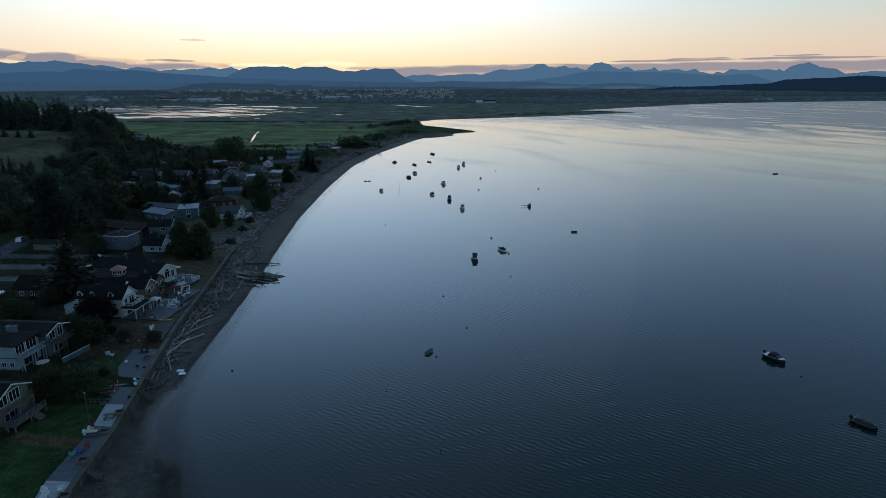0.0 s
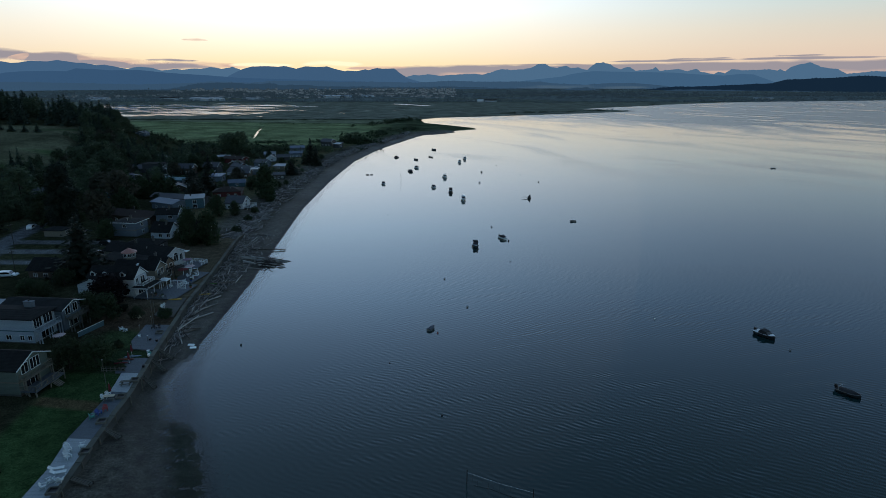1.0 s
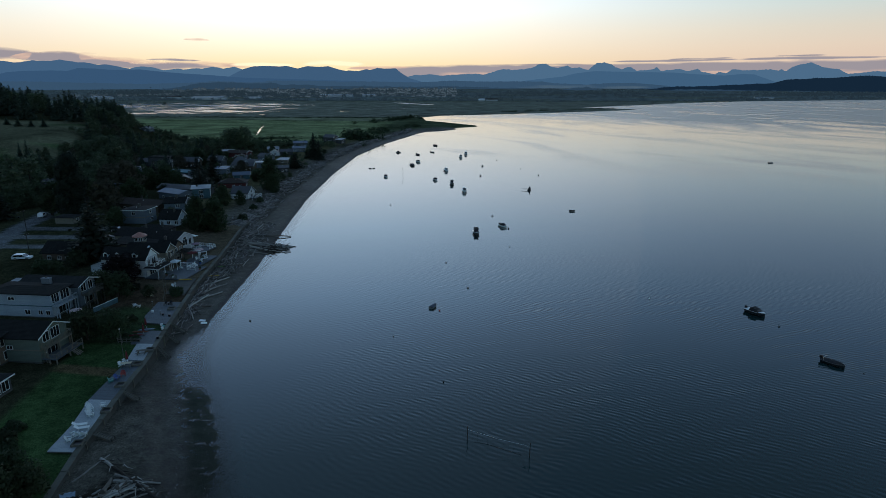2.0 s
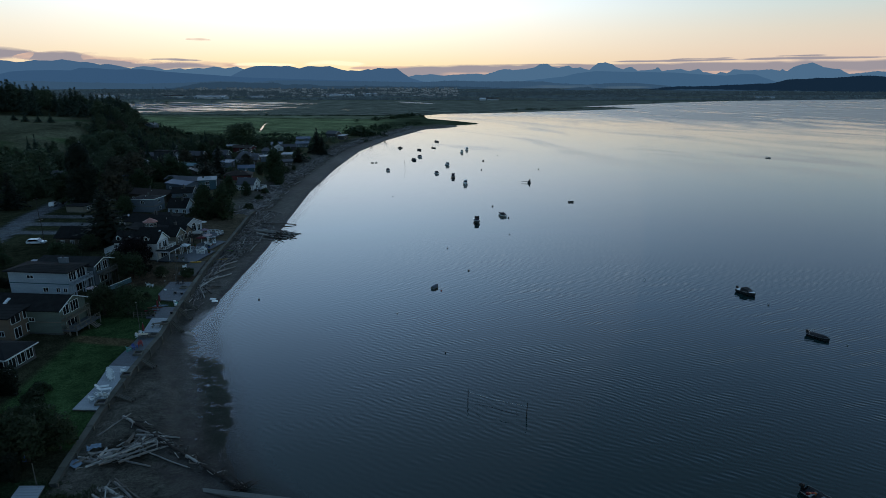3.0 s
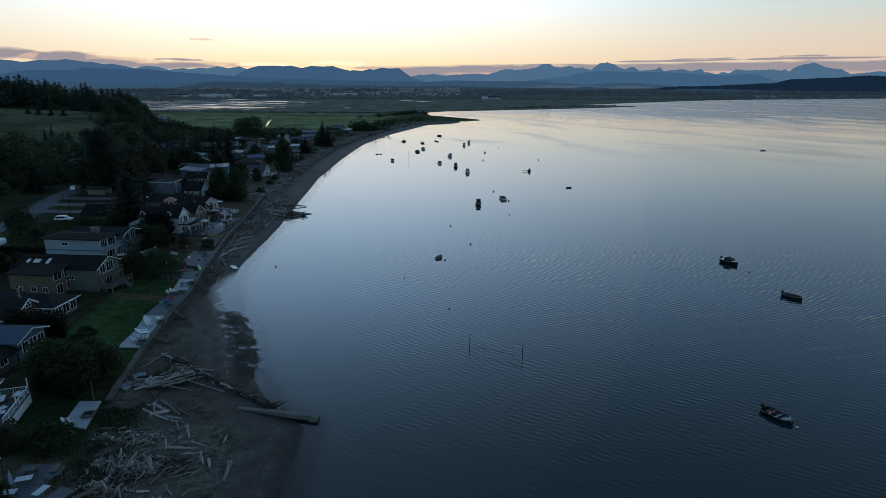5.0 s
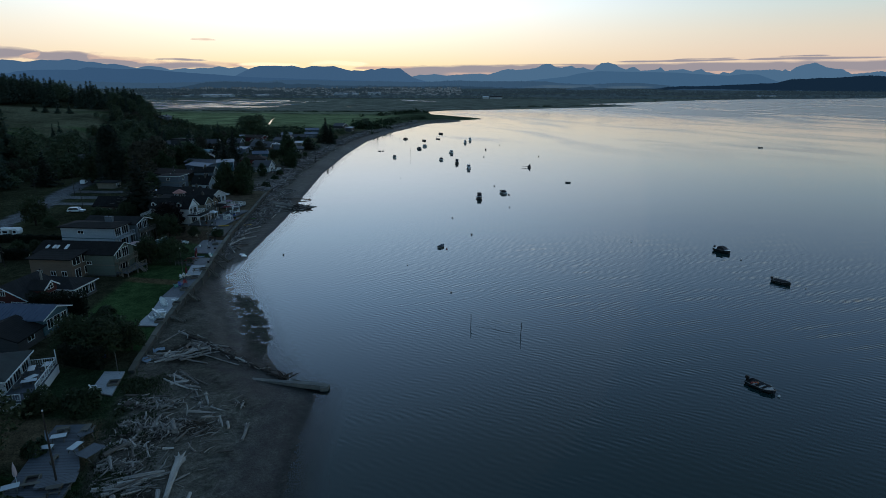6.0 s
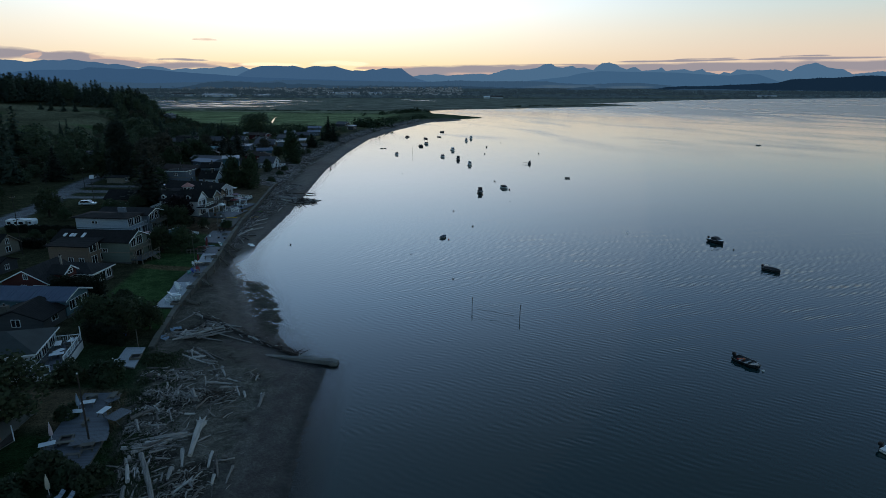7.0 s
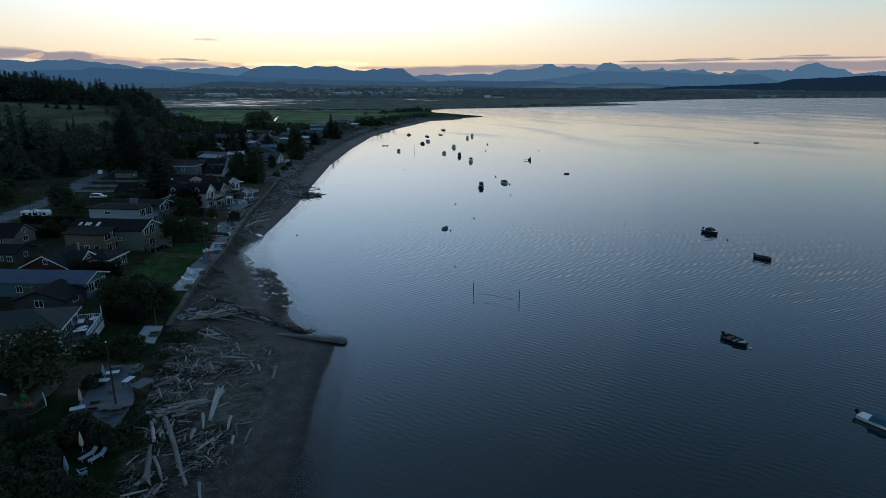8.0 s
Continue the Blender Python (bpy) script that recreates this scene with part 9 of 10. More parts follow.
def lounger(x, y, z, rz, cloth, label):
    t = thing("sun_lounger", pose(x, y, z, 0, 0, rz), label, "sun lounger")
    part("bed", Geo().slab(-0.5, 1.0, -0.32, 0.32, 0.30, 0.36), cloth, t)
    part("headrest", Geo().bar((-0.5, 0, 0.33), (-1.05, 0, 0.78), 0.64, 0.05), cloth, t)
    for u in (-0.4, 0.9):
        for s in (-1, 1):
            part("leg", Geo().slab(u - 0.03, u + 0.03, s * 0.28 - 0.03, s * 0.28 + 0.03, 0, 0.30), WHITE, t)


def kayak(x, y, z, rz, mat, label, ln=3.4):
    k = thing("kayak", pose(x, y, z, 0, 0, rz), label, "kayak", "kayaks by the sea wall")
    rings = [[((u - 0.5) * ln, w * math.cos(a), 0.17 + 0.15 * h * math.sin(a)) for a in [math.pi * j / 4 for j in range(8)]] for u, w, h in ((0.0, 0.03, 0.4), (0.15, 0.2, 0.9), (0.5, 0.32, 1.1), (0.85, 0.2, 0.9), (1.0, 0.03, 0.4))]
    part("hull", Geo().loft(rings), mat, k, "", True)
    part("cockpit_rim", Geo().tube([(0.55 * math.cos(a) * 0.8, 0.24 * math.sin(a), 0.34) for a in [math.pi * j / 5 for j in range(11)]], [0.025] * 11, 5), BLACK, k)


def car(x, y, rz, paint, label, ln=4.6, w=1.85, high=1.65):
    c = thing("car", pose(x, y, at(x, y), 0, 0, rz), label, "car")
    a = ln / 2
    side = [(-a, 0.35), (a, 0.35), (a, 0.75), (a * 0.55, 0.92), (a * 0.25, high), (-a * 0.75, high), (-a, 0.95)]
    part("body", Geo().prism_y(side, -w / 2, w / 2), paint, c)
    for s in (-1, 1):
        part("side_window", Geo().prism_y([(a * 0.42, 1.0), (a * 0.2, high - 0.1), (-a * 0.7, high - 0.1), (-a * 0.86, 1.0)], s * (w / 2 + 0.005) - 0.01, s * (w / 2 + 0.005) + 0.01), GLASS, c)
        for u in (-a * 0.6, a * 0.6):
            wh = part("wheel", Geo().tube([(u, s * (w / 2 - 0.2), 0.33), (u, s * (w / 2 + 0.02), 0.33)], [0.33, 0.33], 14), BLACK, c)
            part("rim", Geo().tube([(u, s * (w / 2 + 0.015), 0.33), (u, s * (w / 2 + 0.035), 0.33)], [0.2, 0.2], 12), METAL, wh)
        part("headlight", Geo().slab(a - 0.03, a + 0.02, s * w * 0.36 - 0.14, s * w * 0.36 + 0.14, 0.6, 0.74), SKYLIGHT, c)
    part("windscreen", Geo().put([(a * 0.545, -w * 0.43, 0.95), (a * 0.545, w * 0.43, 0.95), (a * 0.275, w * 0.43, high - 0.06), (a * 0.275, -w * 0.43, high - 0.06)], [(0, 1, 2, 3)]), GLASS, c)


def caravan(x, y, rz):
    c = thing("caravan", pose(x, y, at(x, y), 0, 0, rz), "long white travel trailer with dark windows", "caravan")
    side = [(-3.6, 0.6), (3.2, 0.6), (3.8, 1.2), (3.8, 2.1), (3.4, 2.6), (-3.6, 2.6)]
    part("body", Geo().prism_y(side, -1.25, 1.25), WHITE, c)
    for u, w in ((-2.8, 1.0), (-1.0, 0.7), (0.4, 1.2), (2.9, 0.7)):
        part("window", Geo().slab(u - w / 2, u + w / 2, -1.29, -1.24, 1.45, 2.1), GLASS, c)
    part("door", Geo().slab(1.6, 2.3, -1.28, -1.24, 0.7, 2.3), METAL, c)
    for u in (-0.8, 0.2):
        for s in (-1, 1):
            part("wheel", Geo().tube([(u, s * 1.0, 0.36), (u, s * 1.22, 0.36)], [0.36, 0.36], 12), BLACK, c)
    part("hitch", Geo().bar((3.6, 0, 0.6), (5.0, 0, 0.55), 0.15), BLACK, c)
    part("jack", Geo().bar((4.8, 0, 0), (4.8, 0, 0.6), 0.08), BLACK, c)
    part("roof_unit", Geo().slab(-0.5, 0.5, -0.4, 0.4, 2.6, 2.85), WHITE, c)
    part("rear_jack", Geo().bar((-3.2, 0, 0), (-3.2, 0, 0.65), 0.1), BLACK, c)


def pole(x, y, high, label, arm=False, r=0.11, mat=None, z=None, lamp=False, name="utility_pole"):
    p = thing(name, pose(x, y, (at(x, y) if z is None else z) - 0.3), label, "pole")
    part("shaft", Geo().tube([(0, 0, 0), (0, 0, high + 0.3)], [r, r * 0.7], 8), mat or DARK_TIMBER, p)
    if arm:
        part("crossarm", Geo().slab(-0.06, 0.06, -1.1, 1.1, high - 0.5, high - 0.38), DARK_TIMBER, p)
        for v in (-1.0, -0.4, 0.4, 1.0):
            part("insulator", Geo().tube([(0, v, high - 0.38), (0, v, high - 0.2)], [0.05, 0.04], 6), METAL, p)
    if lamp:
        part("finial", Geo().tube([(0, 0, high + 0.3), (0, 0, high + 0.42), (0, 0, high + 0.5)], [0.06, 0.11, 0.03], 8), WHITE, p)
    return p


def items():
    # white chairs on the pale deck
    deck_z = 2.78
    first = garden_chair(WHITE, "white slatted garden chair on the deck")
    spots = ((-57.5, 65.3, 200), (-59.6, 64.8, -40), (-58.8, 64.0, -45), (-58.6, 63.1, -50), (-57.8, 62.3, -20), (-57.0, 55.6, 20), (-57.0, 56.9, 60), (-56.3, 57.0, 80), (-55.6, 57.0, 100))
    for k, (x, y, rz) in enumerate(spots):
        if k == 0:
            first.matrix_world = pose(x, y, deck_z, 0, 0, rz)
        else:
            copy_thing(first, pose(x, y, deck_z, 0, 0, rz))
    for x, y in ((-57.8, 59.6), (-56.9, 58.7)):
        lounger(x, y, deck_z, 20, WHITE, "white slatted sun lounger on pale deck")
    fire_pit(-56.2, 64.0, deck_z, 12)
    fire_pit(-55.2, 54.9, deck_z, 12)
    # further decks
    picnic_table(-61.2, 84.8, 2.8, 15, TIMBER, "grey timber picnic table on pale deck")
    fire_pit(-60.4, 86.4, 2.8, 12)
    fire_pit(-59.8, 80.4, 2.72, 12)
    fire_pit(-58.6, 72.4, 2.72, 12)
    picnic_table(-61.4, 79.6, 2.72, 12, FABRIC_CREAM, "low tan table with bench")
    dark = garden_chair(BLUE, "dark blue garden chair on grey deck")
    dark.matrix_world = pose(-60.4, 74.6, 2.72, 0, 0, -20)
    redc = garden_chair(RED, "red garden chair on grey deck")
    redc.matrix_world = pose(-60.0, 75.9, 2.72, 0, 0, -60)
    tealc = garden_chair(TEAL_PLASTIC, "turquoise garden chair on grey deck")
    tealc.matrix_world = pose(-60.9, 73.6, 2.72, 0, 0, 30)
    for x, y, rz in ((-62.2, 80.6, -30), (-62.4, 79.6, -20)):
        copy_thing(first, pose(x, y, 2.72, 0, 0, rz))
    blackc = garden_chair(BLACK, "black garden chair on grey deck")
    blackc.matrix_world = pose(-68.9, 110.8, 2.78, 0, 0, -80)
    copy_thing(blackc, pose(-67.9, 111.1, 2.78, 0, 0, -95))
    fire_pit(-66.4, 108.4, 2.78, 10)
    closed_umbrella(-61.9, 80.9, 2.72, MAROON, "closed red parasol on deck")
    brownc = garden_chair(FABRIC_CREAM, "weathered tan garden chair on bare ground")
    brownc.matrix_world = pose(-77.1, 117.4, at(-77.1, 117.4), 0, 0, -30)
    copy_thing(brownc, pose(-75.7, 117.2, at(-75.7, 117.2), 0, 0, -120))
    closed_umbrella(-65.3, 93.6, 2.74, MAROON, "closed dark red parasol among kayaks")
    closed_umbrella(-66.9, 97.6, 2.5, MAROON, "closed maroon parasol by deck")
    kayak(-67.2, 93.2, 2.74, 10, MAROON, "red plastic kayak on deck")
    kayak(-66.4, 96.8, at(-66.4, 96.8) + 0.02, 15, FABRIC_BLUE, "pale blue kayak on ground")
    kayak(-66.8, 95.0, 2.74, 5, TERRACOTTA, "faded orange kayak on deck")
    kayak(-70.0, 146.6, at(-70.0, 146.6) + 0.1, 10, LIME, "bright green kayak on driftwood")
    kayak(-68.4, 137.8, at(-68.4, 137.8) + 0.1, 14, YELLOW, "yellow kayak on driftwood")
    kayak(-72.6, 129.6, 2.7, 8, YELLOW, "yellow and blue kayak on terrace")
    for k, (x, y, m) in enumerate(((-63.2, 97.8, TEAL_PLASTIC), (-63.0, 96.9, WHITE), (-64.9, 90.6, BLACK), (-61.6, 92.0, BLACK), (-64.0, 98.6, WHITE), (-66.6, 104.6, BLACK), (-69.8, 106.2, WHITE), (-64.8, 104.0, BLACK))):
        t = thing("storage_tub", pose(x, y, max(at(x, y), 2.72), 0, 0, 20 * k), "plastic storage tub on the deck", "tub")
        part("tub", Geo().loft([[(0.3 * q * math.cos(a), 0.3 * q * math.sin(a), h) for a in [math.pi * j / 5 for j in range(10)]] for q, h in ((0.8, 0), (1.0, 0.45), (1.05, 0.47))]), m, t)
        part("lid", Geo().tube([(0, 0, 0.46), (0, 0, 0.5)], [0.33, 0.3], 10), m, t)
    # timber racks and fences by the kayak deck
    f = thing("timber_fence", pose(-66.5, 90.2, at(-66.5, 90.2)), "weathered timber fence beside kayak deck", "fence")
    for k in range(6):
        part("fence_post", Geo().slab(-2.5 + k * 0.9, -2.4 + k * 0.9, -0.05, 0.05, -0.2, 1.2), TIMBER, f)
    for z in (0.35, 0.75, 1.1):
        part("fence_rail", Geo().slab(-2.5, 2.1, 0.05, 0.09, z - 0.05, z + 0.05), TIMBER, f)
    # near big deck
    z = 2.85
    for x, y, rz in ((-48.9, 17.2, 20), (-49.0, 14.9, 10), (-45.6, 15.3, 80), (-47.9, 7.8, 30)):
        picnic_table(x, y, z, rz, TABLE_PALE, "pale topped garden table on the grey deck", 0.9, 1.7, False)
    for x, y, rz, sx, sy in ((-43.5, 14.8, 70, 2.6, 2.0), (-43.9, 9.3, 20, 4.0, 1.8), (-46.4, 18.4, 60, 1.6, 1.2)):
        picnic_table(x, y, z - 0.3, rz, DECKING, "large low timber platform table", sy, sx, False)
    for x, y, rz in ((-49.5, 18.9, 20), (-46.6, 19.2, 100), (-43.2, 7.9, 200)):
        picnic_table(x, y, z, rz, TIMBER, "weathered picnic table with benches", 0.7, 1.5)
    fire_pit(-46.9, 9.6, z, 20)
    bl = thing("bench", pose(-47.0, 8.5, z, 0, 0, 15), "long grey timber bench on deck", "bench")
    part("seat", Geo().slab(-1.6, 1.6, -0.22, 0.22, 0.4, 0.46), TIMBER, bl)
    for u in (-1.4, 0, 1.4):
        part("leg", Geo().slab(u - 0.06, u + 0.06, -0.18, 0.18, 0, 0.4), TIMBER, bl)
    closed_umbrella(-48.4, 9.3, z, FABRIC_PINK, "tall closed pale pink parasol")
    closed_umbrella(-49.4, 16.0, z, FABRIC_BLUE, "closed blue and white striped parasol")
    closed_umbrella(-42.7, 0.4, at(-42.7, 0.4), FABRIC_CREAM, "closed cream parasol on sand")
    closed_umbrella(-41.5, -4.0, at(-41.5, -4.0), FABRIC_BLUE, "closed blue parasol on sand")
    lounger(-41.5, -0.5, at(-41.5, -0.5), 245, WALLS["pale_blue"], "pale grey-blue slatted sun lounger on sand")
    lounger(-40.3, -0.7, at(-40.3, -0.7), 245, WALLS["pale_blue"], "pale grey-blue slatted sun lounger on sand")
    tc = garden_chair(FABRIC_BLUE, "low dull blue beach chair on sand")
    tc.matrix_world = pose(-40.1, -3.6, at(-40.1, -3.6), 0, 0, 40)
    pole(-43.95, 9.35, 8.6, "tall dark pole with pale top on deck", mat=DARK_TIMBER, z=z + 0.3, r=0.12, lamp=True, name="deck_pole")
    # small blue deck: its fire pit and pole
    fire_pit(-50.4, 31.6, 2.78, 14)
    pole(-52.3, 35.9, 3.2, "short pale timber post", r=0.08, mat=TIMBER, name="post")
    copy_thing(first, pose(-51.6, 29.2, 2.78, 0, 0, 80))
    copy_thing(first, pose(-52.2, 29.6, 2.78, 0, 0, 20))
    # tarps, barrel, wood by the wall's end
    for x, y, rz in ((-50.3, 44.6, 30), (-50.4, 40.6, -20)):
        t = thing("tarpaulin", pose(x, y, at(x, y), 0, 0, rz), "crumpled pale blue tarpaulin on driftwood", "tarpaulin")
        rng = random.Random(int(-x * 10))
        grid = [(i * 0.3 - 0.9, j * 0.3 - 0.6, 0.15 + rng.uniform(0, 0.35)) for i in range(7) for j in range(5)]
        part("sheet", Geo().put(grid, [(i * 5 + j, i * 5 + 5 + j, i * 5 + 6 + j, i * 5 + 1 + j) for i in range(6) for j in range(4)]), FABRIC_BLUE, t)
    bq = thing("barrel", pose(-57.2, 40.6, at(-57.2, 40.6)), "blue plastic barrel in the garden", "barrel")
    part("drum", Geo().tube([(0, 0, 0), (0, 0, 0.1), (0, 0, 0.45), (0, 0, 0.8), (0, 0, 0.9)], [0.26, 0.29, 0.31, 0.29, 0.26], 12), BLUE, bq)
    part("lid", Geo().tube([(0, 0, 0.9), (0, 0, 0.94)], [0.27, 0.26], 12), WHITE, bq)
    # white slabs on the sand
    for x, y, rz in ((-59.1, 107.6, 10), (-58.2, 106.4, 25)):
        s = thing("foam_slab", pose(x, y, at(x, y) + 0.02, 0, 6, rz), "pale broken slab on the sand", "slab")
        part("slab", Geo().loft([[(-0.7, -0.4, 0), (0.7, -0.45, 0), (0.75, 0.4, 0), (-0.65, 0.42, 0)], [(-0.68, -0.38, 0.16), (0.68, -0.42, 0.16), (0.7, 0.38, 0.16), (-0.63, 0.4, 0.16)]]), SKYLIGHT, s)
    # white canopy on the terrace, parasols
    c = thing("canopy_tent", pose(-79.3, 138.4, at(-79.3, 138.4) + 0.3), "square white canopy on four posts", "canopy")
    for u in (-1.05, 1.05):
        for v in (-1.05, 1.05):
            part("post", Geo().slab(u - 0.05, u + 0.05, v - 0.05, v + 0.05, 0, 2.3), WHITE, c)
    part("cloth", Geo().loft([[(-r, -r, z), (r, -r, z), (r, r, z), (-r, r, z)] for r, z in ((1.25, 2.2), (1.25, 2.34), (0.05, 2.9))]), TABLE_PALE, c)
    open_umbrella(-78.8, 148.6, at(-78.8, 148.6) + 0.4, MAROON, "open dark red parasol on terrace", 1.5)
    open_umbrella(-78.2, 152.0, at(-78.2, 152.0) + 0.4, FABRIC_PINK, "open faded pink parasol on terrace", 1.4)
    open_umbrella(-81.6, 157.8, at(-81.6, 157.8) + 0.6, MAUVE, "open mauve parasol by white railing", 1.4)
    open_umbrella(-85.2, 102.6, at(-85.2, 102.6), FABRIC_PINK, "open pink parasol beside pale blue house", 1.3, 2.2)
    open_umbrella(-72.8, 58.4, at(-72.8, 58.4), FABRIC_BLUE, "open blue parasol in hedged garden", 1.5)
    open_umbrella(-74.0, 48.0, at(-74.0, 48.0), FABRIC_BLUE, "open blue parasol beside metal-roofed house", 1.4, 2.6)
    for x, y, rz in ((-61.4, 33.6, 100), (-60.9, 29.6, 70)):
        picnic_table(x, y, at(-74.5, 30.3) + 1.05, rz, TABLE_PALE, "white table on the raised deck", 0.9, 1.6)
    # poles
    pole(-107.6, 85.5, 9.5, "dark timber utility pole with crossarm", True)
    pole(-129.4, 113.2, 9.5, "dark timber utility pole by the road", True)
    pole(-170.6, 185.0, 10, "timber utility pole by the road", True)
    pole(-127.0, 146.8, 8, "timber utility pole in the gardens", True)
    pole(-148, 175, 9, "timber utility pole at the junction", True)
    pole(-83, 292, 8, "timber pole by the beach", True)
    pole(-113, 420, 9, "timber utility pole among houses", True)
    pole(-63.8, 83.0, 6.2, "slim grey flagpole on deck", r=0.05, mat=TIMBER, lamp=True, name="flagpole")
    pole(-70.8, 114.5, 9.0, "slim bare flagpole in the garden", r=0.06, mat=TIMBER, lamp=True, name="flagpole")
    # vehicles
    caravan(-127.5, 112.6, 8)
    car(-162.6, 203.9, 108, WHITE, "white estate car on the road", high=1.75)
    car(-114.2, 168.6, 0, PAINT_DARK, "dark parked car behind house")
    car(-129, 146.2, 10, SKYLIGHT, "pale parked pickup on the drive", 5.2)
    car(-120, 181, 5, PAINT_DARK, "dark parked car on the drive")
    car(-138, 232, 0, PAINT_DARK, "dark parked car under trees")
    car(-136, 267, 10, METAL, "grey parked car by hedge")
    car(-170, 330, 30, SKYLIGHT, "pale parked car between houses")
    bt = boat(-113.5, 134.8, 12, 5.2, 2.0, 1.1, HULL_WHITE, "covered", "white boat on a trailer under pale cover", SKYLIGHT)
    bt.matrix_world = pose(-113.5, 134.8, at(-113.5, 134.8) + 0.3, 0, 0, 12)
    # white boundary fence of pale blue house, garden fences
    f = thing("garden_fence", pose(-83.2, 105.6, at(-83.2, 105.6), 0, 0, 76), "blue board fence with white cap", "fence")
    for k in range(5):
        part("fence_panel", Geo().slab(k * 1.45, k * 1.45 + 1.4, -0.04, 0.04, -0.2, 1.1), WALLS["teal"], f)
    part("fence_cap", Geo().slab(0, 7.2, -0.09, 0.09, 1.1, 1.17), WHITE, f)
    f = thing("picket_fence", pose(-106.5, 92.4, at(-106.5, 92.4), 0, 0, -178), "white picket fence along hedge", "fence")
    rail(f, [(0, 0), (6.5, 0.2)], 0, WHITE, 1.2)


items()


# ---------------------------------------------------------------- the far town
# walls and roofs emit a painted haze colour
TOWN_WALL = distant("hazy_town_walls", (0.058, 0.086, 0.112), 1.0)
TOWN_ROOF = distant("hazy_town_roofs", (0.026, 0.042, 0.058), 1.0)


def far_town():
    rng = random.Random(9)
    for x, y, lx, ly, h, mat, label in ((-765, 1850, 95, 40, 9, ROOF_PALE, "long white warehouse by the marsh"), (-640, 1905, 60, 30, 7, ROOF_PALE, "pale farm building by the marsh"), (-440, 2190, 130, 26, 8, ROOF_PALE, "long pale shed on the plain"),
                                        (-1120, 1880, 60, 30, 8, ROOF_PALE, "pale shed beyond the marsh"), (70, 1700, 16, 12, 7, WHITE, "white farmhouse on the plain"), (100, 1720, 34, 16, 7, ROOF_GREY, "grey barn on the plain"), (-330, 2260, 50, 24, 8, ROOF_PALE, "pale barn on the plain"),
                                        (-930, 1960, 70, 26, 8, ROOF_GREY, "grey shed beyond the marsh"), (1000, 1990, 60, 14, 5, ROOF_PALE, "long low pale greenhouse")):
        b = thing("barn", pose(x, y, at(x, y), 0, 0, rng.uniform(-8, 8)), label, "barn")
        part("wall", Geo().prism_x([(-ly / 2, 0), (ly / 2, 0), (ly / 2, h * 0.7), (0, h), (-ly / 2, h * 0.7)], -lx / 2, lx / 2), WALLS["white"], b)
        part("roof", roof_geo("gable_x", lx, ly, h * 0.7, h * 0.3, 0.8, 0.4), mat, b)
    g, r = Geo(), Geo()
    for k in range(900):
        x, y = -1500 + 1500 * rng.random() ** 0.8, rng.uniform(2150, 3500)
        if noise.noise((x * 0.004, y * 0.004, 1.0)) < -0.2:
            continue
        z = at(x, y) + 0.012 * max(0, y - 2600)
        m = pose(x, y, z, 0, 0, rng.uniform(0, 180))
        lx, ly, h = rng.uniform(6, 12), rng.uniform(6, 9), rng.uniform(2.2, 4.2)
        g.add(Geo().slab(-lx / 2, lx / 2, -ly / 2, ly / 2, -12, h), m)
        r.add(roof_geo("gable_x", lx, ly, h, 2.6), m)
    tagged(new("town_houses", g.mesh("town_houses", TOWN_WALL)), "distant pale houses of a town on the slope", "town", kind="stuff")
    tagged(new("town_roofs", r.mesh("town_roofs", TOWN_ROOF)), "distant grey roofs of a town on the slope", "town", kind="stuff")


far_town()


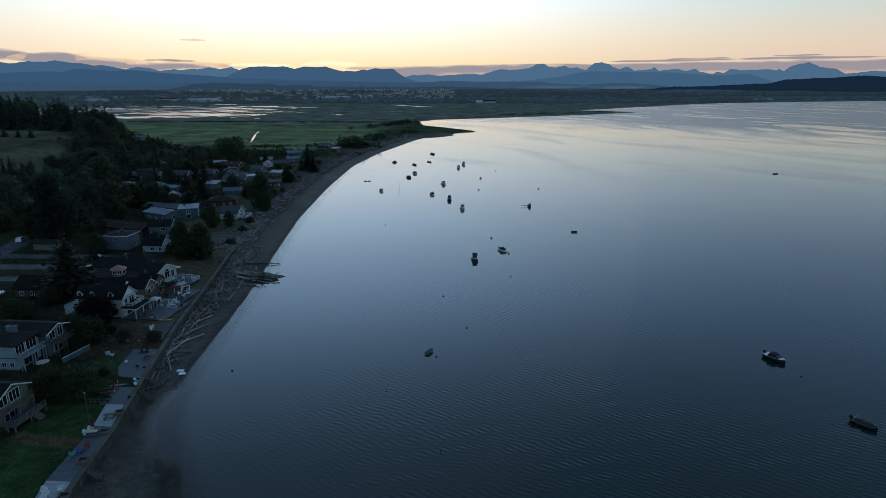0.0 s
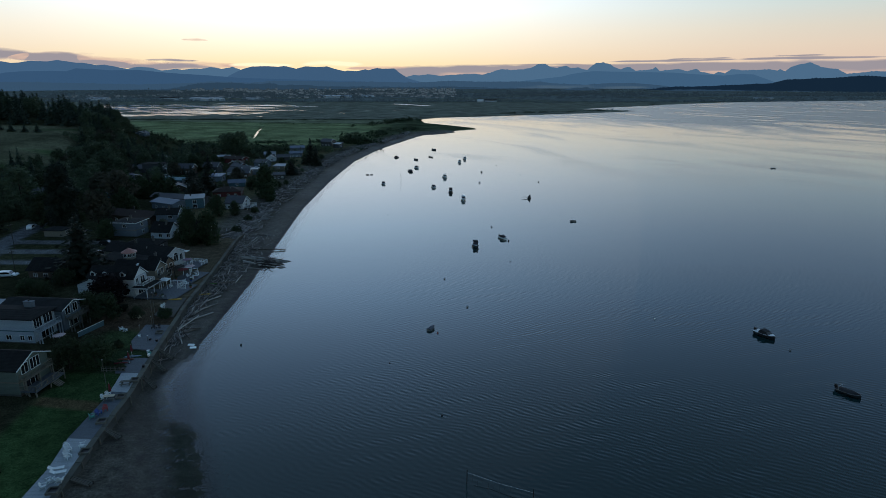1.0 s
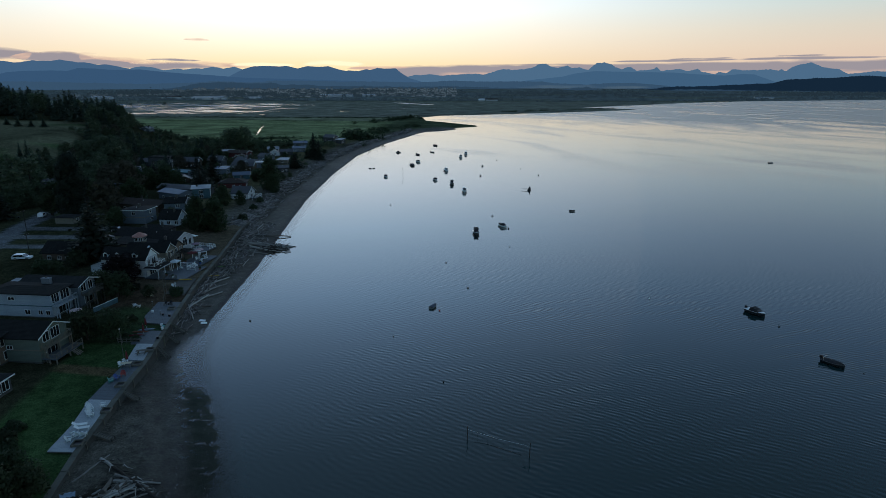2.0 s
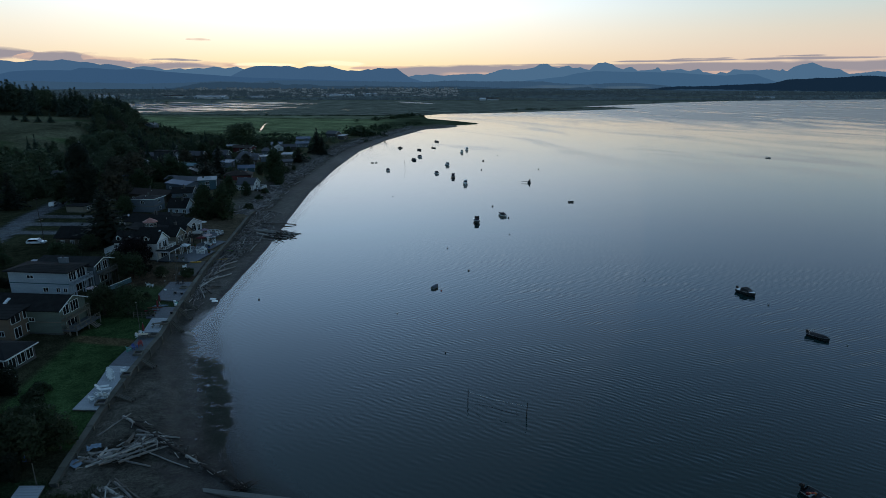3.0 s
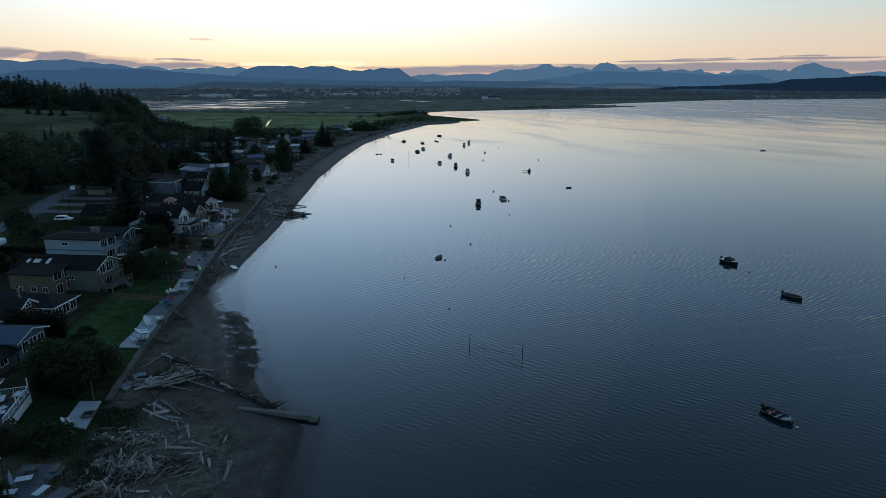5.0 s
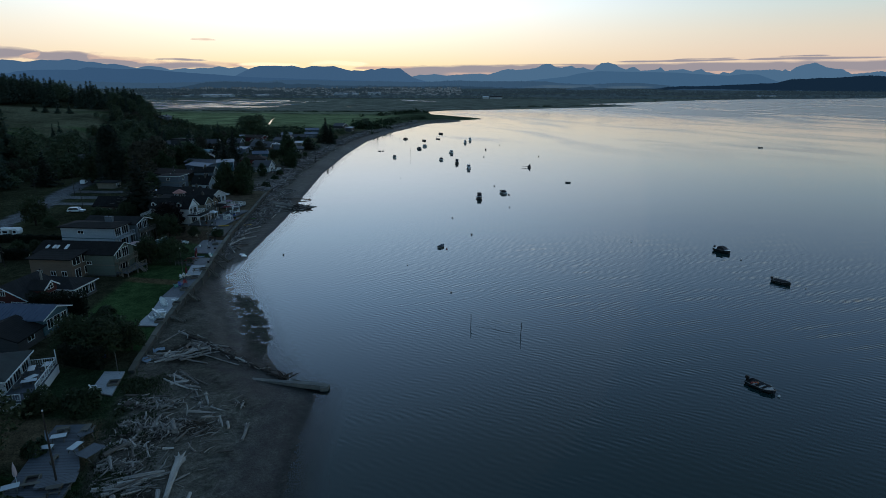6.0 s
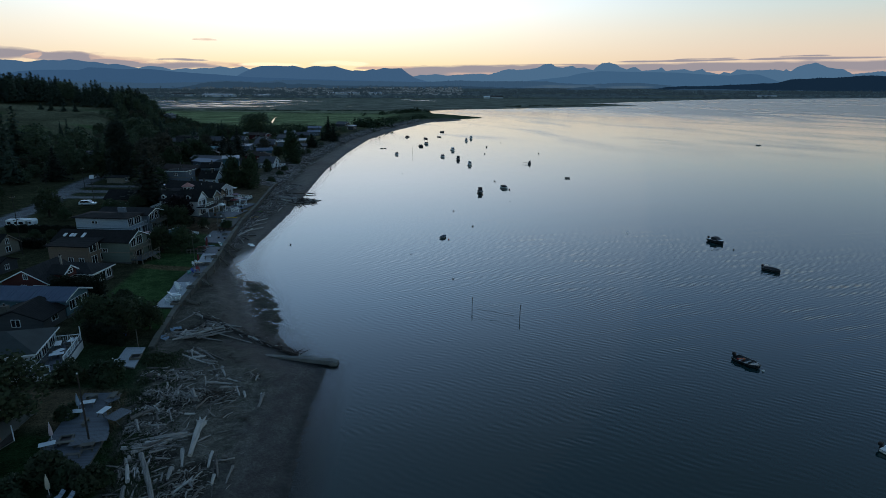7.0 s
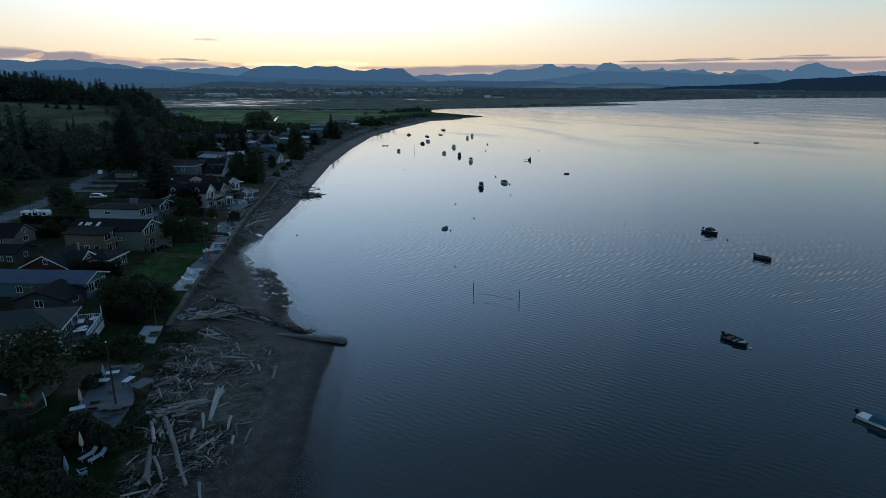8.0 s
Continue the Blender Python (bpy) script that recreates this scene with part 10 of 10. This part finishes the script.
def cottage_corner():
    """The small terrace before the dark cottage: green chairs, a pot of orange flowers and a low white fence."""
    z = at(-55, 9.5)
    platform([(-57.2, 8.0), (-57.0, 11.0), (-54.6, 11.4), (-53.2, 9.4), (-53.6, 7.4), (-56.0, 6.8)], z + 0.25, DARK_TIMBER, "dark low timber terrace before the cottage")
    for x, y, rz in ((-56.3, 10.1, -40), (-55.6, 8.5, 20)):
        c = thing("garden_chair", pose(x, y, z + 0.25, 0, 0, rz), "green slatted wooden garden chair on terrace", "chair")
        part("seat", Geo().slab(-0.35, 0.35, -0.32, 0.32, 0.32, 0.38), LIME_DULL, c)
        part("backrest", Geo().loft([[(-0.38, -0.32, 0.35), (-0.32, -0.32, 0.35), (-0.32, 0.32, 0.35), (-0.38, 0.32, 0.35)], [(-0.66, -0.28, 1.0), (-0.60, -0.28, 1.0), (-0.60, 0.28, 1.0), (-0.66, 0.28, 1.0)]]), LIME_DULL, c)
        for u in (-0.3, 0.3):
            part("armrest", Geo().slab(-0.4, 0.4, u * 1.25 - 0.07, u * 1.25 + 0.07, 0.58, 0.62), LIME_DULL, c)
            for v in (-0.3, 0.3):
                part("leg", Geo().slab(v - 0.04, v + 0.04, u * 1.15 - 0.04, u * 1.15 + 0.04, 0, 0.58), LIME_DULL, c)
    p = thing("flower_pot", pose(-54.5, 8.4, z + 0.25), "dark pot with orange flowers on terrace", "plant pot")
    part("pot", Geo().loft([[(r * math.cos(a), r * math.sin(a), h) for a in [k * 0.785 for k in range(8)]] for r, h in ((0.2, 0), (0.3, 0.4), (0.27, 0.42))]), DARK_TIMBER, p)
    rng = random.Random(2)
    g = Geo()
    for k in range(160):
        leaf(g, rng, (rng.gauss(0, 0.2), rng.gauss(0, 0.2), 0.55 + rng.gauss(0, 0.13)), 0.16)
    part("flowers", g, ORANGE, p, "orange and rust flowers")
    f = thing("garden_fence", pose(-54.7, 11.2, at(-54.7, 11.2), 0, 0, -48), "low white picket fence by the cottage", "fence")
    rail(f, [(0, 0), (2.2, 0)], 0, WHITE)
    # bench and side tables on the large deck
    for x, y, rz in ((-44.0, 6.4, 10), (-46.8, 13.2, 100), (-49.3, 18.6, 60)):
        b = thing("bench", pose(x, y, 2.85, 0, 0, rz), "plain weathered timber bench on grey deck", "bench")
        part("seat", Geo().slab(-0.8, 0.8, -0.2, 0.2, 0.4, 0.46), TIMBER, b)
        for u in (-0.65, 0.65):
            part("leg", Geo().slab(u - 0.05, u + 0.05, -0.17, 0.17, 0, 0.4), TIMBER, b)


LIME_DULL = surface("faded_green_paint", (0.06, 0.16, 0.06), 0.7, vary=0.2)
cottage_corner()


def terrace_clutter():
    """Chairs, benches and pots on the terraces and garden ends behind the sea wall."""
    first = garden_chair(WHITE, "white slatted lounge chair on terrace", "garden_chair", "white chairs on the terraces")
    spots = ((-78.2, 151.6, 2), (-77.2, 150.2, 1), (-76.2, 151.4, 2), (-75.6, 149.0, 1), (-77.0, 147.6, 3), (-75.0, 145.6, 2), (-76.2, 143.2, 1), (-74.6, 141.2, 2), (-78.0, 139.0, 3),
             (-81.5, 160.4, 1), (-79.2, 161.6, 2), (-72.9, 123.5, 1), (-73.6, 125.2, 3), (-75.0, 109.8, 2), (-76.2, 110.4, 1))
    for k, (x, y, turn) in enumerate(spots):
        z = at(x, y) + (0.6 if 155 < y < 162 else 0.4 if 143 < y < 153 else 0.3 if 129.5 < y < 142.2 else 0.22 if 119 < y < 129.5 and x > -74.4 else 0.0)
        m = pose(x, y, z, 0, 0, turn * 77 + k * 23)
        if k == 0:
            first.matrix_world = m
        else:
            copy_thing(first, m)
    for x, y, rz in ((-74.6, 147.2, 20), (-76.0, 150.2, 80)):
        picnic_table(x, y, at(x, y) + 0.4, rz, TABLE_PALE, "pale garden table among white chairs", 0.9, 1.5, False)
    # white swing frames at the corner of the middle terrace
    for x, y, rz in ((-78.4, 150.4, 20), (-76.0, 149.4, 35)):
        f = thing("garden_swing", pose(x, y, at(x, y) + 0.4, 0, 0, rz), "white timber swing seat in an open frame", "swing")
        for u in (-1.1, 1.1):
            for v in (-0.6, 0.6):
                part("leg", Geo().bar((u, v, 0), (u, v * 0.2, 1.9), 0.1), WHITE, f)
        part("top_beam", Geo().slab(-1.3, 1.3, -0.07, 0.07, 1.88, 2.02), WHITE, f)
        part("seat", Geo().slab(-0.8, 0.8, -0.25, 0.25, 0.45, 0.52), TIMBER, f)
        part("backrest", Geo().bar((-0.8, 0.3, 0.78), (0.8, 0.3, 0.78), 0.05, 0.5), TIMBER, f)
        for u in (-0.7, 0.7):
            part("chain", Geo().bar((u, 0, 0.5), (u, 0, 1.9), 0.04), METAL, f)
    for k, (x, y, m) in enumerate(((-79.4, 145.2, TERRACOTTA), (-75.2, 147.6, TERRACOTTA), (-74.6, 144.0, BLUE), (-79.0, 132.4, TERRACOTTA), (-76.6, 131.0, WHITE), (-72.4, 138.6, TERRACOTTA), (-82.6, 160.2, BLUE))):
        p = thing("flower_pot", pose(x, y, at(x, y) + (0.6 if y > 155 else 0.4 if y > 143 else 0.3)), "planted pot on grey timber terrace", "plant pot")
        part("pot", Geo().loft([[(r * math.cos(a), r * math.sin(a), h) for a in [j * 0.785 for j in range(8)]] for r, h in ((0.22, 0), (0.34, 0.5), (0.30, 0.52))]), m, p)
        g, rng = Geo(), random.Random(k)
        for j in range(120):
            leaf(g, rng, (rng.gauss(0, 0.16), rng.gauss(0, 0.16), 0.68 + rng.gauss(0, 0.13)), 0.26)
        part("plant", g, LEAF[0], p)
    # flagpole and short posts on the garden edge
    for x, y, h in ((-72.4, 118.6, 6.2), (-70.6, 113.4, 2.2), (-71.2, 109.2, 1.8), (-66.8, 104.0, 1.6)):
        p = thing("garden_post", pose(x, y, at(x, y)), "thin weathered garden post behind sea wall", "post")
        part("post", Geo().tube([(0, 0, -0.3), (0, 0, h)], [0.06, 0.04], 6), TIMBER, p)
        part("post_cap", Geo().slab(-0.08, 0.08, -0.08, 0.08, h, h + 0.05), WHITE, p)


terrace_clutter()


def deck_furniture():
    """Table, bench and chairs on the raised deck of the white house."""
    base = pose(-72.96, 27.34, at(-72.96, 27.34) + 1.05, 0, 0, 17.5)
    for u, v, rz, pale in ((12.2, -2.6, 10, TABLE_PALE), (11.2, 1.6, 100, WHITE)):
        p = base @ Vector((u, v, 0))
        picnic_table(p.x, p.y, p.z, 17.5 + rz, pale, "pale table on the raised white-railed deck", 0.9, 1.9, False)
    first = garden_chair(TIMBER, "weathered wooden chair on raised deck", "garden_chair", "chairs on the raised deck")
    for k, (u, v, rz) in enumerate(((11.0, -0.6, 0), (11.0, -3.6, 20), (12.9, 1.0, 180), (12.6, 2.9, 200), (11.2, 3.2, -30))):
        m = base @ pose(u, v, 0, 0, 0, rz)
        if k == 0:
            first.matrix_world = m
        else:
            copy_thing(first, m)


deck_furniture()
